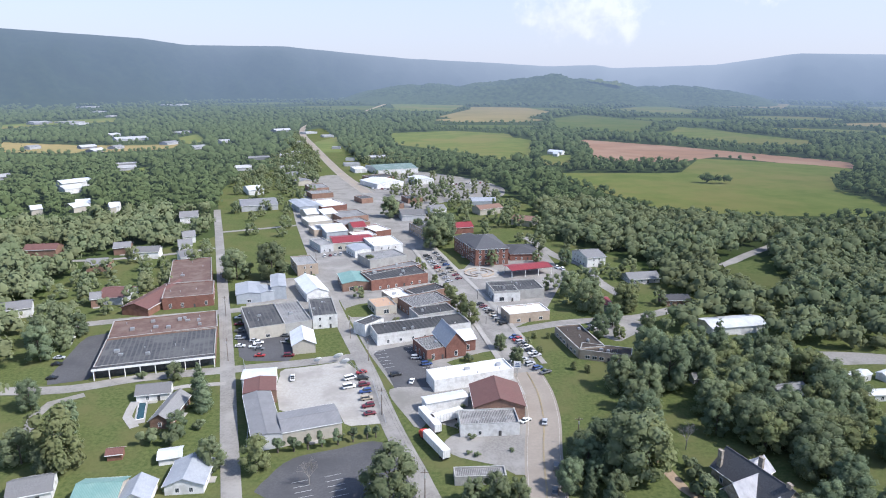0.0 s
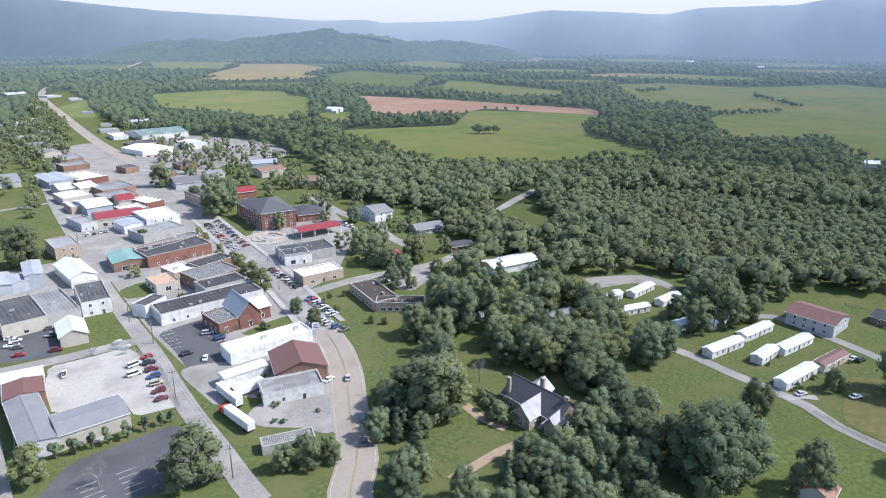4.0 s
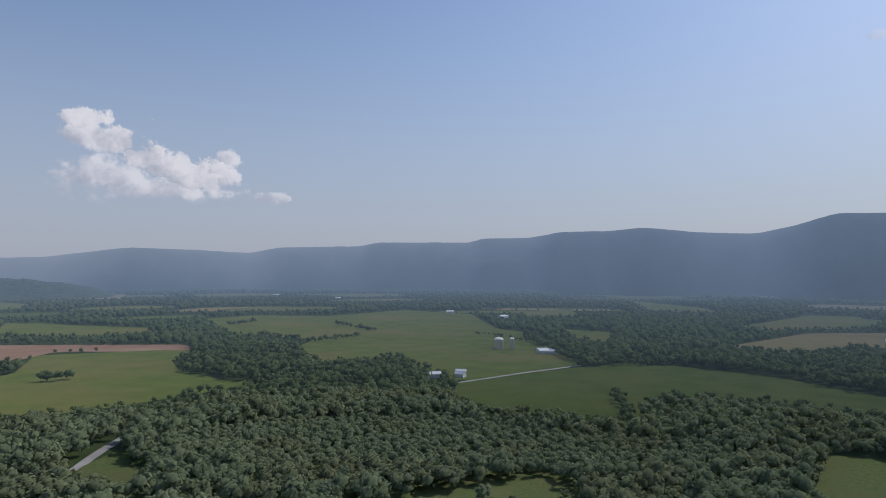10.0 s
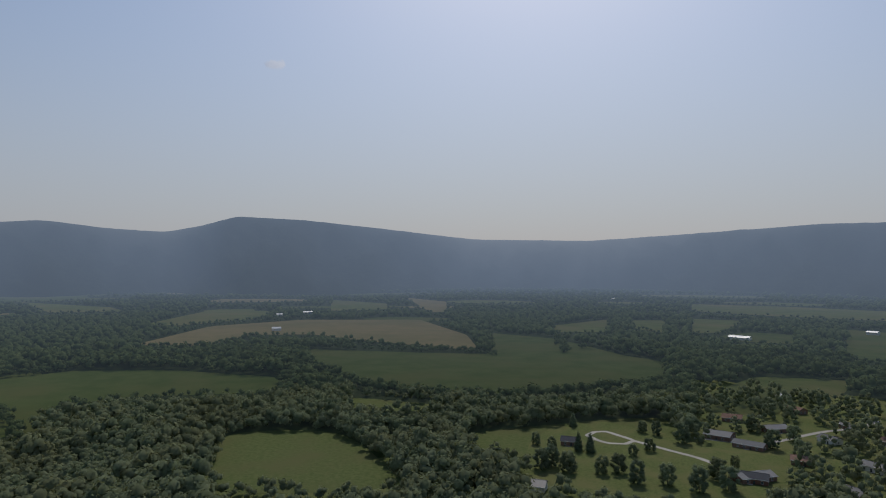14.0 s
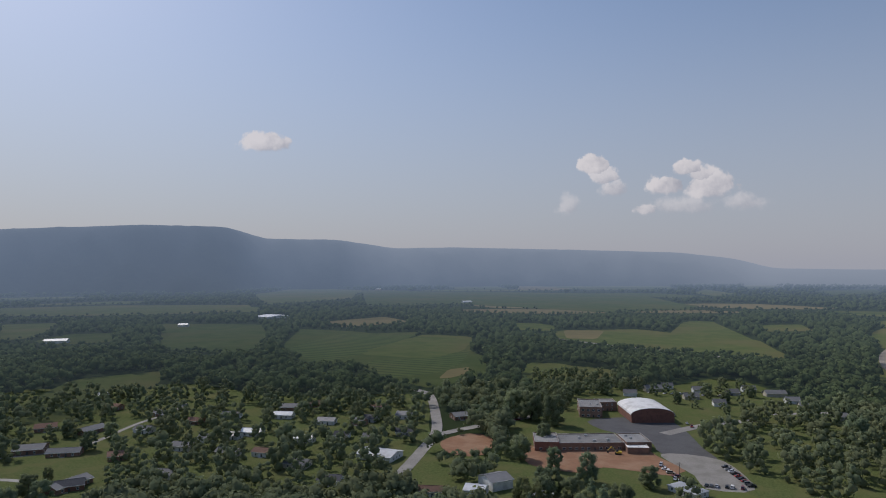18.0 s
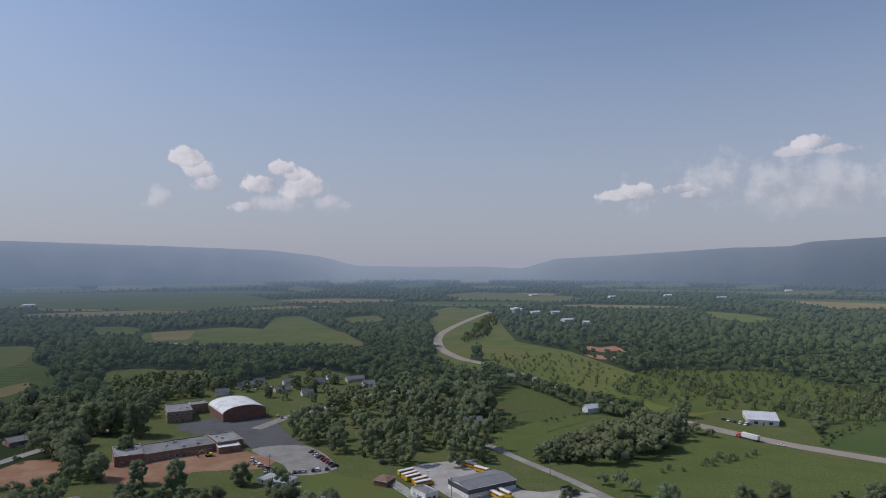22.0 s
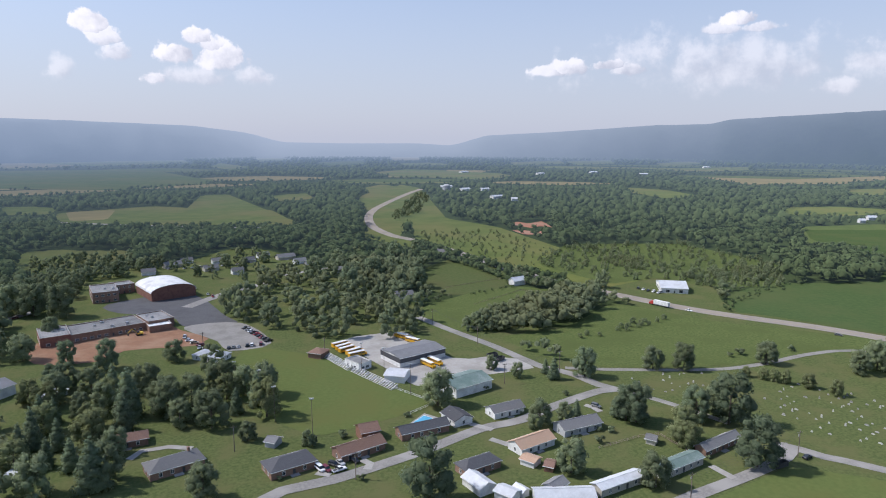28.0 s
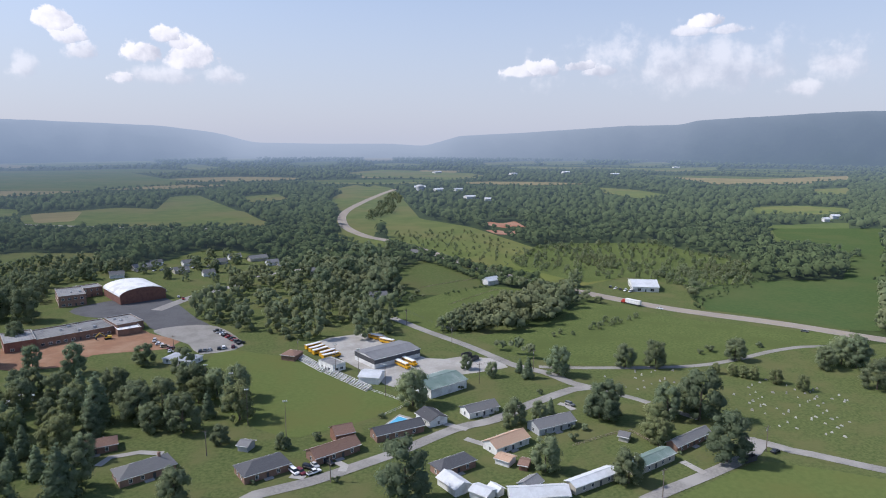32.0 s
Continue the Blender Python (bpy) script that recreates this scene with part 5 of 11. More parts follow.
sheet("lawn", "lawn", [(351.3, -216.2), (635.4, -389.8), (563.0, -452.6), (521.0, -504.7), (393.7, -497.2), (278.7, -548.3), (213.7, -438.7), (139.2, -312.0)], label="lawns of the tree-shaded neighbourhood", category="lawn", clear=False)
sheet("meadow", "rough grass", [(144.6, 134.0), (176.3, 140.8), (179.5, 123.5), (184.5, 102.8), (189.6, 80.6), (165.3, 54.3), (76.7, 100.2), (105.3, 112.1), (136.5, 118.6)], label="sloping rough green meadow", category="field", curved=False)
sheet("parking_lot", "old asphalt", [(71.4, 310.9), (95.6, 320.6), (101.3, 312.5), (97.1, 301.8), (82.4, 287.6), (74.3, 296.0)], label="pale car park beside the bank", category="parking lot", curved=False)
sheet("meadow", "sports turf", [(-136.5, -173.0), (-186.3, -187.5), (-210.5, -169.5), (-236.6, -144.3), (-204.5, -122.5), (-102.7, -150.0)], label="bright green hay meadow beside the lane", category="field", curved=False)
sheet("field", "far soil", [(266.2, 1314.5), (406.3, 1187.9), (589.7, 961.4), (557.1, 882.8), (510.4, 916.6), (425.6, 1026.9), (335.2, 955.2), (225.9, 987.0), (258.4, 1168.3)], label="bare reddish-brown ploughed field", category="field", curved=False)
sheet("field", "far pasture", [(132.7, 844.6), (304.5, 846.1), (388.5, 1004.7), (518.1, 930.3), (553.5, 885.4), (469.8, 795.7), (434.0, 720.9), (429.4, 614.8), (444.0, 571.2), (273.1, 576.8), (205.6, 599.4), (177.5, 681.9), (149.3, 775.7)], label="wide light green hay meadow", category="field", curved=False)
sheet("field", "far hay", [(111.7, 2738.4), (326.6, 2679.1), (378.3, 2376.6), (222.0, 1920.3), (81.0, 1973.1)], label="pale mown hay field", category="field", curved=False)
sheet("field", "far crop", [(322.4, 1980.1), (447.4, 2175.5), (584.5, 1849.7), (425.0, 1458.9), (275.6, 1621.5)], label="gently rolling green pasture with hedgerows", category="field", curved=False)
sheet("field", "far pasture", [(479.2, 1419.8), (582.3, 1661.6), (715.9, 1285.9), (667.6, 1199.1), (525.9, 1269.5)], label="gently rolling green pasture with hedgerows", category="field", curved=False)
sheet("field", "far pasture", [(61.6, 1488.4), (112.8, 1451.5), (174.5, 1283.5), (128.8, 993.0), (48.6, 1162.3)], label="gently rolling green pasture with hedgerows", category="field", curved=False)
sheet("field", "far pasture", [(152.3, 1040.2), (208.5, 1046.8), (178.9, 924.1), (145.0, 924.0)], label="gently rolling green pasture with hedgerows", category="field", curved=False)
sheet("field", "far hay", [(1317.4, 3334.5), (1568.3, 3054.6), (1322.1, 2628.3), (1144.3, 2829.4)], label="pale mown hay field", category="field", curved=False)
sheet("field", "far pasture", [(899.2, 4307.1), (1069.2, 4268.1), (1180.2, 4238.8), (945.8, 4297.1)], label="gently rolling green pasture with hedgerows", category="field", curved=False)
sheet("field", "far pasture", [(613.8, 2523.7), (920.0, 2913.8), (935.9, 2453.6), (780.1, 2172.5)], label="gently rolling green pasture with hedgerows", category="field", curved=False)
sheet("field", "far pasture", [(920.5, 1418.7), (1065.1, 1419.5), (1154.5, 1250.7), (1458.6, 1252.9), (1436.9, 999.2), (1125.0, 721.6), (1079.7, 607.7), (770.6, 367.7), (592.9, 400.0), (578.8, 430.3), (695.6, 617.9), (624.2, 601.9), (571.2, 640.3), (675.7, 797.2), (765.0, 857.3), (744.7, 1066.3)], label="broad green cattle pasture on a low rise", category="field", curved=False)
sheet("field", "far crop", [(561.7, 410.9), (750.7, 358.2), (834.1, 307.3), (526.6, 194.8), (509.8, 212.7), (465.3, 309.2), (509.4, 372.8)], label="deep green crop field", category="field", curved=False)
sheet("field", "far pasture", [(1589.0, 938.7), (1828.4, 899.7), (1567.7, 771.7), (1439.6, 823.1)], label="gently rolling green pasture with hedgerows", category="field", curved=False)
sheet("field", "far pasture", [(1193.2, 607.8), (1184.0, 500.0), (1017.8, 437.6), (1057.8, 521.2)], label="gently rolling green pasture with hedgerows", category="field", curved=False)
sheet("field", "far pasture", [(3851.3, 2127.8), (4010.6, 1809.8), (3698.2, 1355.2), (3000.7, 1100.0), (3253.1, 1494.1)], label="gently rolling green pasture with hedgerows", category="field", curved=False)
sheet("field", "far hay", [(3091.7, 3130.7), (3267.6, 2946.7), (3027.6, 2730.5), (2781.3, 2769.9)], label="gently rolling green pasture with hedgerows", category="field", curved=False)
sheet("field", "meadow", [(192.5, 410.4), (227.4, 441.7), (209.4, 406.7), (197.3, 403.4)], label="small green clearing in the woods", category="field")
sheet("field", "far crop", [(551.0, 389.1), (723.6, 338.0), (826.8, 282.3), (811.9, 162.8), (736.7, 33.4), (651.1, 40.6), (652.4, 176.4), (607.7, 223.5), (512.6, 197.5), (478.6, 275.5), (471.3, 323.6)], label="deep green crop field", category="field", curved=False)
sheet("field", "far crop", [(984.7, 11.2), (906.2, -163.7), (885.2, -239.5), (1170.6, -307.5), (1054.1, -395.7), (835.7, -412.5), (774.8, -435.4), (649.6, -364.7), (618.1, -294.9), (597.1, -185.3), (683.4, -49.7), (839.1, 9.6)], label="deep green crop field", category="field", curved=False)
sheet("field", "far hay", [(1077.5, 272.8), (1388.3, 206.2), (1524.7, 30.2), (1484.2, -231.9), (1139.7, -262.2), (923.1, -231.0), (1073.8, -78.3), (1192.6, 3.4), (1204.4, 106.2), (1053.4, 165.5)], label="tan mown hay field", category="field", curved=False)
sheet("field", "far pasture", [(1465.2, 345.5), (1896.2, 281.8), (1835.9, 114.7), (1585.2, 126.2), (1411.2, 271.0)], label="gently rolling green pasture with hedgerows", category="field", curved=False)
sheet("field", "far pasture", [(2418.3, -54.6), (2144.0, -228.4), (1863.8, -198.5), (1802.8, -40.7)], label="gently rolling green pasture with hedgerows", category="field", curved=False)
sheet("field", "far pasture", [(2409.4, 954.2), (2070.6, 579.8), (1877.3, 492.4), (1861.4, 670.1)], label="gently rolling green pasture with hedgerows", category="field", curved=False)
sheet("field", "far pasture", [(1608.6, 944.9), (1745.6, 865.0), (1532.4, 731.3), (1439.0, 831.7)], label="gently rolling green pasture with hedgerows", category="field", curved=False)
sheet("field", "far hay", [(2530.7, -343.4), (2229.3, -440.6), (1721.5, -340.1), (1717.7, -296.9)], label="gently rolling green pasture with hedgerows", category="field", curved=False)
sheet("field", "far pasture", [(3838.5, 2150.7), (3984.0, 1867.5), (3291.4, 1097.5), (2937.6, 1005.6), (2905.6, 1335.0)], label="gently rolling green pasture with hedgerows", category="field", curved=False)
sheet("field", "far pasture", [(1285.4, -472.6), (1421.7, -658.4), (1144.7, -529.8), (1154.1, -433.4)], label="gently rolling green pasture with hedgerows", category="field", curved=False)
sheet("field", "far pasture", [(1386.4, -696.4), (1368.2, -770.5), (1111.5, -625.5), (1196.1, -609.9)], label="gently rolling green pasture with hedgerows", category="field", curved=False)
sheet("field", "meadow", [(496.1, 56.4), (484.8, -14.8), (389.3, -44.3), (360.0, -37.9), (371.9, 48.6), (427.7, 59.6)], label="green meadow enclosed by hedges", category="field")
sheet("field", "meadow", [(609.8, -34.1), (567.6, -102.3), (545.8, -93.8), (562.3, -36.1)], label="gently rolling green pasture with hedgerows", category="field")
sheet("field", "meadow", [(461.6, -109.4), (482.1, -180.2), (481.7, -269.9), (383.0, -214.2), (406.2, -122.4)], label="green lawn with a gravel loop and trees", category="field")
sheet("field", "far crop", [(1112.2, -1007.7), (908.2, -1077.0), (745.2, -902.7), (614.9, -709.8), (771.0, -699.1)], label="deep green crop field", category="field", curved=False)
sheet("field", "far crop", [(628.9, -789.8), (774.7, -1031.8), (649.0, -1030.9), (510.6, -973.5), (408.3, -997.2), (358.6, -865.5), (311.0, -807.4), (263.1, -683.0), (280.2, -579.5), (359.3, -623.7), (430.2, -683.8), (494.1, -668.6)], label="green striped crop field", category="field", curved=False)
sheet("field", "far pasture", [(482.7, -767.0), (529.3, -952.8), (408.3, -997.2), (366.3, -863.7), (371.1, -767.3)], label="light green grass strip", category="field", curved=False)
sheet("field", "far pasture", [(246.2, -772.3), (148.2, -772.4), (136.9, -713.0), (194.0, -646.2)], label="gently rolling green pasture with hedgerows", category="field")
sheet("field", "far pasture", [(323.8, -1188.1), (189.0, -1276.4), (75.9, -1192.3), (120.2, -1500.3), (71.0, -1511.4), (-47.8, -979.5), (78.0, -969.9), (240.9, -1019.7)], label="gently rolling green pasture with hedgerows", category="field", curved=False)
sheet("field", "far crop", [(1665.0, -2688.8), (1131.1, -2794.9), (416.3, -2815.4), (124.2, -1959.8), (307.1, -1679.9), (592.3, -1805.0), (839.6, -1891.2), (1039.1, -1707.9)], label="gently rolling green pasture with hedgerows", category="field", curved=False)
sheet("field", "far pasture", [(1918.5, -2241.9), (2165.2, -3214.9), (1295.5, -1955.8), (1392.3, -1772.4)], label="gently rolling green pasture with hedgerows", category="field", curved=False)
sheet("field", "far hay", [(-448.4, -2325.9), (-641.7, -2366.9), (-541.7, -2051.5), (-383.8, -2069.7)], label="gently rolling green pasture with hedgerows", category="field", curved=False)
sheet("field", "far pasture", [(1611.7, -1459.5), (1290.7, -1529.9), (1158.1, -1353.9), (1428.4, -1293.7)], label="gently rolling green pasture with hedgerows", category="field", curved=False)
sheet("field", "far pasture", [(247.8, -786.5), (212.5, -796.2), (141.8, -748.2), (138.8, -676.5), (206.4, -679.9)], label="gently rolling green pasture with hedgerows", category="field", curved=False)
sheet("field", "far pasture", [(320.3, -1157.0), (126.4, -1213.8), (125.0, -1485.7), (70.0, -1403.0), (73.3, -1261.5), (-14.5, -1159.7), (-49.7, -948.8), (170.8, -992.0), (279.3, -1058.5)], label="gently rolling green pasture with hedgerows", category="field", curved=False)
sheet("field", "far crop", [(866.0, -2609.6), (578.3, -2758.9), (132.7, -2077.0), (147.3, -1852.6), (336.9, -1771.9), (620.1, -1858.8)], label="gently rolling green pasture with hedgerows", category="field", curved=False)
sheet("field", "far pasture", [(-19.3, -1450.6), (-93.7, -1509.2), (-106.6, -1359.8), (-27.6, -1316.0)], label="gently rolling green pasture with hedgerows", category="field", curved=False)
sheet("field", "far pasture", [(-205.3, -1405.4), (-324.5, -1634.4), (-327.1, -1452.9), (-239.5, -1263.9), (-172.9, -1120.3)], label="gently rolling green pasture with hedgerows", category="field")
sheet("field", "far pasture", [(-205.1, -949.8), (-329.2, -1305.4), (-271.2, -969.4), (-312.9, -856.8), (-320.4, -658.6), (-305.2, -532.8), (-331.1, -500.1), (-261.1, -472.6), (-224.6, -581.9), (-172.5, -737.8)], label="scrubby green pasture with young bushes", category="field", curved=False)
sheet("field", "meadow", [(-151.5, -600.9), (-201.8, -635.0), (-210.7, -531.6), (-193.7, -501.1), (-157.3, -479.5), (-135.9, -485.1), (-123.9, -530.6)], label="gently rolling green pasture with hedgerows", category="field")
sheet("field", "rough grass", [(-110.5, -455.1), (-160.3, -488.7), (-202.8, -498.7), (-230.0, -470.4), (-167.3, -431.8), (-140.9, -393.6), (-110.8, -382.0), (-96.2, -412.4)], label="green paddock with fence lines", category="field", curved=False)
sheet("field", "rough grass", [(-136.0, -369.2), (-184.4, -375.4), (-246.3, -428.0), (-258.1, -416.2), (-291.9, -360.6), (-362.9, -302.9), (-343.2, -285.7), (-288.6, -289.8), (-242.1, -287.7), (-174.9, -301.0), (-147.6, -327.4)], label="rough green pasture beside the highway", category="field", curved=False)
sheet("field", "far red soil", [(-333.7, -883.3), (-360.7, -903.5), (-369.2, -880.9), (-398.3, -901.0), (-393.8, -874.7), (-399.9, -853.5), (-385.0, -832.3), (-372.4, -847.8), (-353.9, -834.2), (-346.3, -860.7)], label="bare orange clay clearing", category="field", curved=False)
sheet("field", "far red soil", [(-319.4, -819.5), (-336.1, -821.0), (-340.7, -802.8), (-361.1, -803.2), (-343.1, -775.1), (-321.5, -775.4)], label="bare orange clay clearing", category="field", curved=False)
sheet("field", "crop green", [(-315.3, -384.5), (-438.8, -448.1), (-512.0, -433.5), (-373.6, -312.3), (-339.0, -362.7)], label="deep green soybean field", category="field", curved=False)
sheet("field", "far crop", [(-723.1, -752.5), (-870.2, -747.3), (-666.8, -569.2), (-614.1, -624.2)], label="deep green soybean field", category="field", curved=False)
sheet("field", "far pasture", [(-879.8, -963.5), (-994.2, -955.1), (-928.5, -868.6), (-824.6, -877.8)], label="gently rolling green pasture with hedgerows", category="field", curved=False)
sheet("field", "far pasture", [(-1385.6, -1303.3), (-1514.0, -1311.3), (-1327.3, -1147.8), (-1255.8, -1165.1)], label="gently rolling green pasture with hedgerows", category="field", curved=False)
sheet("field", "far pasture", [(-895.7, -1498.7), (-938.9, -1391.8), (-916.1, -1232.6), (-803.5, -1189.4), (-813.3, -1335.5)], label="gently rolling green pasture with hedgerows", category="field", curved=False)
sheet("field", "far hay", [(-1383.5, -1757.3), (-1672.1, -1575.8), (-1564.3, -1473.3), (-1269.3, -1519.1)], label="pale mown hay field", category="field", curved=False)
sheet("sports_field", "sports turf", [(23.3, -351.1), (11.1, -390.7), (-30.2, -358.6), (-72.9, -278.7), (-52.3, -268.0), (-17.4, -257.4), (0.1, -279.0), (15.1, -312.7)], label="mown green school sports field", category="field", curved=False)
sheet("gravel_lot", "pale gravel", [(-68.3, 257.2), (-54.0, 261.2), (-42.1, 265.8), (-28.1, 244.1), (-20.5, 212.7), (-34.2, 210.3), (-40.9, 227.0), (-59.9, 220.0), (-66.0, 239.0)], label="pale gravel yard with parked vans", category="lot", curved=False)
sheet("parking_lot", "asphalt", [(-102.3, 307.3), (-77.7, 312.0), (-64.2, 265.8), (-88.3, 265.7)], label="dark asphalt car park full of cars", category="parking lot", curved=False)
sheet("parking_lot", "asphalt", [(-31.8, 275.6), (-11.9, 286.0), (-5.2, 260.2), (-3.0, 238.2), (-18.6, 238.1), (-23.3, 254.6)], label="dark asphalt church car park", category="parking lot", curved=False)
sheet("gravel_lot", "gravel", [(-20.9, 239.1), (-1.9, 239.1), (-2.8, 225.3), (-7.6, 208.8), (-13.0, 216.8)], label="grey gravel yard", category="lot")
sheet("parking_lot", "old asphalt", [(3.2, 204.3), (29.6, 212.8), (26.8, 181.0), (17.4, 186.2), (3.1, 192.7)], label="cracked pale concrete yard", category="parking lot")
sheet("parking_lot", "asphalt", [(-52.3, 169.5), (-53.7, 180.0), (-48.2, 190.3), (-34.5, 196.0), (-23.7, 200.6), (-15.5, 194.4), (-8.0, 169.6)], label="dark asphalt car park with white stall lines", category="parking lot")
sheet("parking_lot", "asphalt", [(-160.6, 241.8), (-169.6, 292.5), (-158.3, 299.7), (-142.8, 247.9)], label="dark asphalt car park beside the store", category="parking lot", curved=False)
sheet("parking_lot", "old asphalt", [(-88.3, 452.8), (-58.0, 474.2), (-44.7, 406.4), (-74.0, 391.4)], label="open grey car park behind shops", category="parking lot", curved=False)
sheet("parking_lot", "gravel", [(-90.8, 789.5), (-63.1, 879.5), (50.7, 772.8), (46.2, 702.1), (-13.7, 667.6), (-61.4, 683.9)], label="sales yard with rows of cars", category="parking lot")
sheet("parking_lot", "old asphalt", [(47.5, 442.6), (74.7, 417.2), (79.2, 392.0), (65.1, 380.3), (40.1, 385.9)], label="pale car park by the red canopy", category="parking lot")
sheet("parking_lot", "asphalt", [(111.9, -517.2), (60.1, -540.5), (27.0, -462.5), (18.9, -438.7), (50.2, -440.2), (64.3, -472.3), (99.2, -489.2)], label="dark asphalt school car park", category="parking lot")
sheet("parking_lot", "gravel", [(52.0, -440.6), (17.2, -442.4), (-1.8, -391.8), (21.8, -382.7), (29.1, -403.5)], label="pale gravel school car park", category="parking lot")
sheet("bare_soil", "red soil", [(133.1, -425.4), (120.2, -433.5), (68.7, -451.8), (53.0, -434.3), (34.4, -410.8), (39.9, -398.4), (79.4, -398.0), (87.8, -382.2), (121.9, -386.5)], label="bare orange earth behind the school", category="soil")
sheet("gravel_lot", "pale gravel", [(-44.8, -387.4), (-70.4, -395.2), (-82.9, -394.5), (-98.2, -338.5), (-117.1, -335.5), (-136.2, -324.5), (-135.7, -311.4), (-89.0, -306.6), (-70.3, -301.9), (-63.0, -321.9), (-50.6, -357.2)], label="pale gravel bus yard", category="lot")
sheet("bare_soil", "red soil", [(191.7, -411.0), (182.3, -438.5), (163.8, -434.9), (152.5, -394.7), (172.1, -385.9)], label="bare orange earth by the road", category="soil")
sheet("field", "weed field", [(201.3, 148.5), (215.0, 154.6), (229.8, 133.7), (231.1, 109.8), (197.4, 90.1), (190.8, 107.1), (186.9, 118.4), (184.2, 134.1)], label="overgrown weedy field of brown and green", category="field")
sheet("cemetery_lawn", "lawn", [(-172.8, -297.1), (-224.5, -283.2), (-278.7, -287.5), (-316.5, -286.5), (-334.1, -277.7), (-220.2, -178.0), (-201.7, -204.2), (-186.8, -219.0), (-166.5, -250.2)], label="mown grass of the cemetery", category="lawn")
sheet("lawn", "lawn", [(49.9, 154.5), (57.2, 180.1), (67.8, 182.2), (73.1, 166.4), (71.8, 155.3), (60.5, 150.4), (51.0, 148.2)], label="shaded green lawn before the stone house", category="lawn")
sheet("field", "far hay", [(1333.1, -4036.0), (1227.0, -4225.4), (887.4, -4256.7), (756.4, -3503.4), (832.4, -3067.9), (1010.7, -3051.4)], label="pale mown hay field", category="field", curved=False)
sheet("field", "far pasture", [(211.3, -2993.3), (190.8, -3465.9), (49.2, -2959.1), (108.6, -2704.3)], label="gently rolling green pasture with hedgerows", category="field", curved=False)
sheet("field", "far pasture", [(36.0, -4399.9), (-68.5, -4399.5), (-187.0, -3945.2), (2.2, -3594.5)], label="gently rolling green pasture with hedgerows", category="field", curved=False)
sheet("field", "far hay", [(-822.3, -4322.5), (-1003.8, -4284.0), (-885.0, -3706.8), (-742.8, -3734.0)], label="pale mown hay field", category="field", curved=False)
sheet("field", "far pasture", [(-378.7, -2373.1), (-564.5, -2608.4), (-693.6, -2481.5), (-615.4, -2201.8), (-407.4, -2248.5)], label="gently rolling green pasture with hedgerows", category="field", curved=False)
sheet("field", "far pasture", [(440.9, -1311.6), (390.6, -1319.2), (343.8, -1277.6), (323.2, -1173.9), (396.5, -1176.1)], label="gently rolling green pasture with hedgerows", category="field", curved=False)
sheet("field", "far hay", [(311.6, -1204.9), (239.6, -1223.1), (224.1, -1079.5), (271.9, -1070.3)], label="pale mown hay field", category="field", curved=False)
sheet("field", "far hay", [(-706.4, -2527.3), (-865.5, -2444.0), (-722.2, -2216.2), (-605.7, -2166.9)], label="pale mown hay field", category="field", curved=False)
sheet("field", "far pasture", [(-1619.8, -3366.3), (-1971.3, -3498.5), (-1723.0, -3000.3), (-1457.1, -2904.5)], label="gently rolling green pasture with hedgerows", category="field", curved=False)
sheet("field", "far pasture", [(-1922.6, -2959.8), (-2374.8, -3317.2), (-2167.1, -2910.2), (-1771.4, -2636.5)], label="gently rolling green pasture with hedgerows", category="field", curved=False)
sheet("field", "far pasture", [(-1533.5, -2399.0), (-1871.9, -2492.9), (-2113.1, -2501.9), (-1902.8, -2267.6), (-1610.5, -2143.0)], label="gently rolling green pasture with hedgerows", category="field", curved=False)
sheet("field", "far hay", [(-1373.5, -1854.2), (-1570.5, -1684.4), (-2039.0, -1771.2), (-1836.5, -1593.8), (-1440.0, -1502.5), (-1305.0, -1608.4)], label="pale mown hay field", category="field", curved=False)
sheet("field", "far pasture", [(-899.5, -978.6), (-1011.2, -971.6), (-1055.8, -909.9), (-983.2, -846.4), (-883.1, -846.7)], label="gently rolling green pasture with hedgerows", category="field", curved=False)
sheet("field", "far hay", [(-2096.1, -3868.6), (-2172.7, -3826.1), (-2173.5, -3825.7), (-2112.4, -3859.8)], label="pale mown hay field", category="field", curved=False)
sheet("field", "far crop", [(599.1, -2859.8), (358.3, -2912.0), (86.0, -2651.6), (254.3, -2513.5)], label="deep green crop field", category="field", curved=False)
sheet("field", "far crop", [(-276.0, -3453.8), (-554.4, -3770.2), (-505.0, -3247.4), (-290.0, -3010.8)], label="deep green crop field", category="field", curved=False)
sheet("field", "far pasture", [(-1247.3, -3260.0), (-1674.7, -3555.3), (-1468.9, -3051.8), (-1138.1, -2900.5)], label="gently rolling green pasture with hedgerows", category="field", curved=False)
sheet("field", "far pasture", [(-411.3, -2317.8), (-562.5, -2567.0), (-702.3, -2393.0), (-823.4, -2242.2), (-803.0, -2050.6), (-631.7, -1889.0), (-552.1, -1993.7), (-409.8, -2111.6)], label="gently rolling green pasture with hedgerows", category="field", curved=False)
sheet("field", "far pasture", [(-231.6, -1610.0), (-310.1, -1748.9), (-351.4, -1575.9), (-237.1, -1476.7)], label="gently rolling green pasture with hedgerows", category="field", curved=False)
sheet("field", "far hay", [(-763.7, -4016.2), (-955.4, -4122.7), (-841.1, -3696.5), (-719.3, -3702.2)], label="pale mown hay field", category="field", curved=False)
sheet("field", "far hay", [(-2083.2, -3875.6), (-2154.4, -3836.5), (-2177.4, -3823.5)], label="pale mown hay field", category="field", curved=False)
sheet("field", "far pasture", [(2646.6, -3515.0), (2353.6, -3464.8), (2097.1, -3006.3), (2372.1, -3150.8)], label="gently rolling green pasture with hedgerows", category="field", curved=False)
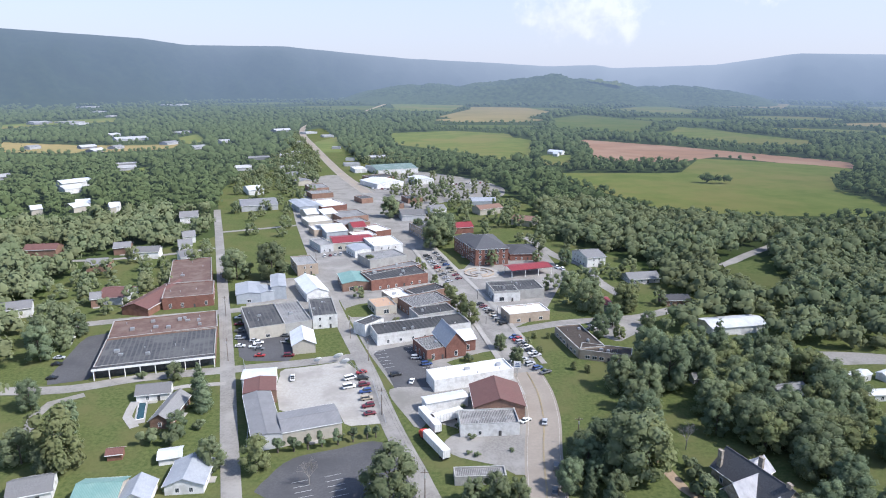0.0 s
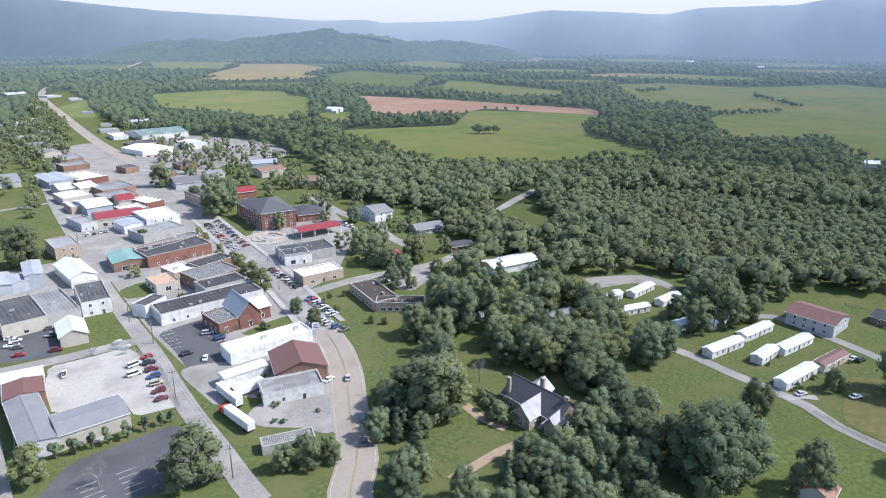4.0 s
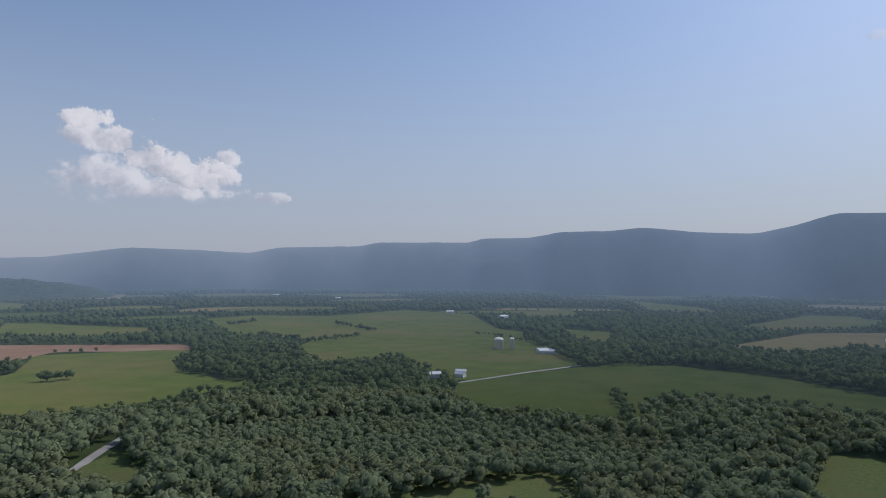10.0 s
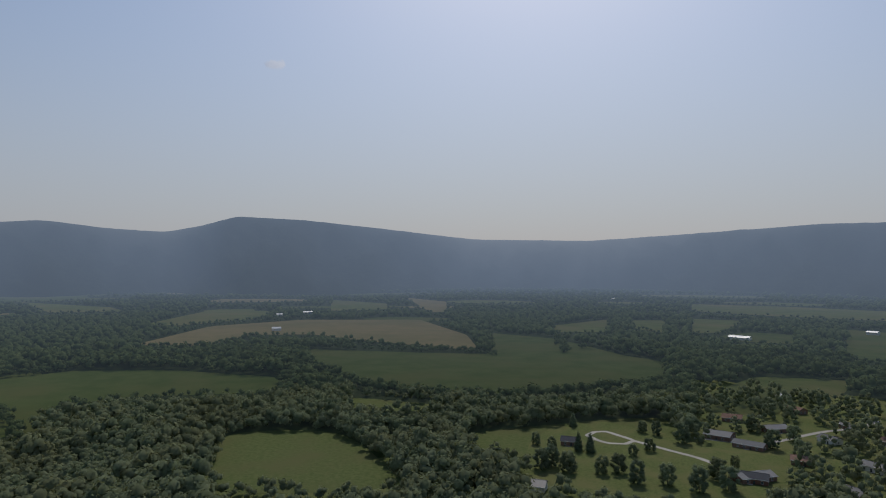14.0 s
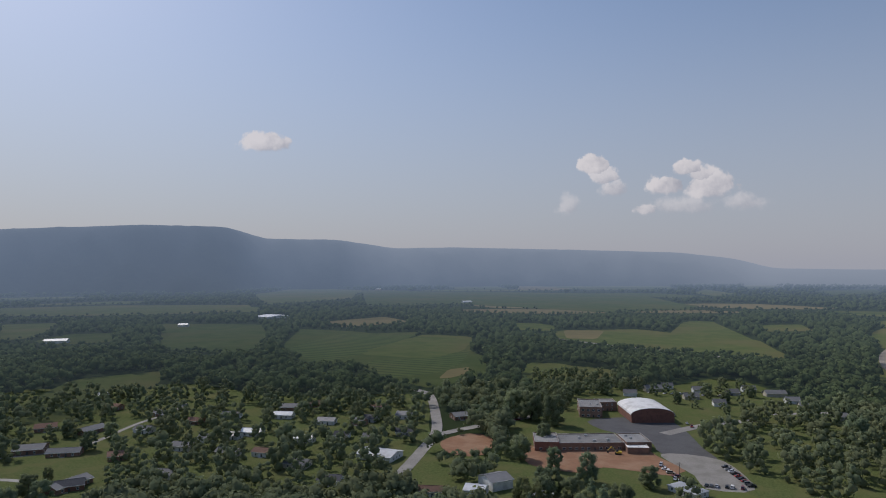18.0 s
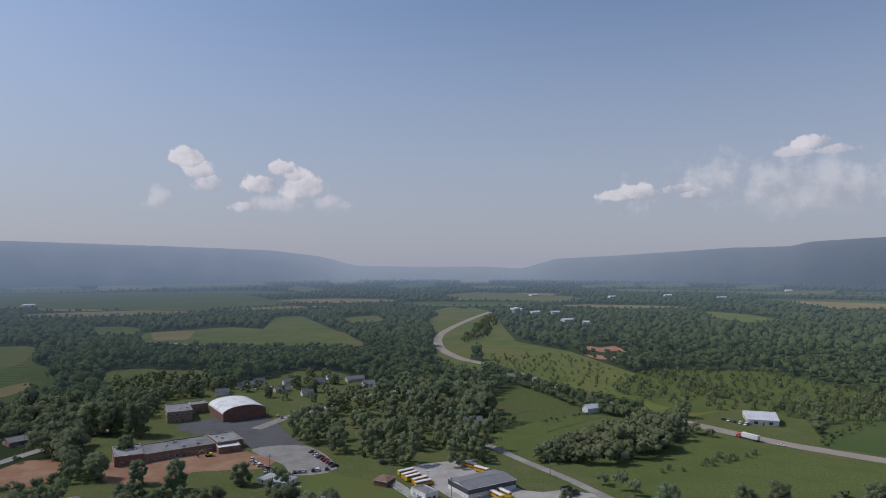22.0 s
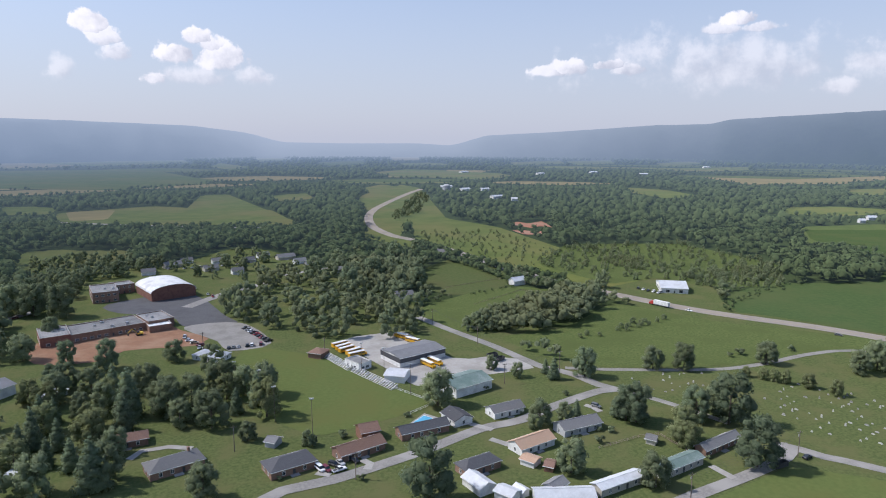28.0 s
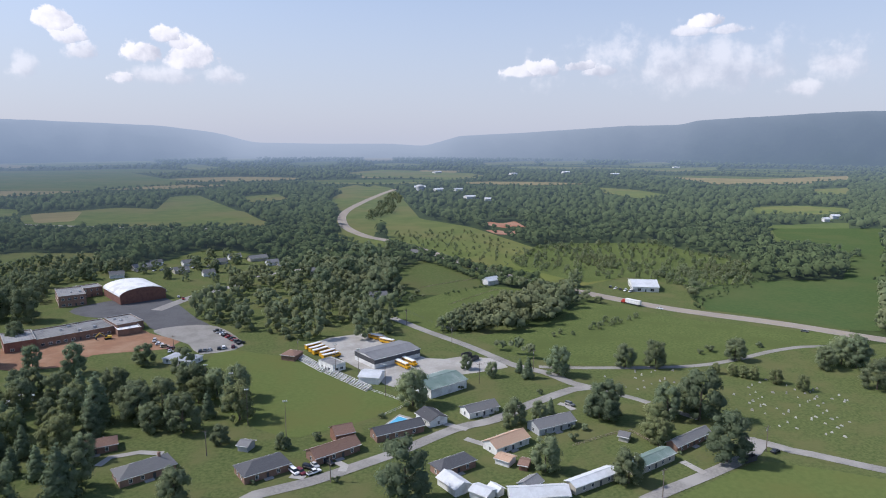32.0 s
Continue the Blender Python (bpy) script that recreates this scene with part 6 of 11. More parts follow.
sheet("field", "far pasture", [(1114.6, -3688.6), (851.2, -4316.9), (465.3, -4206.5), (324.5, -3473.4), (680.8, -3172.1)], label="gently rolling green pasture with hedgerows", category="field", curved=False)
sheet("field", "far pasture", [(1556.1, -3435.3), (1379.6, -3700.3), (1102.9, -3185.1), (1328.0, -3052.3)], label="gently rolling green pasture with hedgerows", category="field", curved=False)
sheet("field", "far hay", [(2403.1, -3685.8), (2281.5, -3762.3), (2268.8, -3770.0), (2379.2, -3701.3)], label="pale mown hay field", category="field", curved=False)
sheet("field", "far pasture", [(1785.8, -4021.3), (1601.0, -4098.4), (1537.2, -4122.7), (1755.7, -4034.5)], label="gently rolling green pasture with hedgerows", category="field", curved=False)
sheet("field", "far pasture", [(-1111.7, 1684.3), (-1076.6, 1767.8), (-1035.5, 1884.4), (-967.2, 1989.6), (-883.8, 1815.5), (-999.2, 1685.9), (-1029.3, 1557.1)], label="gently rolling green pasture with hedgerows", category="field", curved=False)
sheet("field", "far hay", [(-637.6, 1185.5), (-547.5, 1186.5), (-472.6, 1228.3), (-464.7, 1130.5), (-553.7, 1077.9), (-588.3, 1077.5)], label="bare tan field edge", category="field", curved=False)
sheet("field", "far pasture", [(-419.5, 876.8), (-395.4, 899.6), (-375.3, 860.8), (-406.0, 839.8)], label="gently rolling green pasture with hedgerows", category="field", curved=False)
sheet("field", "far pasture", [(-533.7, 1331.0), (-522.0, 1424.1), (-451.5, 1272.5), (-464.8, 1207.5)], label="gently rolling green pasture with hedgerows", category="field", curved=False)
sheet("field", "far pasture", [(505.7, -323.1), (578.0, -374.0), (652.2, -476.0), (606.5, -562.1), (527.5, -468.3), (557.9, -448.5), (479.6, -370.1), (486.0, -331.9)], label="gently rolling green pasture with hedgerows", category="field", curved=False)
sheet("field", "far pasture", [(1406.9, -861.1), (1324.9, -939.5), (1096.3, -727.1), (1097.5, -672.1)], label="gently rolling green pasture with hedgerows", category="field", curved=False)
sheet("field", "far pasture", [(1960.0, -1199.0), (1770.7, -1420.9), (1399.6, -1602.7), (1255.9, -1461.3), (1313.1, -1270.6), (1405.8, -1128.3), (1647.3, -1008.0)], label="gently rolling green pasture with hedgerows", category="field", curved=False)
sheet("field", "far crop", [(1046.5, -694.1), (1095.0, -787.4), (1037.7, -833.2), (914.2, -734.2), (970.7, -661.5)], label="deep green crop field", category="field", curved=False)
sheet("field", "far pasture", [(1871.3, -2176.9), (2210.7, -2933.0), (1716.2, -2769.9), (1292.9, -2010.6), (1370.4, -1646.4)], label="gently rolling green pasture with hedgerows", category="field", curved=False)
sheet("field", "far hay", [(829.4, -1179.2), (776.5, -1353.1), (650.8, -1254.6), (713.0, -1088.8)], label="pale mown hay field", category="field", curved=False)

sheet("field", "meadow", [(185.9, 416.5), (229.6, 443.9), (214.9, 412.0), (202.7, 367.8), (183.4, 375.0), (176.7, 400.8)], label="small green clearing beside the road", category="field", curved=False)
sheet("lawn", "lawn", [(150.7, 240.7), (173.9, 264.7), (208.1, 251.0), (208.0, 239.3), (182.1, 220.9), (159.4, 221.6), (150.4, 230.6)], label="green grass between the mobile homes", category="lawn", curved=False)
sheet("gravel_lot", "gravel", [(153.9, 275.4), (168.0, 263.3), (179.4, 262.7), (191.6, 262.6), (201.7, 254.5), (205.0, 245.4), (208.2, 255.7), (202.7, 270.4), (186.0, 275.3), (169.3, 276.5)], label="pale gravel yard behind the mobile homes", category="lot", curved=True)
sheet("field", "far rows", [(601.4, -755.2), (655.1, -968.2), (530.3, -1076.9), (478.4, -777.0), (476.8, -681.8)], label="deep green crop field in rows", category="field", curved=False)
sheet("field", "far rows", [(436.4, -716.9), (372.0, -772.8), (359.7, -879.7), (320.5, -743.2), (312.9, -676.9), (356.5, -605.0)], label="deep green crop field in rows", category="field", curved=False)
sheet("field", "far pasture", [(490.9, -794.9), (513.1, -1034.9), (423.5, -1032.6), (384.7, -937.7), (378.0, -785.4)], label="bright light green mown strip", category="field", curved=False)
sheet("field", "far hay", [(299.6, -637.0), (314.8, -695.2), (301.0, -725.4), (284.3, -682.3), (288.5, -648.1)], label="pale tan earth bank among trees", category="field", curved=False)
sheet("field", "rough grass", [(-253.3, -585.5), (-338.8, -693.2), (-468.2, -663.9), (-482.5, -517.0), (-409.7, -440.2), (-352.5, -457.4), (-331.2, -500.1), (-278.4, -486.7)], label="scrubby green pasture dotted with young trees", category="field", curved=False)
sheet("field", "crop green", [(-320.0, -388.3), (-349.6, -432.2), (-420.7, -455.7), (-495.2, -426.1), (-607.5, -515.8), (-634.4, -571.7), (-643.0, -650.4), (-706.1, -725.6), (-859.9, -680.8), (-391.7, -302.2), (-367.0, -316.4), (-351.5, -342.2)], label="deep green soybean field beside the highway", category="field", curved=False)
sheet("lawn", "lawn", [(354.6, -116.7), (435.9, -143.2), (481.7, -181.1), (488.5, -215.5), (417.8, -264.7), (435.7, -361.0), (403.0, -369.8), (353.0, -282.6), (286.9, -210.5), (321.6, -154.9)], label="open mown lawns of the outer neighbourhood", category="lawn", curved=False)

# ---- roads ----
ribbon("road", "highway", [(23.7, 144.3), (25.3, 152.5), (30.0, 164.9), (31.7, 178.6), (33.3, 194.4), (36.6, 216.8), (37.1, 238.2), (35.1, 254.7)], 12.5, ROAD_Z, "wide pale highway through the town", "road")
ribbon("road_marking", "yellow paint", [(23.7, 144.3), (25.3, 152.5), (30.0, 164.9), (31.7, 178.6), (33.3, 194.4), (36.6, 216.8), (37.1, 238.2), (35.1, 254.7)], 0.15, ROAD_Z + 0.008, "yellow painted line along the highway", "marking", off=-0.15, keep=False)
ribbon("road_marking", "yellow paint", [(23.7, 144.3), (25.3, 152.5), (30.0, 164.9), (31.7, 178.6), (33.3, 194.4), (36.6, 216.8), (37.1, 238.2), (35.1, 254.7)], 0.15, ROAD_Z + 0.008, "yellow painted line along the highway", "marking", off=0.15, keep=False)
ribbon("road_marking", "worn paint", [(23.7, 144.3), (25.3, 152.5), (30.0, 164.9), (31.7, 178.6), (33.3, 194.4), (36.6, 216.8), (37.1, 238.2), (35.1, 254.7)], 0.15, ROAD_Z + 0.008, "worn white painted line along the highway", "marking", off=-5.35, keep=False)
ribbon("road_marking", "worn paint", [(23.7, 144.3), (25.3, 152.5), (30.0, 164.9), (31.7, 178.6), (33.3, 194.4), (36.6, 216.8), (37.1, 238.2), (35.1, 254.7)], 0.15, ROAD_Z + 0.008, "worn white painted line along the highway", "marking", off=5.35, keep=False)
ribbon("road", "old asphalt", [(35.1, 254.7), (31.4, 281.5), (20.6, 332.3), (2.3, 401.5), (-16.5, 483.0), (-43.0, 589.3), (-80.3, 694.2)], 12.5, ROAD_Z, "wide grey main street of the town", "road")
ribbon("road", "highway", [(-80.3, 694.2), (-134.3, 852.1), (-213.8, 1123.9), (-306.0, 1455.7), (-341.1, 1695.5), (-320.8, 1871.5), (-287.2, 2087.7), (-249.4, 3179.5), (-162.9, 5025.9)], 12.5, ROAD_Z, "wide pale highway through the town", "road")
ribbon("road_marking", "yellow paint", [(-80.3, 694.2), (-134.3, 852.1), (-213.8, 1123.9), (-306.0, 1455.7), (-341.1, 1695.5), (-320.8, 1871.5), (-287.2, 2087.7), (-249.4, 3179.5), (-162.9, 5025.9)], 0.15, ROAD_Z + 0.008, "yellow painted line along the highway", "marking", off=-0.15, keep=False)
ribbon("road_marking", "yellow paint", [(-80.3, 694.2), (-134.3, 852.1), (-213.8, 1123.9), (-306.0, 1455.7), (-341.1, 1695.5), (-320.8, 1871.5), (-287.2, 2087.7), (-249.4, 3179.5), (-162.9, 5025.9)], 0.15, ROAD_Z + 0.008, "yellow painted line along the highway", "marking", off=0.15, keep=False)
ribbon("road_marking", "worn paint", [(-80.3, 694.2), (-134.3, 852.1), (-213.8, 1123.9), (-306.0, 1455.7), (-341.1, 1695.5), (-320.8, 1871.5), (-287.2, 2087.7), (-249.4, 3179.5), (-162.9, 5025.9)], 0.15, ROAD_Z + 0.008, "worn white painted line along the highway", "marking", off=-5.35, keep=False)
ribbon("road_marking", "worn paint", [(-80.3, 694.2), (-134.3, 852.1), (-213.8, 1123.9), (-306.0, 1455.7), (-341.1, 1695.5), (-320.8, 1871.5), (-287.2, 2087.7), (-249.4, 3179.5), (-162.9, 5025.9)], 0.15, ROAD_Z + 0.008, "worn white painted line along the highway", "marking", off=5.35, keep=False)
ribbon("road", "old asphalt", [(1.3, 155.1), (-2.5, 164.9), (-8.0, 181.6), (-18.4, 211.9), (-32.5, 259.0), (-53.6, 321.8), (-81.6, 414.0), (-117.4, 535.0), (-150.8, 660.3)], 7, ROAD_Z, "straight grey town street", "road")
ribbon("road", "old asphalt", [(-60.5, 164.8), (-67.0, 184.5), (-75.1, 208.7), (-89.9, 254.4), (-112.5, 321.6), (-140.8, 403.5), (-172.2, 495.0), (-209.2, 601.6)], 6, ROAD_Z, "narrow grey town street", "road")
ribbon("road", "old asphalt", [(-173.7, 236.9), (-148.2, 238.8), (-123.6, 249.0), (-91.3, 256.6), (-64.1, 262.9), (-38.3, 270.6)], 7, ROAD_Z, "grey cross street", "road")
ribbon("road", "old asphalt", [(-183.3, 307.9), (-151.3, 318.2), (-116.8, 327.5), (-81.1, 341.0), (-59.0, 357.5), (-30.8, 366.9), (-8.0, 376.7), (15.8, 380.1)], 7, ROAD_Z, "grey cross street", "road")
ribbon("road", "old asphalt", [(-177.2, 510.2), (-140.1, 526.5), (-106.4, 543.8)], 5, ROAD_Z, "narrow side street", "road")
ribbon("road", "old asphalt", [(33.3, 300.2), (61.5, 312.4), (100.8, 320.6), (122.3, 332.6)], 7, ROAD_Z, "grey side street", "road")
ribbon("road", "old asphalt", [(-296.8, 426.9), (-240.1, 427.1), (-193.1, 441.7), (-164.1, 460.5)], 5, ROAD_Z, "narrow side street", "road")
ribbon("road", "old asphalt", [(63.8, 496.0), (78.2, 438.3), (91.4, 417.3), (94.1, 380.4), (102.7, 349.1)], 7, ROAD_Z, "grey side street", "road")
ribbon("driveway", "gravel", [(-139.0, 234.1), (-148.2, 227.2), (-148.2, 216.5), (-140.7, 197.6), (-146.0, 194.1)], 4, ROAD_Z, "curving pale driveway", "road")
ribbon("road", "old asphalt", [(161.6, 199.8), (167.3, 187.8), (171.0, 173.7), (177.1, 156.1), (179.8, 145.2), (179.3, 132.4), (184.0, 116.2), (187.9, 105.1), (191.2, 86.5)], 5, ROAD_Z, "narrow grey lane past the mobile homes", "road")
ribbon("road", "old asphalt", [(211.9, 211.3), (226.2, 207.8), (229.9, 190.9), (233.3, 175.3), (235.7, 152.4), (236.6, 140.7), (239.3, 128.8), (245.6, 118.2)], 5, ROAD_Z, "narrow grey lane past the mobile homes", "road")
ribbon("road", "old asphalt", [(182.2, 414.4), (208.9, 440.9), (241.5, 469.2), (289.0, 508.4)], 7, ROAD_Z, "grey road through the woods", "road")
ribbon("road", "gravel", [(557.2, 414.2), (591.1, 405.2), (666.2, 388.1), (758.6, 361.9)], 6, ROAD_Z, "pale farm lane", "road")
ribbon("road", "highway", [(-438.9, -228.6), (-389.0, -273.7), (-369.4, -296.5), (-344.2, -334.4), (-310.9, -373.2), (-288.1, -404.9), (-259.6, -460.6), (-232.8, -520.9), (-185.2, -734.6), (-154.6, -818.1), (-148.4, -936.8), (-184.1, -1117.5), (-296.0, -1398.1), (-373.3, -1564.2)], 13, ROAD_Z, "wide pale highway through the fields", "road")
ribbon("road_marking", "yellow paint", [(-438.9, -228.6), (-389.0, -273.7), (-369.4, -296.5), (-344.2, -334.4), (-310.9, -373.2), (-288.1, -404.9), (-259.6, -460.6), (-232.8, -520.9), (-185.2, -734.6), (-154.6, -818.1), (-148.4, -936.8), (-184.1, -1117.5), (-296.0, -1398.1), (-373.3, -1564.2)], 0.15, ROAD_Z + 0.008, "yellow painted line along the highway", "marking", off=-0.15, keep=False)
ribbon("road_marking", "yellow paint", [(-438.9, -228.6), (-389.0, -273.7), (-369.4, -296.5), (-344.2, -334.4), (-310.9, -373.2), (-288.1, -404.9), (-259.6, -460.6), (-232.8, -520.9), (-185.2, -734.6), (-154.6, -818.1), (-148.4, -936.8), (-184.1, -1117.5), (-296.0, -1398.1), (-373.3, -1564.2)], 0.15, ROAD_Z + 0.008, "yellow painted line along the highway", "marking", off=0.15, keep=False)
ribbon("road_marking", "worn paint", [(-438.9, -228.6), (-389.0, -273.7), (-369.4, -296.5), (-344.2, -334.4), (-310.9, -373.2), (-288.1, -404.9), (-259.6, -460.6), (-232.8, -520.9), (-185.2, -734.6), (-154.6, -818.1), (-148.4, -936.8), (-184.1, -1117.5), (-296.0, -1398.1), (-373.3, -1564.2)], 0.15, ROAD_Z + 0.008, "worn white painted line along the highway", "marking", off=-5.60, keep=False)
ribbon("road_marking", "worn paint", [(-438.9, -228.6), (-389.0, -273.7), (-369.4, -296.5), (-344.2, -334.4), (-310.9, -373.2), (-288.1, -404.9), (-259.6, -460.6), (-232.8, -520.9), (-185.2, -734.6), (-154.6, -818.1), (-148.4, -936.8), (-184.1, -1117.5), (-296.0, -1398.1), (-373.3, -1564.2)], 0.15, ROAD_Z + 0.008, "worn white painted line along the highway", "marking", off=5.60, keep=False)
ribbon("road", "old asphalt", [(-99.4, -426.1), (-112.8, -389.1), (-127.0, -354.1), (-136.2, -324.5), (-140.8, -311.9), (-150.8, -298.5), (-157.1, -280.3), (-162.2, -272.8)], 6, ROAD_Z, "grey lane past the cemetery", "road")
ribbon("road", "gravel", [(-151.7, -307.2), (-173.6, -298.6), (-225.7, -284.7), (-258.2, -285.3), (-290.1, -291.5), (-315.4, -293.1), (-331.2, -288.9)], 4, ROAD_Z, "pale gravel cemetery lane", "road")
ribbon("road", "old asphalt", [(4.8, -212.9), (-2.7, -218.3), (-20.4, -221.4), (-40.0, -228.2), (-59.4, -235.8), (-84.3, -247.6), (-103.5, -251.3), (-124.2, -261.6), (-153.1, -272.9), (-162.2, -272.8)], 6, ROAD_Z, "grey residential street", "road")
ribbon("road", "old asphalt", [(-127.4, -175.4), (-138.5, -178.7), (-161.3, -184.4), (-181.2, -190.3), (-195.0, -196.9), (-196.2, -204.1)], 5.5, ROAD_Z, "grey residential lane", "road")
ribbon("road", "old asphalt", [(-195.0, -202.9), (-200.0, -196.5), (-204.0, -189.7), (-209.3, -184.6), (-224.6, -166.9), (-243.0, -149.4)], 5.5, ROAD_Z, "grey residential lane", "road")
ribbon("road", "old asphalt", [(-160.8, -273.1), (-172.1, -259.1), (-179.0, -246.9), (-189.1, -225.4)], 4, ROAD_Z, "narrow cemetery lane", "road")
ribbon("road", "old asphalt", [(-4.7, -566.4), (30.2, -532.7), (55.5, -493.8)], 9, ROAD_Z, "grey school drive", "road")
ribbon("road", "old asphalt", [(-14.8, -592.9), (-46.0, -611.3), (-68.8, -628.4), (-110.6, -701.3)], 6, ROAD_Z, "grey lane", "road")
ribbon("road", "old asphalt", [(180.8, -327.5), (193.0, -383.5), (205.7, -433.3), (234.0, -490.9), (269.1, -552.5), (293.8, -572.0)], 8, ROAD_Z, "grey road past the school", "road")
ribbon("road", "old asphalt", [(201.2, -426.6), (188.6, -453.6), (169.5, -487.4), (151.1, -516.7)], 8, ROAD_Z, "grey road past the school", "road")
ribbon("road", "old asphalt", [(426.4, -262.1), (409.3, -283.5), (403.9, -303.4), (423.0, -360.1), (430.0, -398.9), (446.3, -432.6)], 4, ROAD_Z, "narrow lane among houses", "road")
ribbon("road", "gravel", [(287.1, -1060.5), (203.5, -1013.0), (48.9, -942.6), (-58.8, -909.2)], 8, ROAD_Z, "distant pale highway embankment", "road")
ribbon("pavement", "concrete", [(31.1, 234.4), (25.0, 266.0), (15.5, 313.9), (-1.2, 380.1), (-21.9, 461.0)], 2.6, ROAD_Z + 0.12, "pale concrete pavement along the main street", "pavement")
ribbon("pavement", "concrete", [(43.9, 263.1), (37.8, 291.6), (27.1, 339.5), (7.8, 410.4), (-10.0, 477.8)], 2.6, ROAD_Z + 0.12, "pale concrete pavement along the main street", "pavement")
ribbon("driveway", "pale gravel", [(446.5, -190.6), (454.1, -199.5), (454.2, -207.9), (440.6, -212.7), (426.3, -216.3), (419.8, -206.9), (423.2, -197.1), (434.4, -191.7), (446.5, -190.6)], 4, ROAD_Z, "pale gravel loop drive on the lawn", "driveway")
ribbon("driveway", "pale gravel", [(426.3, -216.3), (401.7, -227.1), (380.6, -236.8), (366.8, -239.5)], 4, ROAD_Z, "pale gravel drive across the lawn", "driveway")
ribbon("driveway", "dirt path", [(53.1, 147.2), (60.5, 150.4), (71.8, 155.3), (80.6, 157.3)], 3.5, ROAD_Z, "brown earth drive to the stone house", "driveway")
ribbon("driveway", "dirt path", [(68.4, 194.2), (69.8, 187.2), (72.5, 174.0), (77.5, 165.2)], 3.5, ROAD_Z, "brown earth drive to the stone house", "driveway")
ribbon("driveway", "concrete", [(-78.1, -258.1), (-82.3, -252.8), (-89.0, -245.3)], 3.2, ROAD_Z, "pale concrete driveway beside a house", "driveway")
ribbon("driveway", "concrete", [(-85.3, -237.5), (-91.3, -229.7), (-94.9, -222.8)], 3.2, ROAD_Z, "pale concrete driveway beside a house", "driveway")
ribbon("driveway", "concrete", [(-157.1, -195.0), (-158.2, -189.4), (-159.4, -184.9)], 3.2, ROAD_Z, "pale concrete driveway beside a house", "driveway")
ribbon("driveway", "concrete", [(52.5, -256.3), (49.2, -262.5), (39.1, -263.7), (30.4, -259.9)], 3.2, ROAD_Z, "pale concrete driveway beside a house", "driveway")
ribbon("driveway", "concrete", [(-138.5, -259.1), (-141.0, -255.7), (-141.5, -250.4)], 3.2, ROAD_Z, "pale concrete driveway beside a house", "driveway")
ribbon("driveway", "concrete", [(-32.3, -233.5), (-34.9, -229.6), (-33.2, -225.6)], 3.2, ROAD_Z, "pale concrete driveway beside a house", "driveway")
ribbon("driveway", "concrete", [(-15.0, -227.9), (-19.8, -224.9)], 3.2, ROAD_Z, "pale concrete driveway beside a house", "driveway")
ribbon("driveway", "concrete", [(-116.8, 228.6), (-114.4, 216.6), (-108.5, 209.4)], 3.2, ROAD_Z, "pale concrete driveway beside a house", "driveway")
ribbon("driveway", "concrete", [(-108.0, 238.9), (-102.2, 241.4), (-87.3, 243.9)], 3.2, ROAD_Z, "pale concrete driveway beside a house", "driveway")
ribbon("driveway", "concrete", [(229.9, 190.9), (217.1, 187.1), (202.9, 181.4)], 3.2, ROAD_Z, "pale concrete driveway beside a house", "driveway")
ribbon("driveway", "concrete", [(187.5, 148.3), (182.0, 151.2), (176.6, 151.6)], 3.2, ROAD_Z, "pale concrete driveway beside a house", "driveway")

# ---- houses and shops ----
building("long low store with dark flat roof and open front", "store", -124.6, 270.5, 17.0, 47.0, 31.5, 5.2, "brick brown", "tar roof", "flat", units=3, win='', arcade=9)
building("low brown-roofed brick store with rooftop units", "store", -132.4, 296.2, 19.1, 47.1, 23.3, 5.6, "brick brown", "brown roof", "flat", units=9, win='')
building("brick warehouse with brown metal roof", "warehouse", -139.6, 346.5, 17.1, 25.7, 25.9, 6.5, "brick red", "brown roof", "flat", win='tall', gap=6)
building("brick warehouse with brown metal roof", "warehouse", -152.2, 384.2, 19.0, 23.2, 52.0, 6.5, "brick red", "brown roof", "flat", win='', units=1)
building("brown-roofed wooden shed beside the street", "shed", -155.2, 342.9, 80.3, 42.5, 15.0, 4, "brown wood", "metal brown", "gable", win='')
building("brown-roofed wooden shed beside the street", "shed", -180.2, 348.4, 0.2, 13.7, 19.8, 4, "grey siding", "metal brown", "gable", win='')
building("grey house beside a small swimming pool", "house", -111.2, 233.3, 13.5, 12.0, 8.3, 3.2, "white siding", "shingle grey", "gable", rise=2.2)
building("grey house with a brick gable", "house", -99.2, 218.4, 90.1, 19.1, 7.1, 3.2, "brick brown", "shingle grey", "gable", rise=2.4)
building("white and grey metal workshop", "workshop", -73.2, 243.0, 9.1, 12.9, 8.6, 5, "white siding", "metal white", "gable", win='', rise=0.7, over=0.25)
building("workshop with a red striped metal roof", "workshop", -70.2, 232.6, 103.5, 12.0, 11.9, 5, "brick brown", "metal brown", "gable", win='', rise=0.9, over=0.25)
building("long grey metal-roofed warehouse wing", "warehouse", -63.7, 210.5, 111.2, 32.5, 9.8, 5, "grey siding", "metal grey", "gable", win='', rise=0.8, over=0.25)
building("long grey metal-roofed warehouse", "warehouse", -46.4, 207.2, 20.7, 20.0, 14.0, 5, "cream siding", "metal grey", "gable", win='', rise=1.0, over=0.25)
building("low shop with dark flat roof", "shop", -88.9, 306.6, 23.2, 16.7, 32.6, 6, "cream siding", "tar roof", "flat", units=1, win='wide', gap=8)
building("low shop with pale and dark flat roof", "shop", -75.6, 312.2, 24.5, 12.8, 32.1, 6, "block wall", "membrane grey", "flat", units=1, win='')
building("two-storey white shop with flat roof", "shop", -61.2, 317.8, 15.4, 12.0, 27.4, 7, "white siding", "tar roof", "flat", units=2, storeys=2, gap=5)
building("pale metal garage with gable roof", "garage", -63.9, 281.9, 105.2, 16.6, 9.9, 4.5, "cream siding", "metal white", "gable", win='')
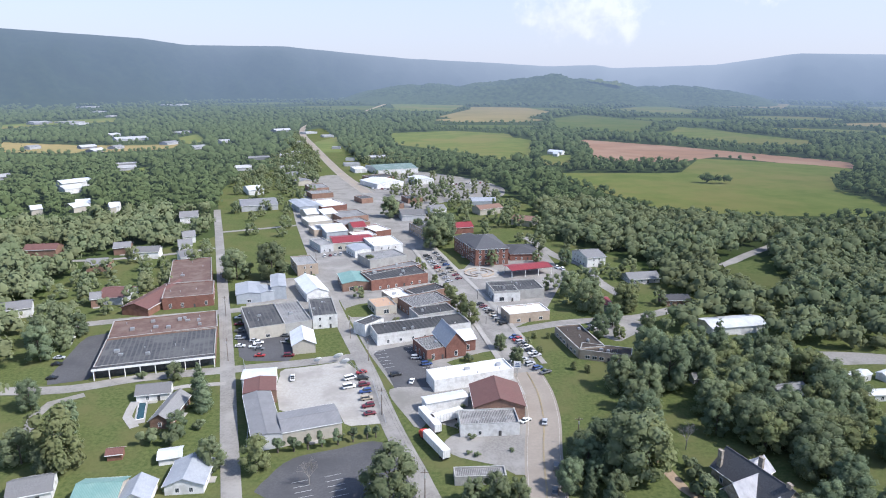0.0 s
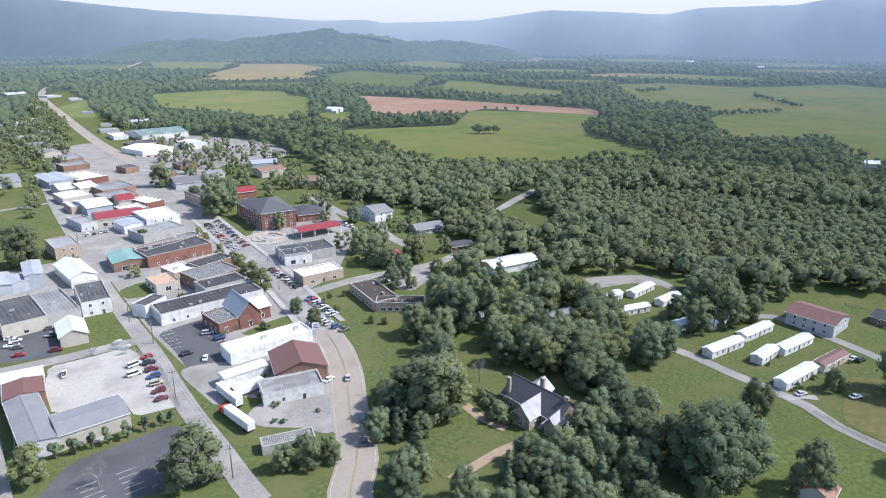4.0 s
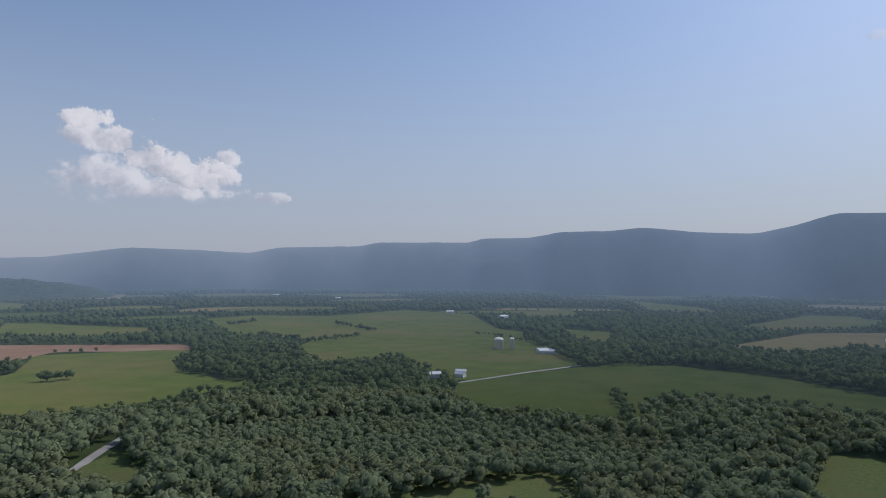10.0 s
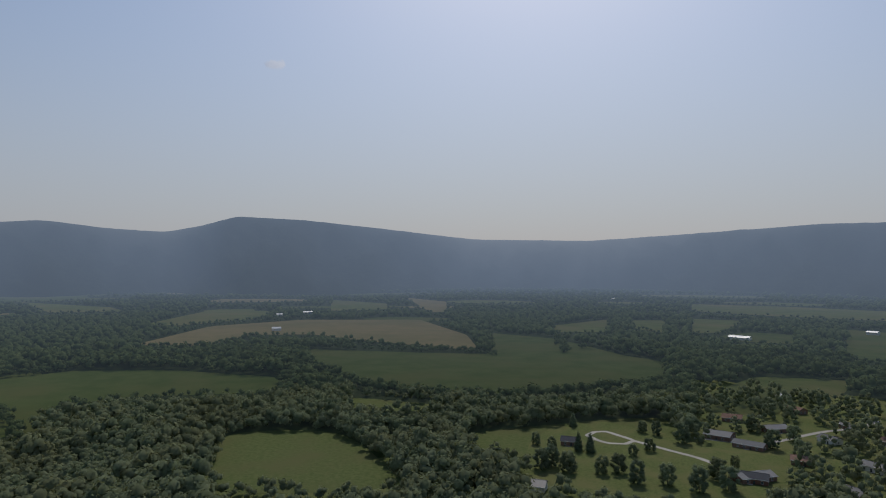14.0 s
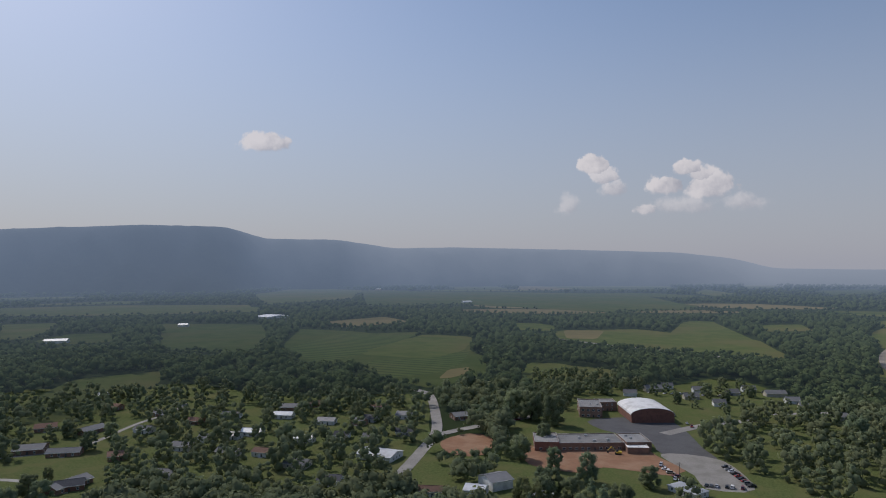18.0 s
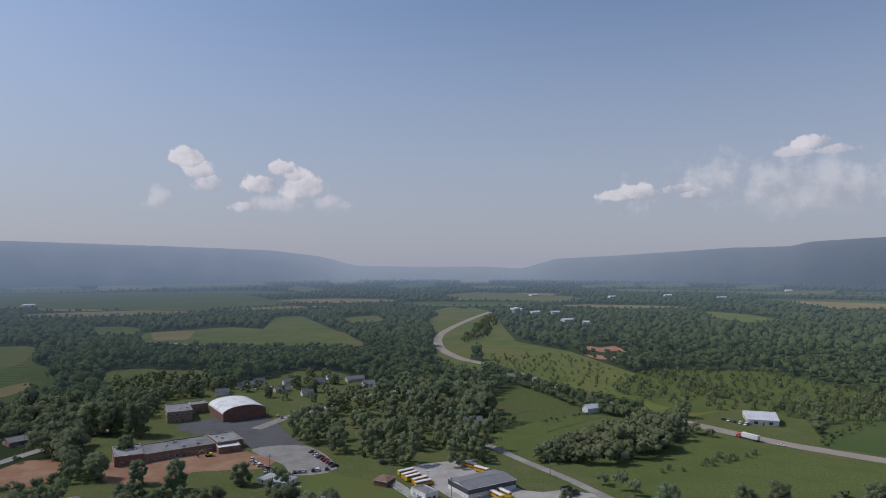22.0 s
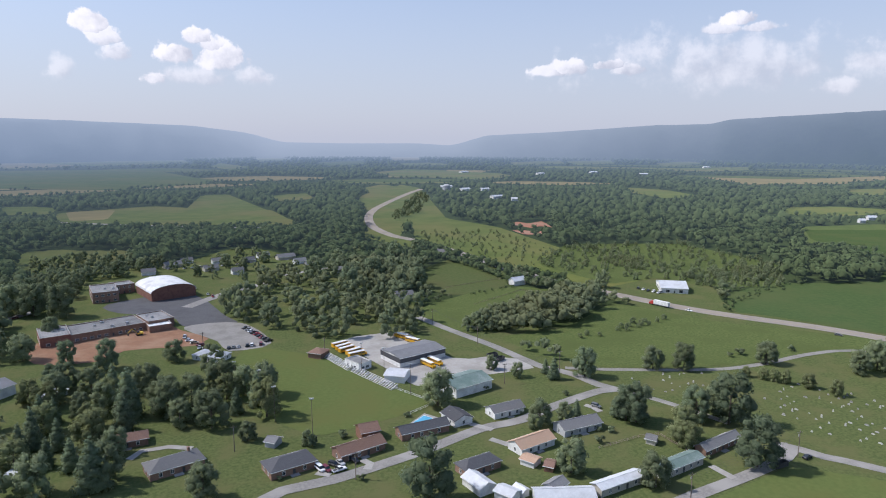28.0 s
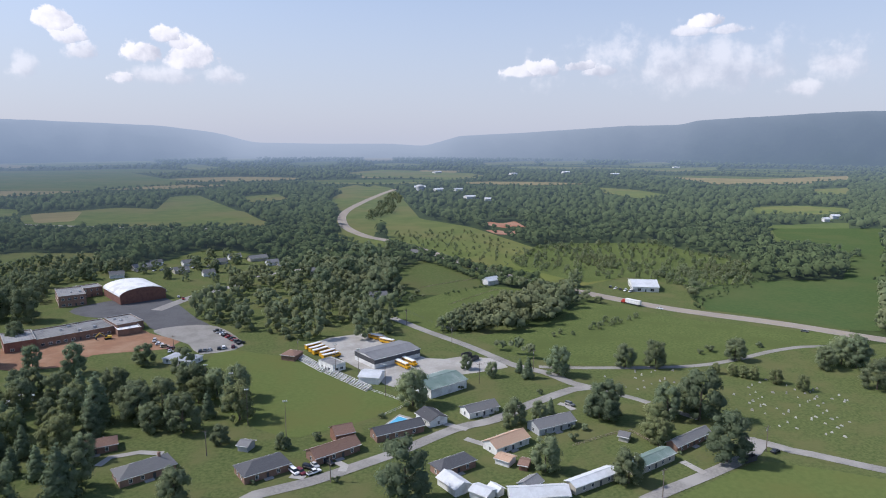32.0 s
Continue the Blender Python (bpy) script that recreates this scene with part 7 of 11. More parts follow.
building("pale blue metal building", "workshop", -108.7, 351.8, 107.4, 21.5, 13.0, 5, "blue siding", "metal blue", "gable", win='wide', gap=6, rise=1.0, over=0.25)
building("pale blue metal building", "workshop", -99.9, 351.1, 122.8, 13.5, 7.3, 5, "blue siding", "metal blue", "gable", win='', rise=0.6, over=0.25)
building("pale blue two-storey building", "workshop", -93.9, 360.1, 105.0, 24.5, 7.9, 7, "blue siding", "metal blue", "gable", win='', rise=0.7, over=0.25)
building("white gabled hall with red base", "hall", -74.7, 358.4, 114.4, 29.3, 11.9, 5, "white siding", "metal white", "gable", rise=2.5, gap=3)
building("two-storey yellow-brick shop beside the street", "shop", -88.3, 405.1, 23.3, 13.0, 22.2, 7, "brick tan", "membrane grey", "flat", storeys=2, gap=4)
building("brown shop with a teal metal roof", "shop", -52.8, 373.1, 106.1, 21.0, 15.7, 5, "brick brown", "metal teal", "gable", win='shop', gap=5, rise=1.1, over=0.25)
building("row of brick shops with flat roofs", "shop", -29.1, 378.8, 26.4, 35.8, 18.5, 6.5, "brick red", "tar roof", "flat", units=3, gap=5)
building("row of brick shops with pale roofs", "shop", -31.7, 391.2, 38.3, 37.5, 10.7, 6, "brick brown", "membrane grey", "flat", units=2, win='')
building("white shop with old flat roof", "shop", -40.3, 423.4, 31.4, 26.7, 19.4, 5.5, "block wall", "membrane grey", "flat", win='')
building("white two-storey shop beside the street", "shop", -42.5, 454.9, 22.5, 20.9, 26.5, 7, "white siding", "membrane white", "flat", gap=5, storeys=2)
building("shop row with long red metal roof", "shop", -66.7, 468.9, 16.7, 29.2, 21.6, 5, "cream siding", "metal red", "gable", gap=5, win='shop', rise=1.5, over=0.25)
building("grey shop with flat roof", "shop", -87.2, 459.8, 30.4, 9.6, 23.0, 5.5, "grey siding", "membrane grey", "flat")
building("white shop with pale flat roof", "shop", -57.9, 444.8, 117.7, 17.3, 13.2, 5, "white siding", "metal blue", "gable", rise=1.0, over=0.25)
building("small cream shop with tan roof", "shop", -32.2, 331.4, 22.7, 11.4, 15.1, 4.5, "cream siding", "shingle tan", "flat", win='shop', gap=5)
building("pale flat-roofed shop beside the street", "shop", -25.5, 344.9, 30.4, 11.3, 14.0, 5, "brick tan", "membrane white", "flat", units=1)
building("shop with dark patched flat roof", "shop", -9.7, 349.3, 35.2, 20.6, 11.3, 6, "brick brown", "tar roof", "flat")
building("shop with striped corrugated roof", "shop", -9.6, 331.7, 30.2, 22.8, 18.2, 6, "brick brown", "patched tar roof", "flat")
building("shop with dark flat roof", "shop", -5.1, 315.8, 23.2, 20.7, 12.9, 6, "block wall", "tar roof", "flat", units=1)
building("long white hall with dark roof", "hall", -10.9, 297.9, 20.4, 46.4, 15.0, 5.5, "white siding", "tar roof", "flat", gap=6, units=2)
building("white hall wing with dark roof", "hall", -35.9, 300.8, 50.2, 12.6, 7.9, 6, "white siding", "tar roof", "flat", win='')
building("red brick church annex with flat roof", "church annex", -5.4, 274.2, 26.3, 10.7, 15.0, 5.5, "brick red", "patched tar roof", "flat", win='tall', gap=4.5, units=1)
building("red brick church with a pale blue metal roof", "church", 2.8, 278.5, 110.8, 17.4, 9.3, 6, "brick red", "metal blue", "gable", rise=5.5, win='tall', gap=5)
building("red brick church wing with white metal roof", "church", 9.1, 282.6, 22.3, 7.4, 12.2, 5.5, "brick red", "metal white", "gable", rise=2.5, win='tall', gap=5)
building("white flat-roofed store beside the street", "store", 11.1, 247.0, 19.6, 34.0, 10.4, 5, "white siding", "membrane white", "flat", units=2, win='')
building("barn-like hall with brown metal roof", "hall", 20.1, 224.5, 92.8, 18.1, 18.2, 5, "brick brown", "metal brown", "gable", rise=3.2, win='')
building("derelict white building with corrugated roof", "warehouse", 15.9, 209.1, 4.4, 20.5, 10.4, 5, "white siding", "corrugated old", "flat", gap=7)
building("long white storage shed", "shed", 0.8, 225.2, 20.7, 16.4, 5.3, 4, "white siding", "metal white", "gable", win='', rise=0.5, over=0.25)
building("ruined low white building", "ruin", 11.4, 178.6, 3.3, 15.8, 5.2, 3, "block wall", "corrugated old", "flat", win='')
building("three-storey brick courthouse with grey hip roof", "courthouse", 28.2, 437.5, 11.2, 22.1, 40.7, 11, "brick red", "shingle dark", "hip", rise=5, storeys=3, win='tall', gap=4)
building("brick courthouse rear wing", "courthouse", 22.2, 440.0, -69.9, 38.6, 15.8, 10, "brick red", "shingle dark", "hip", rise=4, storeys=3, win='tall', gap=4)
building("low brick annex with dark hip roof", "annex", 54.1, 442.2, 4.8, 19.7, 26.2, 4.5, "brick red", "shingle dark", "hip", rise=2.2)
building("open canopy with a long red metal roof", "canopy", 53.3, 398.3, 18.6, 28.2, 13.0, 4.5, "trim white", "metal red", "canopy", rise=1.2)
building("two-storey office with dark flat roof", "office", -16.2, 500.8, 24.9, 9.4, 30.2, 8, "brick tan", "tar roof", "flat", storeys=2, gap=4)
building("shop with dark flat roof", "shop", 40.8, 357.6, 11.3, 28.9, 18.3, 5.5, "block wall", "tar roof", "flat", win='', units=2)
building("white shop front with flat roof", "shop", 34.3, 351.6, 8.8, 14.7, 13.8, 5, "white siding", "membrane grey", "flat", win='shop', gap=6)
building("tan brick shop with white roof", "shop", 42.2, 319.6, 16.5, 21.9, 12.0, 5, "brick tan", "membrane white", "flat", gap=6, win='wide')
building("low cream-brick bank with dark flat roof", "bank", 62.7, 284.0, -77.6, 27.7, 12.6, 4.5, "brick tan", "bank roof", "flat", win='wide', gap=4, units=2)
building("low cream-brick bank wing with dark flat roof", "bank", 71.6, 269.1, -17.5, 21.9, 8.4, 4.3, "brick tan", "bank roof", "flat", win='wide', gap=3, units=2)
building("white two-storey house beside the street", "house", 96.8, 424.1, 18.3, 13.4, 20.4, 6, "white siding", "shingle grey", "gable", rise=2.5, storeys=2)
building("grey-roofed cottage beside the street", "house", 120.0, 384.0, 10.4, 19.3, 11.6, 3, "grey siding", "shingle grey", "gable")
building("small house with bright red roof", "house", 86.1, 337.7, 0.2, 8.1, 13.0, 3, "cream siding", "metal red", "hip", rise=2)
building("long white metal building among trees", "warehouse", 141.5, 304.2, 11.8, 29.3, 13.3, 4, "white siding", "metal white", "gable", rise=1.5, win='')
building("blue-grey metal-roofed shop beside the street", "shop", -133.1, 607.8, 116.8, 39.8, 12.0, 5, "blue siding", "metal blue", "gable", win='', rise=0.9, over=0.25)
building("blue-grey metal-roofed shop beside the street", "shop", -124.9, 612.3, 121.9, 39.7, 10.4, 5, "blue siding", "metal blue", "gable", win='', rise=0.8, over=0.25)
building("brick shop with white roof", "shop", -109.3, 611.9, 33.8, 24.8, 36.0, 5, "brick red", "membrane white", "flat", win='')
building("brick shop with grey roof", "shop", -81.3, 561.5, 28.8, 24.5, 28.4, 5, "brick brown", "membrane grey", "flat", win='')
building("brick shop with grey roof", "shop", -75.0, 532.1, 34.2, 22.9, 20.9, 5, "brick brown", "membrane grey", "flat", win='')
building("pale gabled shop beside the street", "shop", -117.1, 569.9, 26.5, 10.9, 23.1, 5, "cream siding", "metal white", "gable", win='')
building("pale gabled shop beside the street", "shop", -103.4, 569.9, 34.9, 12.8, 22.0, 5, "cream siding", "metal white", "gable", win='')
building("distant pale-roofed shop beside the street", "shop", -105.3, 540.0, 26.3, 19.9, 23.0, 5, "cream siding", "membrane white", "flat", win='')
building("white gabled house on the street", "shop", -87.4, 505.6, 27.4, 16.7, 28.2, 5, "blue siding", "metal white", "gable", win='')
building("distant pale-roofed shop beside the street", "shop", -98.8, 507.1, 24.9, 9.3, 18.2, 5, "brick tan", "membrane white", "flat", win='')
building("shop with red roof", "shop", -68.6, 514.8, 22.7, 10.5, 17.1, 5, "cream siding", "metal red", "gable", win='')
building("distant pale-roofed shop beside the street", "shop", -60.8, 486.7, 26.2, 16.4, 18.4, 5, "brick brown", "membrane white", "flat", win='')
building("brick shop with pale roof", "shop", -52.4, 506.5, 35.1, 13.5, 22.8, 5, "brick red", "membrane white", "flat", win='')
building("distant pale-roofed shop beside the street", "shop", -136.9, 711.2, 22.7, 19.4, 31.5, 5, "brick brown", "membrane grey", "flat", win='')
building("distant pale-roofed shop beside the street", "shop", -126.7, 672.8, 26.9, 22.4, 21.0, 5, "brick brown", "membrane grey", "flat", win='')
building("long grey metal barn", "barn", -174.4, 615.1, 19.9, 32.7, 36.5, 5, "grey siding", "metal grey", "gable", win='')
building("white metal barn beside the street", "barn", -201.3, 695.4, 27.1, 15.7, 30.5, 5, "white siding", "metal white", "gable", win='')
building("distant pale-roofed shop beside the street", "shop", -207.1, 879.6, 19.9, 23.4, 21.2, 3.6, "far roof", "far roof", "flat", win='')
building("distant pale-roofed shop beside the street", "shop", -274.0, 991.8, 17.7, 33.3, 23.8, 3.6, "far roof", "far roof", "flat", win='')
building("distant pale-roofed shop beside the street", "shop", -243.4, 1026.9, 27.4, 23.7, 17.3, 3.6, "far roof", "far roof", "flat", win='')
building("long building with green roof", "hall", -67.4, 860.5, 23.1, 54.5, 54.2, 6, "white siding", "metal green", "gable", win='', rise=3.5, over=0.25)
building("distant pale-roofed shop beside the street", "shop", -96.2, 998.5, 19.3, 30.6, 29.0, 3.6, "far roof", "far roof", "flat", win='')
building("white car showroom beside the street", "showroom", -69.3, 745.7, 125.9, 39.1, 34.6, 5, "white siding", "metal white", "gable", win='', rise=2.3, over=0.25)
building("distant pale-roofed shop beside the street", "shop", -76.4, 784.8, 36.0, 30.9, 25.5, 5, "brick brown", "tar roof", "flat", win='')
building("distant pale-roofed shop beside the street", "shop", -25.9, 766.2, 114.3, 29.3, 21.1, 5, "white siding", "metal white", "gable", win='', rise=1.5, over=0.25)
building("distant pale-roofed shop beside the street", "shop", 38.6, 630.8, 7.3, 24.0, 21.1, 5, "blue siding", "metal blue", "gable", win='', rise=1.5, over=0.25)
building("grey-roofed house beside the street", "house", -28.1, 567.4, 14.2, 19.8, 25.2, 5, "grey siding", "shingle grey", "gable", win='')
building("house with red roof", "house", 14.3, 515.1, 14.6, 16.2, 16.2, 5, "brick red", "metal red", "gable", win='')
building("distant pale-roofed shop beside the street", "shop", -236.9, 1367.5, 26.8, 21.1, 23.4, 3.6, "far roof", "far roof", "flat", win='')
building("distant pale-roofed shop beside the street", "shop", -289.8, 1443.8, 47.6, 28.9, 22.5, 3.6, "far roof", "far roof", "flat", win='')
building("distant pale-roofed shop beside the street", "shop", -363.6, 1503.3, 36.7, 38.2, 35.9, 3.6, "far roof", "far roof", "gable", win='')
building("white two-storey house beside the lane", "house", -218.0, 557.3, 19.1, 14.3, 26.3, 5, "white siding", "shingle grey", "gable", win='', rise=2.5)
building("white two-storey house beside the lane", "house", -183.8, 457.5, 21.3, 8.9, 18.2, 5, "white siding", "shingle grey", "gable", win='', rise=2.5)
building("white two-storey house beside the lane", "house", -172.0, 426.7, 30.1, 8.5, 15.9, 5, "white siding", "shingle grey", "gable", win='', rise=2.5)
building("white two-storey house beside the lane", "house", -191.1, 483.4, 24.6, 8.7, 16.2, 5, "white siding", "shingle grey", "gable", win='', rise=2.5)
building("brick ranch house with maroon roof", "house", -276.5, 443.1, 8.6, 20.7, 13.9, 5, "brick brown", "metal brown", "gable", win='')
building("white ranch house with grey roof", "house", -201.4, 436.3, 10.8, 16.1, 11.6, 5, "white siding", "shingle grey", "gable", win='')
building("white ranch house with grey roof", "house", -219.5, 322.4, 26.1, 13.5, 11.2, 5, "white siding", "shingle grey", "gable", win='')
building("white house among trees", "house", -339.1, 614.1, 29.3, 11.6, 20.2, 5, "white siding", "metal white", "gable", win='')
building("white house among trees", "house", -302.7, 600.5, 19.1, 8.4, 15.6, 5, "white siding", "metal white", "gable", win='')
building("white house among trees", "house", -398.0, 700.1, 48.3, 19.6, 26.0, 5, "white siding", "metal white", "gable", win='')
building("white house among trees", "house", -416.9, 741.8, 48.7, 32.7, 24.4, 5, "white siding", "metal white", "gable", win='')
building("distant white-roofed building beside the street", "shop", -439.0, 916.5, 31.3, 25.4, 12.8, 3.6, "far roof", "far roof", "flat", win='')
building("distant white-roofed building beside the street", "shop", -1037.7, 1718.2, 58.3, 35.3, 39.2, 3.6, "far roof", "far roof", "flat", win='')
building("distant white-roofed building beside the street", "shop", -924.7, 1708.5, 86.9, 45.2, 22.8, 3.6, "far roof", "far roof", "flat", win='')
building("distant white-roofed building beside the street", "shop", -563.1, 1446.8, 73.1, 45.0, 24.7, 3.6, "far roof", "far roof", "flat", win='')
building("distant brick apartment block", "apartments", -609.2, 1299.6, 35.9, 57.0, 48.8, 3.6, "far roof", "far roof", "gable", win='')
building("distant brick apartment block", "apartments", -681.6, 1379.1, 59.4, 22.7, 23.2, 3.6, "far roof", "far roof", "gable", win='')
building("small wooden shed with brown roof", "shed", -106.0, 190.7, 12.6, 4.5, 3.8, 2.4, "brown wood", "metal brown", "gable", win='', rise=0.9)
building("small white shed beside the street", "shed", -87.7, 189.5, 16.8, 6.7, 5.8, 2.4, "white siding", "metal white", "gable", win='', rise=0.8)
building("house with blue-grey metal roof", "house", -77.1, 177.8, 95.7, 13.4, 11.3, 3, "white siding", "metal blue", "gable", rise=2.2)
building("white ranch house with grey roof", "house", -121.0, 171.0, 20.7, 11.3, 9.8, 3, "white siding", "shingle grey", "gable", rise=2.2)
building("house with green metal roof", "house", -99.9, 169.1, 6.1, 12.2, 10.7, 3, "cream siding", "metal teal", "gable", rise=2)
building("shed with pale blue metal roof", "shed", -88.9, 168.7, 99.2, 10.0, 8.2, 3, "white siding", "metal blue", "gable", win='')
building("stone house with steep dark slate roof", "house", 92.6, 171.0, -67.8, 24.0, 11.0, 4.2, "field stone", "slate dark", "gable", rise=5, chimney='field stone', stacks=((0.44, 0.0), (-0.1, 0.32), (-0.42, -0.42)))
building("stone gable wing with pale slate roof", "house wing", 87.1, 167.2, 26.7, 9.9, 6.6, 4.4, "field stone", "slate pale", "gable", rise=3.6)
building("small stone dormer wing with pale slate roof", "house wing", 91.3, 158.8, 31.1, 5.6, 4.1, 4.2, "field stone", "slate pale", "gable", rise=2.4)
building("stone rear wing with pale slate roof", "house wing", 95.9, 178.0, 37.8, 5.9, 6.8, 4.4, "field stone", "slate pale", "gable", rise=3.0)
building("long white mobile home", "mobile home", 190.4, 160.7, 16.7, 21.9, 4.6, 2.9, "white siding", "metal white", "gable", rise=0.8, over=0.25, gap=3.5, group="mobile homes")
building("long white mobile home", "mobile home", 181.7, 188.1, 13.9, 20.3, 4.6, 2.9, "white siding", "metal white", "gable", rise=0.8, over=0.25, gap=3.5, group="mobile homes")
building("long white mobile home", "mobile home", 204.6, 196.0, 16.0, 20.1, 4.6, 2.9, "white siding", "metal white", "gable", rise=0.8, over=0.25, gap=3.5, group="mobile homes")
building("long white mobile home", "mobile home", 210.3, 181.3, 15.2, 20.7, 4.6, 2.9, "white siding", "metal white", "gable", rise=0.8, over=0.25, gap=3.5, group="mobile homes")
building("long white mobile home", "mobile home", 192.4, 177.8, 21.5, 13.8, 4.6, 2.9, "white siding", "metal white", "gable", rise=0.8, over=0.25, gap=3.5, group="mobile homes")
building("long white mobile home", "mobile home", 200.1, 210.2, 19.6, 22.0, 4.6, 2.9, "white siding", "metal white", "gable", rise=0.8, over=0.25, gap=3.5, group="mobile homes")
building("long white mobile home", "mobile home", 184.5, 212.0, 10.3, 17.2, 4.6, 2.9, "white siding", "metal white", "gable", rise=0.8, over=0.25, gap=3.5, group="mobile homes")
building("mobile home with maroon roof", "mobile home", 212.0, 165.6, 15.6, 18.0, 4.6, 2.9, "cream siding", "metal brown", "gable", rise=0.8, over=0.25, gap=3.5, group="mobile homes")
building("long white mobile home", "mobile home", 166.5, 246.3, 23.5, 15.5, 4.6, 2.9, "white siding", "metal white", "gable", rise=0.8, over=0.25, gap=3.5, group="mobile homes")
building("long white mobile home", "mobile home", 186.6, 250.7, 24.5, 18.0, 4.6, 2.9, "white siding", "metal white", "gable", rise=0.8, over=0.25, gap=3.5, group="mobile homes")
building("long white mobile home", "mobile home", 191.9, 236.8, 21.7, 15.0, 4.6, 2.9, "white siding", "metal white", "gable", rise=0.8, over=0.25, gap=3.5, group="mobile homes")
building("long white mobile home", "mobile home", 169.0, 231.6, 4.4, 16.5, 4.6, 2.9, "white siding", "metal white", "gable", rise=0.8, over=0.25, gap=3.5, group="mobile homes")
building("long two-storey apartment block with maroon roof", "apartments", 236.7, 195.0, -68.0, 19.4, 16.4, 5.5, "grey siding", "metal brown", "gable", rise=2, storeys=2)
building("low brick ranch house", "house", 269.1, 184.2, -73.4, 15.2, 11.3, 3, "brick brown", "shingle dark", "gable", rise=1.8)
building("low brick ranch house", "house", 279.0, 165.3, -71.8, 14.5, 10.0, 3, "brick brown", "shingle grey", "gable", rise=1.8)
building("small house with red roof", "house", 265.3, 139.9, -39.0, 5.2, 8.4, 3, "white siding", "metal red", "gable", rise=2)
building("weathered small barn with rusty roof", "barn", 144.8, 108.9, 29.1, 7.8, 8.0, 3, "block wall", "metal rust", "gable", rise=2.6, win='')
building("red brick school wing with flat roof", "school", 123.5, -429.5, -160.2, 15.7, 24.7, 6, "brick red", "membrane grey", "flat", units=3, win='wide', gap=4)
building("long low brick school building with flat roof", "school", 98.6, -441.9, -153.6, 42.6, 24.0, 5, "brick brown", "membrane grey", "flat", units=4, win='wide', gap=4)
building("flat-roofed school block with white parapet", "school", 70.6, -453.8, -153.4, 16.2, 23.4, 5.5, "brick brown", "membrane grey", "flat", units=2, win='')
building("low block with white roof", "school", 66.8, -440.7, -159.9, 13.4, 12.0, 4, "brick brown", "membrane white", "flat", win='')
building("two-storey brick school block", "school", 118.4, -539.2, -163.4, 17.6, 30.8, 8, "brick brown", "membrane grey", "flat", storeys=2, win='wide', gap=4, units=2)
building("brick school block with flat roof", "school", 109.8, -559.2, -154.5, 15.7, 14.0, 7, "brick brown", "membrane grey", "flat", storeys=2, gap=4)
building("brick gymnasium with white barrel roof", "gymnasium", 75.4, -543.0, -65.2, 39.6, 32.6, 6, "brick red", "membrane white", "barrel", rise=5, win='')
building("white metal hall with grey roof", "hall", 126.1, -340.5, -126.1, 13.1, 14.5, 5, "white siding", "metal grey", "gable", win='', rise=2)
building("grey metal bus garage with white base", "bus garage", -77.4, -344.4, -157.9, 30.2, 19.4, 5, "white siding", "metal grey", "gable", rise=1.2, win='', over=0.3, band='shingle dark')
building("green-roofed metal workshop beside the street", "workshop", -91.2, -293.5, -158.1, 22.1, 16.4, 4.5, "white siding", "metal green", "gable", rise=2, win='')
building("open white-roofed shelter beside the street", "shelter", -62.4, -314.2, 151.7, 10.3, 10.8, 3.4, "trim white", "metal white", "gable", win='', rise=1.2)
building("white press box with grey roof", "press box", -45.8, -337.6, 118.8, 12.5, 8.2, 4, "white siding", "membrane grey", "flat", win='wide', gap=3)
building("small brick hut with hip roof", "hut", -27.1, -360.2, 144.3, 8.2, 9.2, 3, "brick brown", "shingle brown", "hip", rise=1.5, win='')
building("blue-roofed low house beside the street", "house", 30.2, -371.6, 146.3, 17.6, 10.4, 3, "white siding", "metal blue", "hip", rise=1.5)
building("brick ranch house with grey roof", "house", 55.7, -270.4, -168.6, 15.4, 7.7, 3, "brick brown", "shingle brown", "hip", rise=2)
building("brick ranch house with grey hip roof and white gable", "house", 35.2, -245.0, -157.4, 19.2, 10.0, 3, "brick brown", "shingle grey", "hip", rise=2.6, chimney='brick brown')
building("dark-roofed ranch house beside the street", "house", -5.6, -234.0, -161.0, 17.2, 10.2, 3, "brick brown", "shingle dark", "hip", rise=2.4)
building("brick ranch house with tan-brown roof", "house", -32.2, -239.9, -158.9, 19.0, 8.2, 3, "brick brown", "shingle brown", "gable", rise=2)
building("wooden barn-like outbuilding beside the street", "barn", -37.6, -252.4, -170.8, 7.6, 8.3, 4, "brown wood", "shingle brown", "gable", rise=2, win='')
building("grey ranch house beside a swimming pool", "house", -60.0, -250.2, -168.2, 21.2, 7.1, 3, "brick brown", "shingle dark", "gable", rise=1.8)
building("dark-roofed white cottage beside the street", "house", -77.1, -258.1, -73.9, 11.1, 8.9, 3, "white siding", "shingle dark", "gable", rise=1.8)
building("grey-roofed white bungalow beside the street", "house", -100.0, -260.5, -166.7, 15.5, 7.9, 3, "white siding", "shingle grey", "gable", rise=1.8)
building("ranch house with tan roof", "house", -98.7, -226.9, -160.8, 17.2, 8.1, 3, "white siding", "shingle tan", "gable", rise=2)
building("brick ranch house with dark roof", "house", -72.6, -215.4, -162.3, 15.5, 7.2, 3, "brick brown", "shingle dark", "hip", rise=2.2)
building("grey ranch house beside the street", "house", -123.5, -236.8, -169.3, 18.8, 8.3, 3, "grey siding", "shingle grey", "gable", rise=2)
building("white metal garage beside the street", "garage", -68.6, -202.6, 108.7, 10.5, 6.4, 2.8, "white siding", "metal white", "gable", rise=1.6, win='')
building("white metal garden shed", "shed", -76.1, -194.2, 125.9, 6.8, 5.7, 2.4, "white siding", "metal white", "gable", rise=0.9, win='')
building("white metal garden shed", "shed", -81.4, -194.9, 112.7, 4.6, 3.2, 2.4, "white siding", "metal white", "gable", rise=0.9, win='')
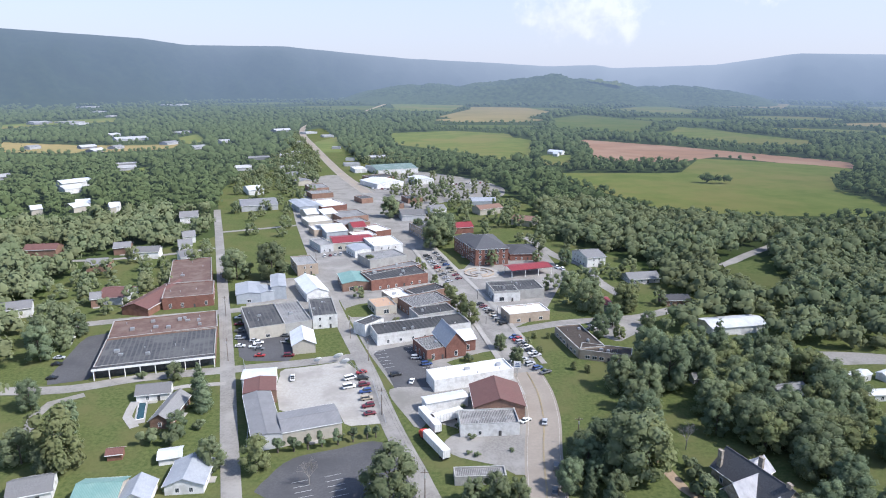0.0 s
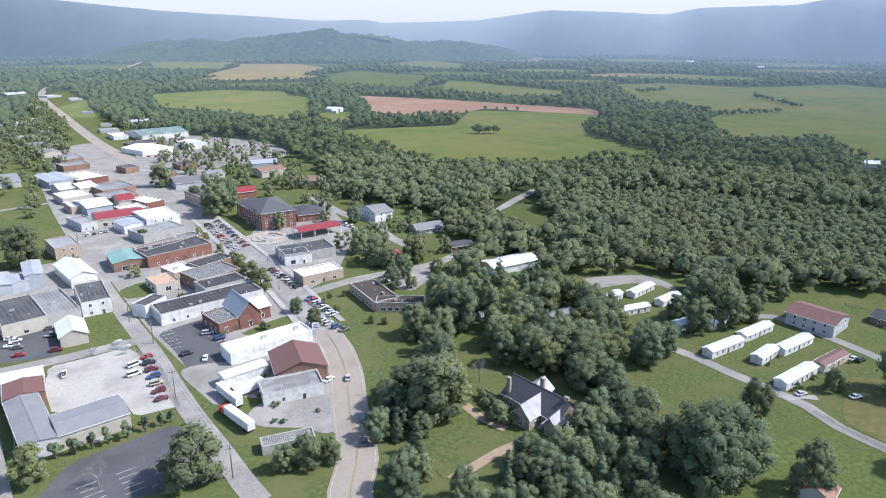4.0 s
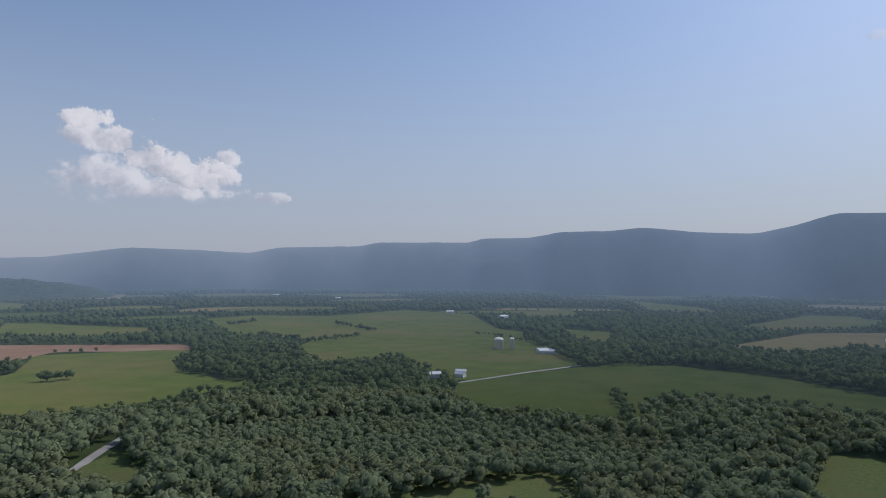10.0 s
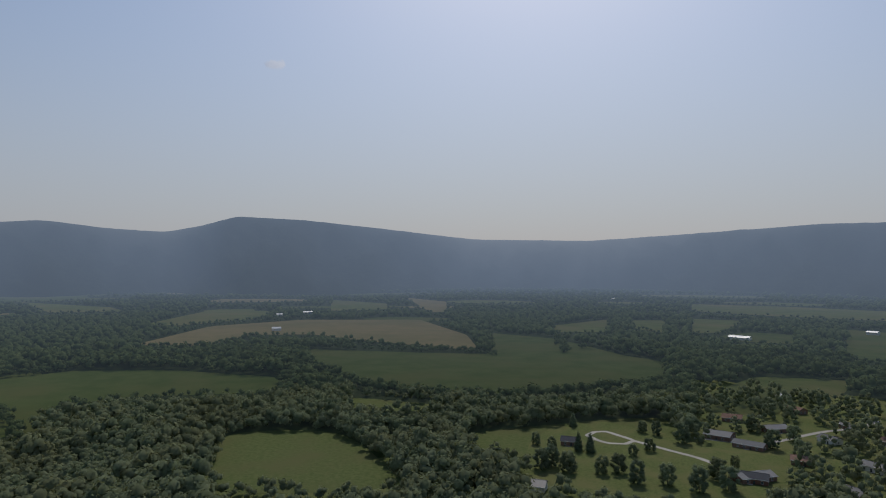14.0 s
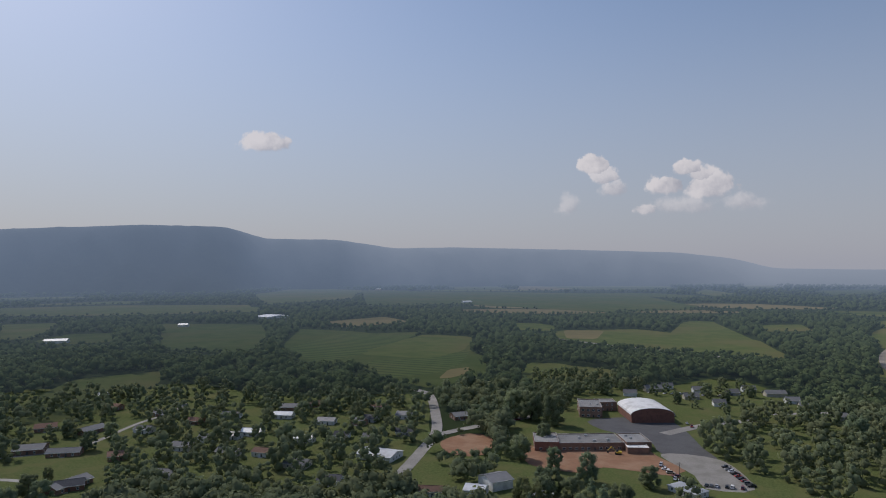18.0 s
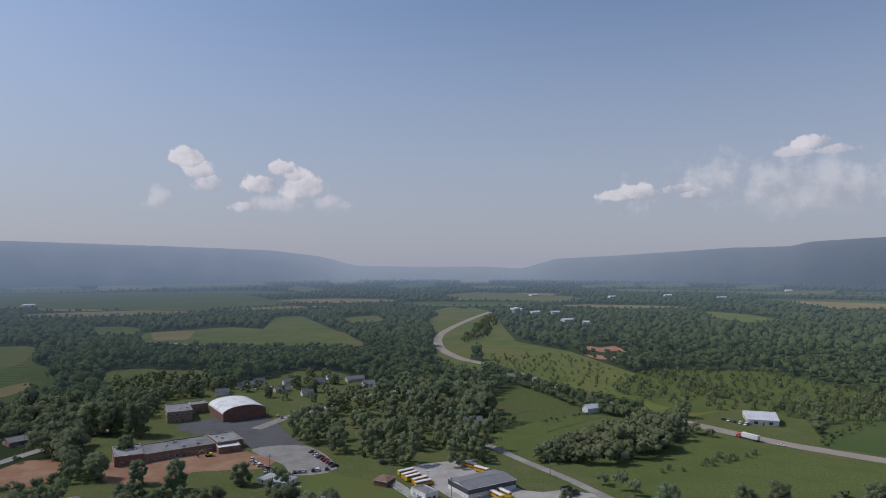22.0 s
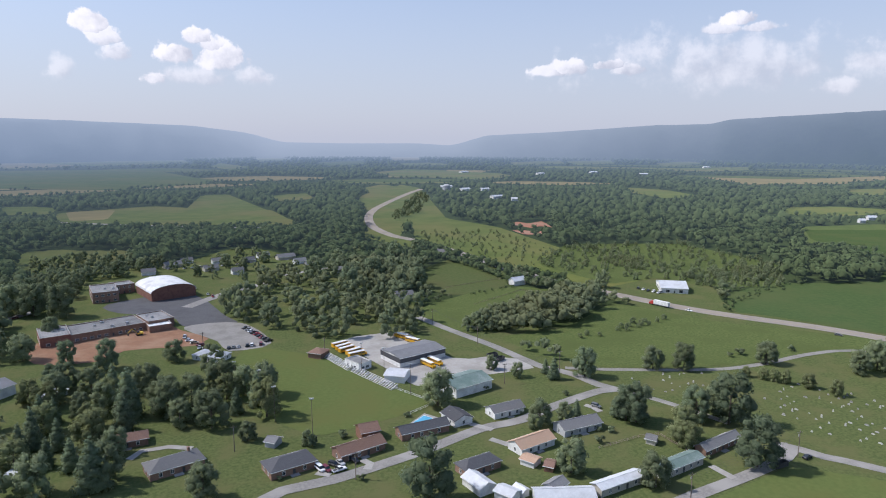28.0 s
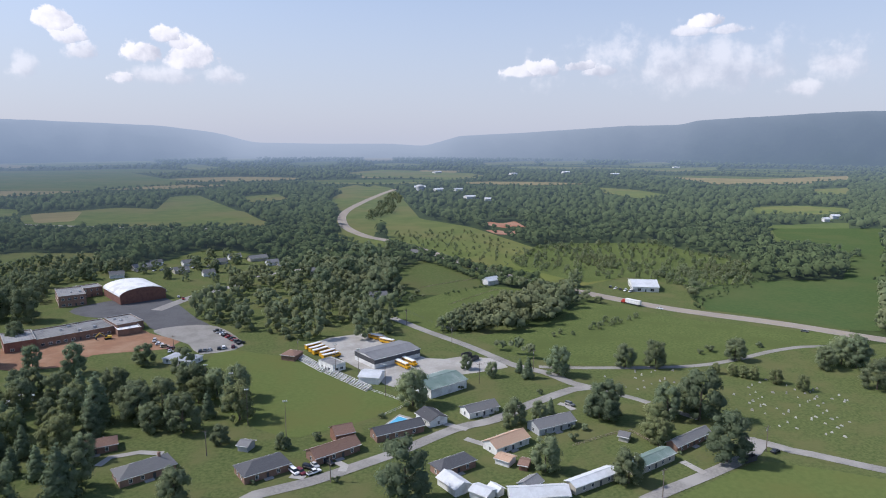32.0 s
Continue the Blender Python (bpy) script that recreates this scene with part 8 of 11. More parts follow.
building("tan-roofed garden shed beside the street", "shed", -92.9, -214.1, 127.6, 5.8, 5.3, 2.4, "white siding", "shingle tan", "gable", rise=0.7, win='')
building("brown wooden garden shed", "shed", -98.5, -208.8, 141.3, 3.2, 5.7, 2.2, "brown wood", "shingle brown", "gable", rise=0.8, win='')
building("dark grey small cottage", "house", -93.8, -193.9, -149.2, 7.1, 5.3, 2.8, "grey siding", "shingle grey", "gable", rise=1.4)
building("large white metal roof building", "garage", -93.6, -187.2, 167.9, 19.8, 7.4, 3, "white siding", "metal white", "gable", rise=1.5, win='')
building("long mobile home with white roof", "mobile home", -115.9, -190.6, -165.4, 20.0, 5.0, 2.9, "cream siding", "metal white", "gable", rise=0.9)
building("long mobile home with green roof", "mobile home", -143.6, -196.5, -162.8, 22.2, 6.1, 2.9, "cream siding", "metal green", "gable", rise=1)
building("grey ranch house under trees", "house", -169.3, -207.2, -160.9, 22.5, 4.9, 3, "brick brown", "shingle grey", "gable", rise=1.6)
building("small grey garden shed", "shed", -146.8, -217.8, 132.8, 3.8, 4.6, 2.4, "cream siding", "shingle grey", "gable", rise=1, win='')
building("white-roofed roadside restaurant beside the street", "restaurant", -317.9, -456.8, 154.0, 20.5, 29.8, 4, "white siding", "metal white", "gable", rise=3, win='shop', gap=5)
building("small grey garden shed", "shed", -0.4, -254.9, 145.4, 4.4, 5.3, 2.4, "grey siding", "shingle grey", "gable", rise=1, win='')
building("white carport beside the street", "carport", 87.9, -250.0, 171.7, 6.6, 6.9, 2.4, "trim white", "metal white", "canopy", rise=0.6)
building("narrow white metal shed", "shed", 98.9, -333.2, -146.4, 12.1, 5.1, 2.4, "white siding", "metal white", "gable", rise=0.6, win='')
building("white-roofed house among trees", "house", 210.9, -361.7, -179.4, 24.0, 17.2, 3, "white siding", "metal white", "gable", rise=1.8)
building("white-roofed house among trees", "house", 276.2, -373.1, -175.2, 13.2, 7.2, 3, "white siding", "metal white", "gable", rise=1.8)
building("white-roofed house among trees", "house", 321.2, -372.7, -162.1, 14.5, 9.5, 3, "white siding", "metal white", "gable", rise=1.8)
building("white-sided house with grey shingle roof among trees", "house", 338.5, -347.0, -164.1, 10.3, 7.3, 3, "white siding", "shingle grey", "gable", rise=1.8)
building("white-sided house with grey metal roof among trees", "house", 327.0, -359.4, -171.6, 11.2, 7.2, 3, "white siding", "metal grey", "gable", rise=1.8)
building("white-roofed house among trees", "house", 335.0, -424.3, -162.9, 16.2, 9.8, 3, "white siding", "metal white", "gable", rise=1.8)
building("white-roofed house among trees", "house", 131.3, -325.3, -174.4, 10.7, 10.6, 3, "white siding", "metal white", "gable", rise=1.8)
building("house among trees beside the street", "house", 423.1, -279.5, -138.6, 17.4, 15.8, 3, "brick brown", "shingle grey", "gable", rise=1.8)
building("house among trees beside the street", "house", 395.7, -283.5, -144.7, 19.6, 9.0, 3, "brick brown", "shingle grey", "gable", rise=1.8)
building("house among trees beside the street", "house", 336.3, -242.9, -86.0, 22.6, 11.0, 3, "brick brown", "shingle grey", "gable", rise=1.8)
building("house among trees beside the street", "house", 432.7, -329.9, -90.5, 18.0, 11.2, 3, "brick brown", "shingle grey", "gable", rise=1.8)
building("house among trees beside the street", "house", 207.5, -479.2, -136.7, 11.7, 12.6, 3, "brick brown", "shingle grey", "gable", rise=1.8)
building("house among trees beside the street", "house", 426.0, -388.1, 167.5, 16.8, 7.4, 3, "brick brown", "shingle grey", "gable", rise=1.8)
building("house among trees beside the street", "house", 268.5, -429.9, 173.9, 10.7, 7.9, 3, "brick brown", "shingle grey", "gable", rise=1.8)
building("house among trees beside the street", "house", 347.7, -451.0, -156.0, 16.4, 13.3, 3, "brick brown", "shingle grey", "gable", rise=1.8)
building("house among trees beside the street", "house", 223.8, -419.1, -155.9, 11.9, 13.0, 3, "grey siding", "shingle dark", "gable", rise=1.8)
building("house among trees beside the street", "house", 266.5, -443.4, -178.2, 9.9, 10.5, 3, "grey siding", "shingle dark", "gable", rise=1.8)
building("white barn with shiny roof", "barn", 1002.4, -1230.2, 162.4, 51.3, 66.0, 4, "white siding", "metal white", "gable", win='')
building("distant white-roofed farm building", "barn", 180.6, 1059.5, -36, 24.5, 12.3, 4, "white siding", "metal white", "gable", win="")
building("distant white-roofed farm building", "barn", 175.7, 1030.5, -36, 8.0, 7.0, 4, "white siding", "metal white", "gable", win="")
building("distant white-roofed farm building", "barn", 840.6, 461.9, -36, 14.8, 7.4, 4, "white siding", "metal white", "gable", win="")
building("distant white-roofed farm building", "barn", 837.0, 441.3, -60, 13.0, 7.0, 4, "white siding", "metal white", "gable", win="")
building("distant white-roofed farm building", "barn", 578.3, 453.0, -36, 15.0, 7.5, 4, "white siding", "metal white", "gable", win="")
building("distant white-roofed farm building", "barn", 1377.9, 865.4, 0, 31.2, 15.6, 4, "white siding", "metal white", "gable", win="")
building("distant white-roofed farm building", "barn", 1443.3, 1075.3, -36, 20.2, 10.1, 4, "white siding", "metal white", "gable", win="")
building("distant white-roofed farm building", "barn", 2495.3, 2942.8, -35, 33.0, 16.5, 4, "white siding", "metal white", "gable", win="")
building("distant white-roofed farm building", "barn", 1914.5, 2399.1, -35, 26.2, 13.1, 4, "white siding", "metal white", "gable", win="")
building("distant white-roofed farm building", "barn", 608.6, 437.9, -55, 11.5, 7.0, 4, "white siding", "metal white", "gable", win="")
building("distant white-roofed farm building", "barn", 1847.5, 1934.8, -35, 22.7, 11.3, 4, "white siding", "metal white", "gable", win="")
building("distant white-roofed farm building", "barn", 842.5, 449.4, -64, 30.6, 15.3, 4, "white siding", "metal white", "gable", win="")
building("distant white-roofed farm building", "barn", 597.8, 430.8, -85, 10.7, 7.0, 4, "white siding", "metal white", "gable", win="")
building("distant white-roofed farm building", "barn", 1647.5, 85.3, -85, 19.4, 9.7, 4, "white siding", "metal white", "gable", win="")
building("distant white-roofed farm building", "barn", 1715.7, 19.4, -85, 24.1, 12.0, 4, "white siding", "metal white", "gable", win="")
building("distant white-roofed farm building", "barn", 3934.8, 183.6, -84, 24.0, 12.0, 4, "white siding", "metal white", "gable", win="")
building("distant white-roofed farm building", "barn", 3269.6, -1351.8, -84, 25.5, 12.8, 4, "white siding", "metal white", "gable", win="")
building("distant white-roofed farm building", "barn", 1276.6, 71.5, -85, 16.3, 8.2, 4, "white siding", "metal white", "gable", win="")
building("distant white-roofed farm building", "barn", 2282.5, -1076.0, -85, 20.8, 10.4, 4, "white siding", "metal white", "gable", win="")
building("distant white-roofed farm building", "barn", 822.7, -1961.2, -122, 33.0, 16.5, 4, "white siding", "metal white", "gable", win="")
building("distant white-roofed farm building", "barn", 529.8, -414.3, -156, 10.2, 7.0, 4, "white siding", "metal white", "gable", win="")
building("distant white-roofed farm building", "barn", 1659.3, -2835.9, -160, 28.2, 14.1, 4, "white siding", "metal white", "gable", win="")
building("distant white-roofed farm building", "barn", 2359.6, -2577.0, -160, 29.2, 14.6, 4, "white siding", "metal white", "gable", win="")
building("distant white-roofed farm building", "barn", 986.1, -690.5, -143, 33.0, 16.5, 4, "white siding", "metal white", "gable", win="")
building("distant white-roofed farm building", "barn", 1017.6, -977.6, -157, 18.7, 9.4, 4, "white siding", "metal white", "gable", win="")
building("distant white-roofed farm building", "barn", -708.2, -2302.2, -155, 33.0, 16.5, 4, "white siding", "metal white", "gable", win="")
building("distant white-roofed farm building", "barn", -444.2, -1588.9, 167, 28.2, 14.1, 4, "white siding", "metal white", "gable", win="")
building("distant white-roofed farm building", "barn", -463.6, -1496.8, -153, 27.8, 13.9, 4, "white siding", "metal white", "gable", win="")
building("distant white-roofed farm building", "barn", -509.3, -1485.9, -166, 21.8, 10.9, 4, "white siding", "metal white", "gable", win="")
building("distant white-roofed farm building", "barn", -468.6, -1285.8, -165, 28.4, 14.2, 4, "white siding", "metal white", "gable", win="")
building("distant white-roofed farm building", "barn", -483.7, -1221.5, 166, 16.8, 8.4, 4, "white siding", "metal white", "gable", win="")
building("distant white-roofed farm building", "barn", -893.9, -792.9, 166, 13.1, 7.0, 4, "white siding", "metal white", "gable", win="")
building("distant white-roofed farm building", "barn", -848.0, -767.9, 166, 8.4, 7.0, 4, "white siding", "metal white", "gable", win="")
building("distant white-roofed farm building", "barn", -203.1, -505.8, -161, 12.3, 7.0, 4, "white siding", "metal white", "gable", win="")
building("distant white-roofed farm building", "barn", -931.0, -2129.5, -159, 33.0, 16.5, 4, "white siding", "metal white", "gable", win="")
building("distant white-roofed farm building", "barn", -1847.0, -2459.9, 168, 27.4, 13.7, 4, "white siding", "metal white", "gable", win="")
building("distant white-roofed farm building", "barn", -1162.5, -2180.1, -169, 33.0, 16.5, 4, "white siding", "metal white", "gable", win="")
building("distant white-roofed farm building", "barn", -1267.2, -2015.2, 167, 33.0, 16.5, 4, "white siding", "metal white", "gable", win="")
building("grey-roofed house near the school", "house", 83.9, -657.8, -150, 16.2, 8.1, 3, "cream siding", "shingle grey", "gable", win="")
building("grey-roofed house near the school", "house", 15.0, -667.5, -161, 11.2, 7.0, 3, "cream siding", "shingle grey", "gable", win="")
building("grey-roofed house near the school", "house", 48.2, -632.7, -156, 13.1, 7.0, 3, "cream siding", "shingle grey", "gable", win="")
building("grey-roofed house near the school", "house", -20.5, -676.4, -161, 17.8, 8.9, 3, "cream siding", "shingle grey", "gable", win="")
building("grey-roofed house near the school", "house", -42.2, -628.0, -164, 11.2, 7.0, 3, "cream siding", "shingle grey", "gable", win="")
building("grey-roofed house near the school", "house", -101.7, -483.0, -178, 13.3, 7.0, 3, "cream siding", "shingle grey", "gable", win="")
building("grey-roofed house near the school", "house", -181.9, -661.0, 135, 13.7, 7.0, 3, "cream siding", "shingle grey", "gable", win="")
building("pale roadside shop with flat roof", "shop", -181.7, 1135.7, 0.6, 14.2, 11.4, 3.6, "far roof", "far roof", "flat", win='')
building("pale roadside shop with flat roof", "shop", -126.8, 918.7, 16.5, 21.6, 16.9, 3.6, "far roof", "far roof", "flat", win='')
building("pale roadside shop with flat roof", "shop", -109.4, 858.1, 19.6, 16.2, 27.6, 5, "white siding", "membrane white", "flat", win='')
building("pale roadside shop with flat roof", "shop", -136.4, 974.8, 0.5, 12.3, 9.8, 3.6, "far roof", "far roof", "flat", win='')
building("brick roadside shop with grey roof", "shop", -265.3, 1231.0, 33.5, 19.5, 15.6, 3.6, "far roof", "far roof", "flat", win='')
building("brick roadside shop with grey roof", "shop", -234.7, 1062.5, 26.8, 18.0, 14.4, 3.6, "far roof", "far roof", "flat", win='')
building("brick roadside shop with grey roof", "shop", -197.7, 923.3, 23.4, 15.5, 12.4, 3.6, "far roof", "far roof", "flat", win='')
building("cream roadside shop with grey roof", "shop", -177.3, 799.3, 122.2, 28.2, 17.7, 5, "cream siding", "metal grey", "gable", win='', rise=1.3, over=0.25)
building("cream roadside shop with grey roof", "shop", -161.4, 752.4, 121.7, 20.9, 16.0, 5, "cream siding", "metal grey", "gable", win='', rise=1.2, over=0.25)
building("brick shop with dark roof beside the highway", "shop", -78.3, 644.0, 31.1, 12.1, 18.1, 5, "brick brown", "tar roof", "flat", win='')
building("brick shop with dark roof beside the highway", "shop", -46.3, 614.7, 24.1, 14.0, 17.1, 5, "brick brown", "tar roof", "flat", win='')
building("brick shop with dark roof beside the highway", "shop", -30.6, 645.0, 24.0, 15.4, 18.5, 5, "brick brown", "tar roof", "flat", win='')
building("white house with grey gable roof", "house", -15.1, 506.9, 28.6, 12.3, 15.3, 5, "white siding", "shingle grey", "gable", win='')
building("white house with grey gable roof", "house", -6.1, 587.2, 22.6, 13.6, 15.4, 5, "white siding", "shingle grey", "gable", win='')
building("cream house with brown gable roof", "house", 40.4, 589.7, 26.7, 23.5, 14.9, 5, "cream siding", "shingle brown", "gable", win='')
building("cream house with brown gable roof", "house", 68.6, 541.6, -29.8, 17.7, 15.4, 5, "cream siding", "shingle brown", "gable", win='')
building("white house among trees with grey roof", "house", -609.5, 1139.8, 47.1, 25.3, 20.2, 3.6, "far roof", "far roof", "gable", win='')
building("white house among trees with grey roof", "house", -417.3, 871.9, 33.0, 21.9, 14.2, 3.6, "far roof", "far roof", "gable", win='')
building("white house among trees with grey roof", "house", -496.0, 1208.7, 59.8, 26.1, 21.5, 3.6, "far roof", "far roof", "gable", win='')
building("white house among trees with grey roof", "house", -417.5, 1135.0, 51.9, 23.5, 16.0, 3.6, "far roof", "far roof", "gable", win='')
building("white house among trees with grey roof", "house", -406.0, 1237.8, 48.9, 21.0, 18.9, 3.6, "far roof", "far roof", "gable", win='')
building("white house among trees with grey roof", "house", -264.8, 872.3, 30.3, 21.8, 15.9, 3.6, "far roof", "far roof", "gable", win='')
building("brick ranch house under trees", "house", -219.5, 406.6, 11.5, 13.2, 13.2, 5, "brick brown", "shingle grey", "gable", win='')
building("brick ranch house under trees", "house", -186.8, 338.2, 22.6, 4.9, 7.7, 5, "brick brown", "shingle grey", "gable", win='')
building("brick ranch house under trees", "house", -224.0, 448.7, 17.1, 10.7, 12.7, 5, "brick brown", "shingle grey", "gable", win='')
building("white-sided house with dark shingle roof among trees", "house", 210.8, -307.9, -164.2, 12.8, 9.6, 3, "white siding", "shingle dark", "gable", rise=1.8)
building("white-sided house with brown shingle roof among trees", "house", 150.9, -313.9, -162.3, 14.7, 7.1, 3, "white siding", "shingle brown", "gable", rise=1.8)
building("white-sided house with grey shingle roof among trees", "house", 337.3, -324.6, -166.6, 14.2, 9.0, 3, "white siding", "shingle grey", "gable", rise=1.8)
building("white-sided house with grey shingle roof among trees", "house", 397.3, -346.0, -170.5, 12.9, 8.9, 3, "white siding", "shingle grey", "gable", rise=1.8)
building("white-sided house with grey metal roof among trees", "house", 292.5, -422.3, -163.8, 13.3, 9.1, 3, "white siding", "metal grey", "gable", rise=1.8)
building("white-sided house with dark shingle roof among trees", "house", 258.3, -391.4, -164.5, 10.1, 7.7, 3, "white siding", "shingle dark", "gable", rise=1.8)
building("white-sided house with brown shingle roof among trees", "house", 279.3, -335.4, -171.3, 14.0, 8.4, 3, "white siding", "shingle brown", "gable", rise=1.8)
building("white-sided house with grey shingle roof among trees", "house", 301.5, -277.6, -166.6, 10.6, 9.5, 3, "white siding", "shingle grey", "gable", rise=1.8)
building("white-sided house with grey shingle roof among trees", "house", 372.4, -407.5, -163.9, 14.1, 9.6, 3, "white siding", "shingle grey", "gable", rise=1.8)
building("white-sided house with grey metal roof among trees", "house", 248.1, -464.2, -165.8, 11.4, 11.9, 3, "white siding", "metal grey", "gable", rise=1.8)
building("brick house with brown roof under trees", "house", 484.6, -390.0, -173.2, 14.8, 9.5, 3, "brick brown", "shingle brown", "gable", rise=1.8)
building("brick house with brown roof under trees", "house", 383.2, -381.6, -164.9, 11.6, 8.8, 3, "brick brown", "shingle brown", "gable", rise=1.8)
building("brick house with brown roof under trees", "house", 469.8, -321.5, -127.6, 14.1, 14.9, 3, "brick brown", "shingle brown", "gable", rise=1.8)
building("brick house with brown roof under trees", "house", 358.9, -292.2, -129.6, 10.9, 11.8, 3, "brick brown", "shingle brown", "gable", rise=1.8)
building("brick house with brown roof under trees", "house", 334.5, -470.3, -164.7, 15.0, 9.2, 3, "brick brown", "shingle brown", "gable", rise=1.8)
building("brick house with brown roof under trees", "house", 281.9, -482.5, -166.3, 12.2, 11.1, 3, "brick brown", "shingle brown", "gable", rise=1.8)
building("cream house with grey roof under trees", "house", 236.7, -393.5, -164.4, 9.9, 9.0, 3, "cream siding", "shingle grey", "gable", rise=1.8)
building("cream house with grey roof under trees", "house", 300.3, -325.8, -171.1, 14.2, 8.3, 3, "cream siding", "shingle grey", "gable", rise=1.8)
building("cream house with grey roof under trees", "house", 246.2, -325.2, -169.0, 14.6, 9.8, 3, "cream siding", "shingle grey", "gable", rise=1.8)
building("distant white-roofed building beside the street", "shop", -1061.4, 1770.8, 47.5, 42.9, 45.4, 3.6, "far roof", "far roof", "flat", win='')
building("distant white-roofed building beside the street", "shop", -983.9, 1772.2, 64.7, 52.8, 48.0, 3.6, "far roof", "far roof", "flat", win='')
building("distant white-roofed building beside the street", "shop", -1393.5, 2655.9, 86.8, 72.2, 54.1, 3.6, "far roof", "far roof", "flat", win='')
building("distant white-roofed building beside the street", "shop", -1655.0, 2826.4, 98.5, 41.4, 33.6, 3.6, "far roof", "far roof", "flat", win='')
building("distant white-roofed building beside the street", "shop", -1007.6, 2041.2, 92.6, 42.8, 18.2, 3.6, "far roof", "far roof", "flat", win='')
building("distant white-roofed building beside the street", "shop", -1162.2, 2857.4, 76.9, 42.6, 47.4, 3.6, "far roof", "far roof", "flat", win='')
building("distant white-roofed building beside the street", "shop", -1116.7, 2877.0, 87.8, 84.5, 34.8, 3.6, "far roof", "far roof", "flat", win='')
building("distant white-roofed building beside the street", "shop", -1178.4, 2308.5, 89.0, 54.6, 27.6, 3.6, "far roof", "far roof", "flat", win='')
building("white house among trees", "house", -529.1, 787.2, 64.9, 20.1, 13.6, 3.6, "far roof", "far roof", "gable", win='')
building("white house among trees", "house", -366.2, 584.7, 36.7, 8.7, 16.2, 5, "cream siding", "metal white", "gable", win='')
building("white house among trees", "house", -336.0, 597.4, 51.3, 13.9, 18.6, 5, "cream siding", "metal white", "gable", win='')
building("white house among trees", "house", -301.7, 592.8, 35.1, 4.7, 12.5, 5, "cream siding", "metal white", "gable", win='')
building("white house among trees", "house", -696.7, 1128.9, 66.1, 20.1, 16.1, 3.6, "far roof", "far roof", "gable", win='')
building("white house among trees", "house", -566.5, 1084.1, 72.7, 25.7, 16.7, 3.6, "far roof", "far roof", "gable", win='')
building("white house among trees", "house", -556.4, 1132.5, 73.8, 20.9, 16.7, 3.6, "far roof", "far roof", "gable", win='')
building("white house with grey roof near the school", "house", 73.3, -676.3, -160, 10.6, 7.0, 3, "white siding", "shingle grey", "gable", win="")
building("white house with grey roof near the school", "house", 44.1, -668.7, -160, 10.9, 7.0, 3, "white siding", "shingle grey", "gable", win="")
building("white house with grey roof near the school", "house", 1.5, -690.7, -160, 11.9, 7.0, 3, "white siding", "shingle grey", "gable", win="")
building("white house with grey roof near the school", "house", 100.1, -625.9, -168, 11.5, 7.0, 3, "white siding", "shingle grey", "gable", win="")
building("white house with grey roof near the school", "house", 24.0, -611.3, -164, 10.0, 7.0, 3, "white siding", "shingle grey", "gable", win="")
building("white house with grey roof near the school", "house", -32.9, -648.8, -163, 11.5, 7.0, 3, "white siding", "shingle grey", "gable", win="")
building("white house with grey roof near the school", "house", -62.5, -594.2, -165, 10.8, 7.0, 3, "white siding", "shingle grey", "gable", win="")

building("grey house with dark roof among tall trees", "house", 132.8, 232.4, 20, 13, 9, 3.4, "grey siding", "shingle grey", "gable", rise=2.2)
building("small grey garden shed under trees", "shed", 102.8, 246.3, 10, 4, 4, 2.6, "grey siding", "shingle grey", "gable", rise=1.2)
building("low house with dark roof under trees", "house", 126.5, 342.7, 5, 14, 10, 3.2, "brick brown", "shingle dark", "gable", rise=1.6)
building("small house with dark roof on the lawn", "house", 425.9, -168.8, -120, 10, 8, 3.0, "brick brown", "shingle dark", "gable", rise=2.2)
building("brown house with dark roof beside the lane", "house", 334.0, -239.8, -130, 18, 9, 3.0, "brown wood", "shingle dark", "gable", rise=2.2)
building("white house with pale grey roof below the meadow", "house", 345.1, -115.1, -120, 16, 10, 3.2, "white siding", "metal grey", "gable", rise=2.2)

# ---- things of their own kind ----
def bleachers(x, y, turn, run):
    root = empty("bleachers", pose(x, y, 0, 0, 0, turn), "grey aluminium bleachers beside the sports field", "bleachers")
    for i in range(6):
        bm = bmesh.new()
        box(bm, -run / 2, run / 2, i * 0.75, i * 0.75 + 0.32, 0.45 + i * 0.32, 0.5 + i * 0.32)
        part("bench", bm, "trim white", root)
        bm = bmesh.new()
        box(bm, -run / 2, run / 2, i * 0.75 + 0.36, i * 0.75 + 0.7, 0.2 + i * 0.32, 0.24 + i * 0.32)
        part("footboard", bm, "membrane white", root)
    n = int(run / 3)
    for i in range(n):
        px = -run / 2 + 0.3 + i * (run - 0.6) / max(1, n - 1)
        bm = bmesh.new()
        prism(bm, [(0, 0), (4.4, 0), (4.4, 1.95), (4.2, 1.95), (0, 0.2)], "x", px - 0.04, px + 0.04)
        part("frame", bm, "steel", root)
    return root


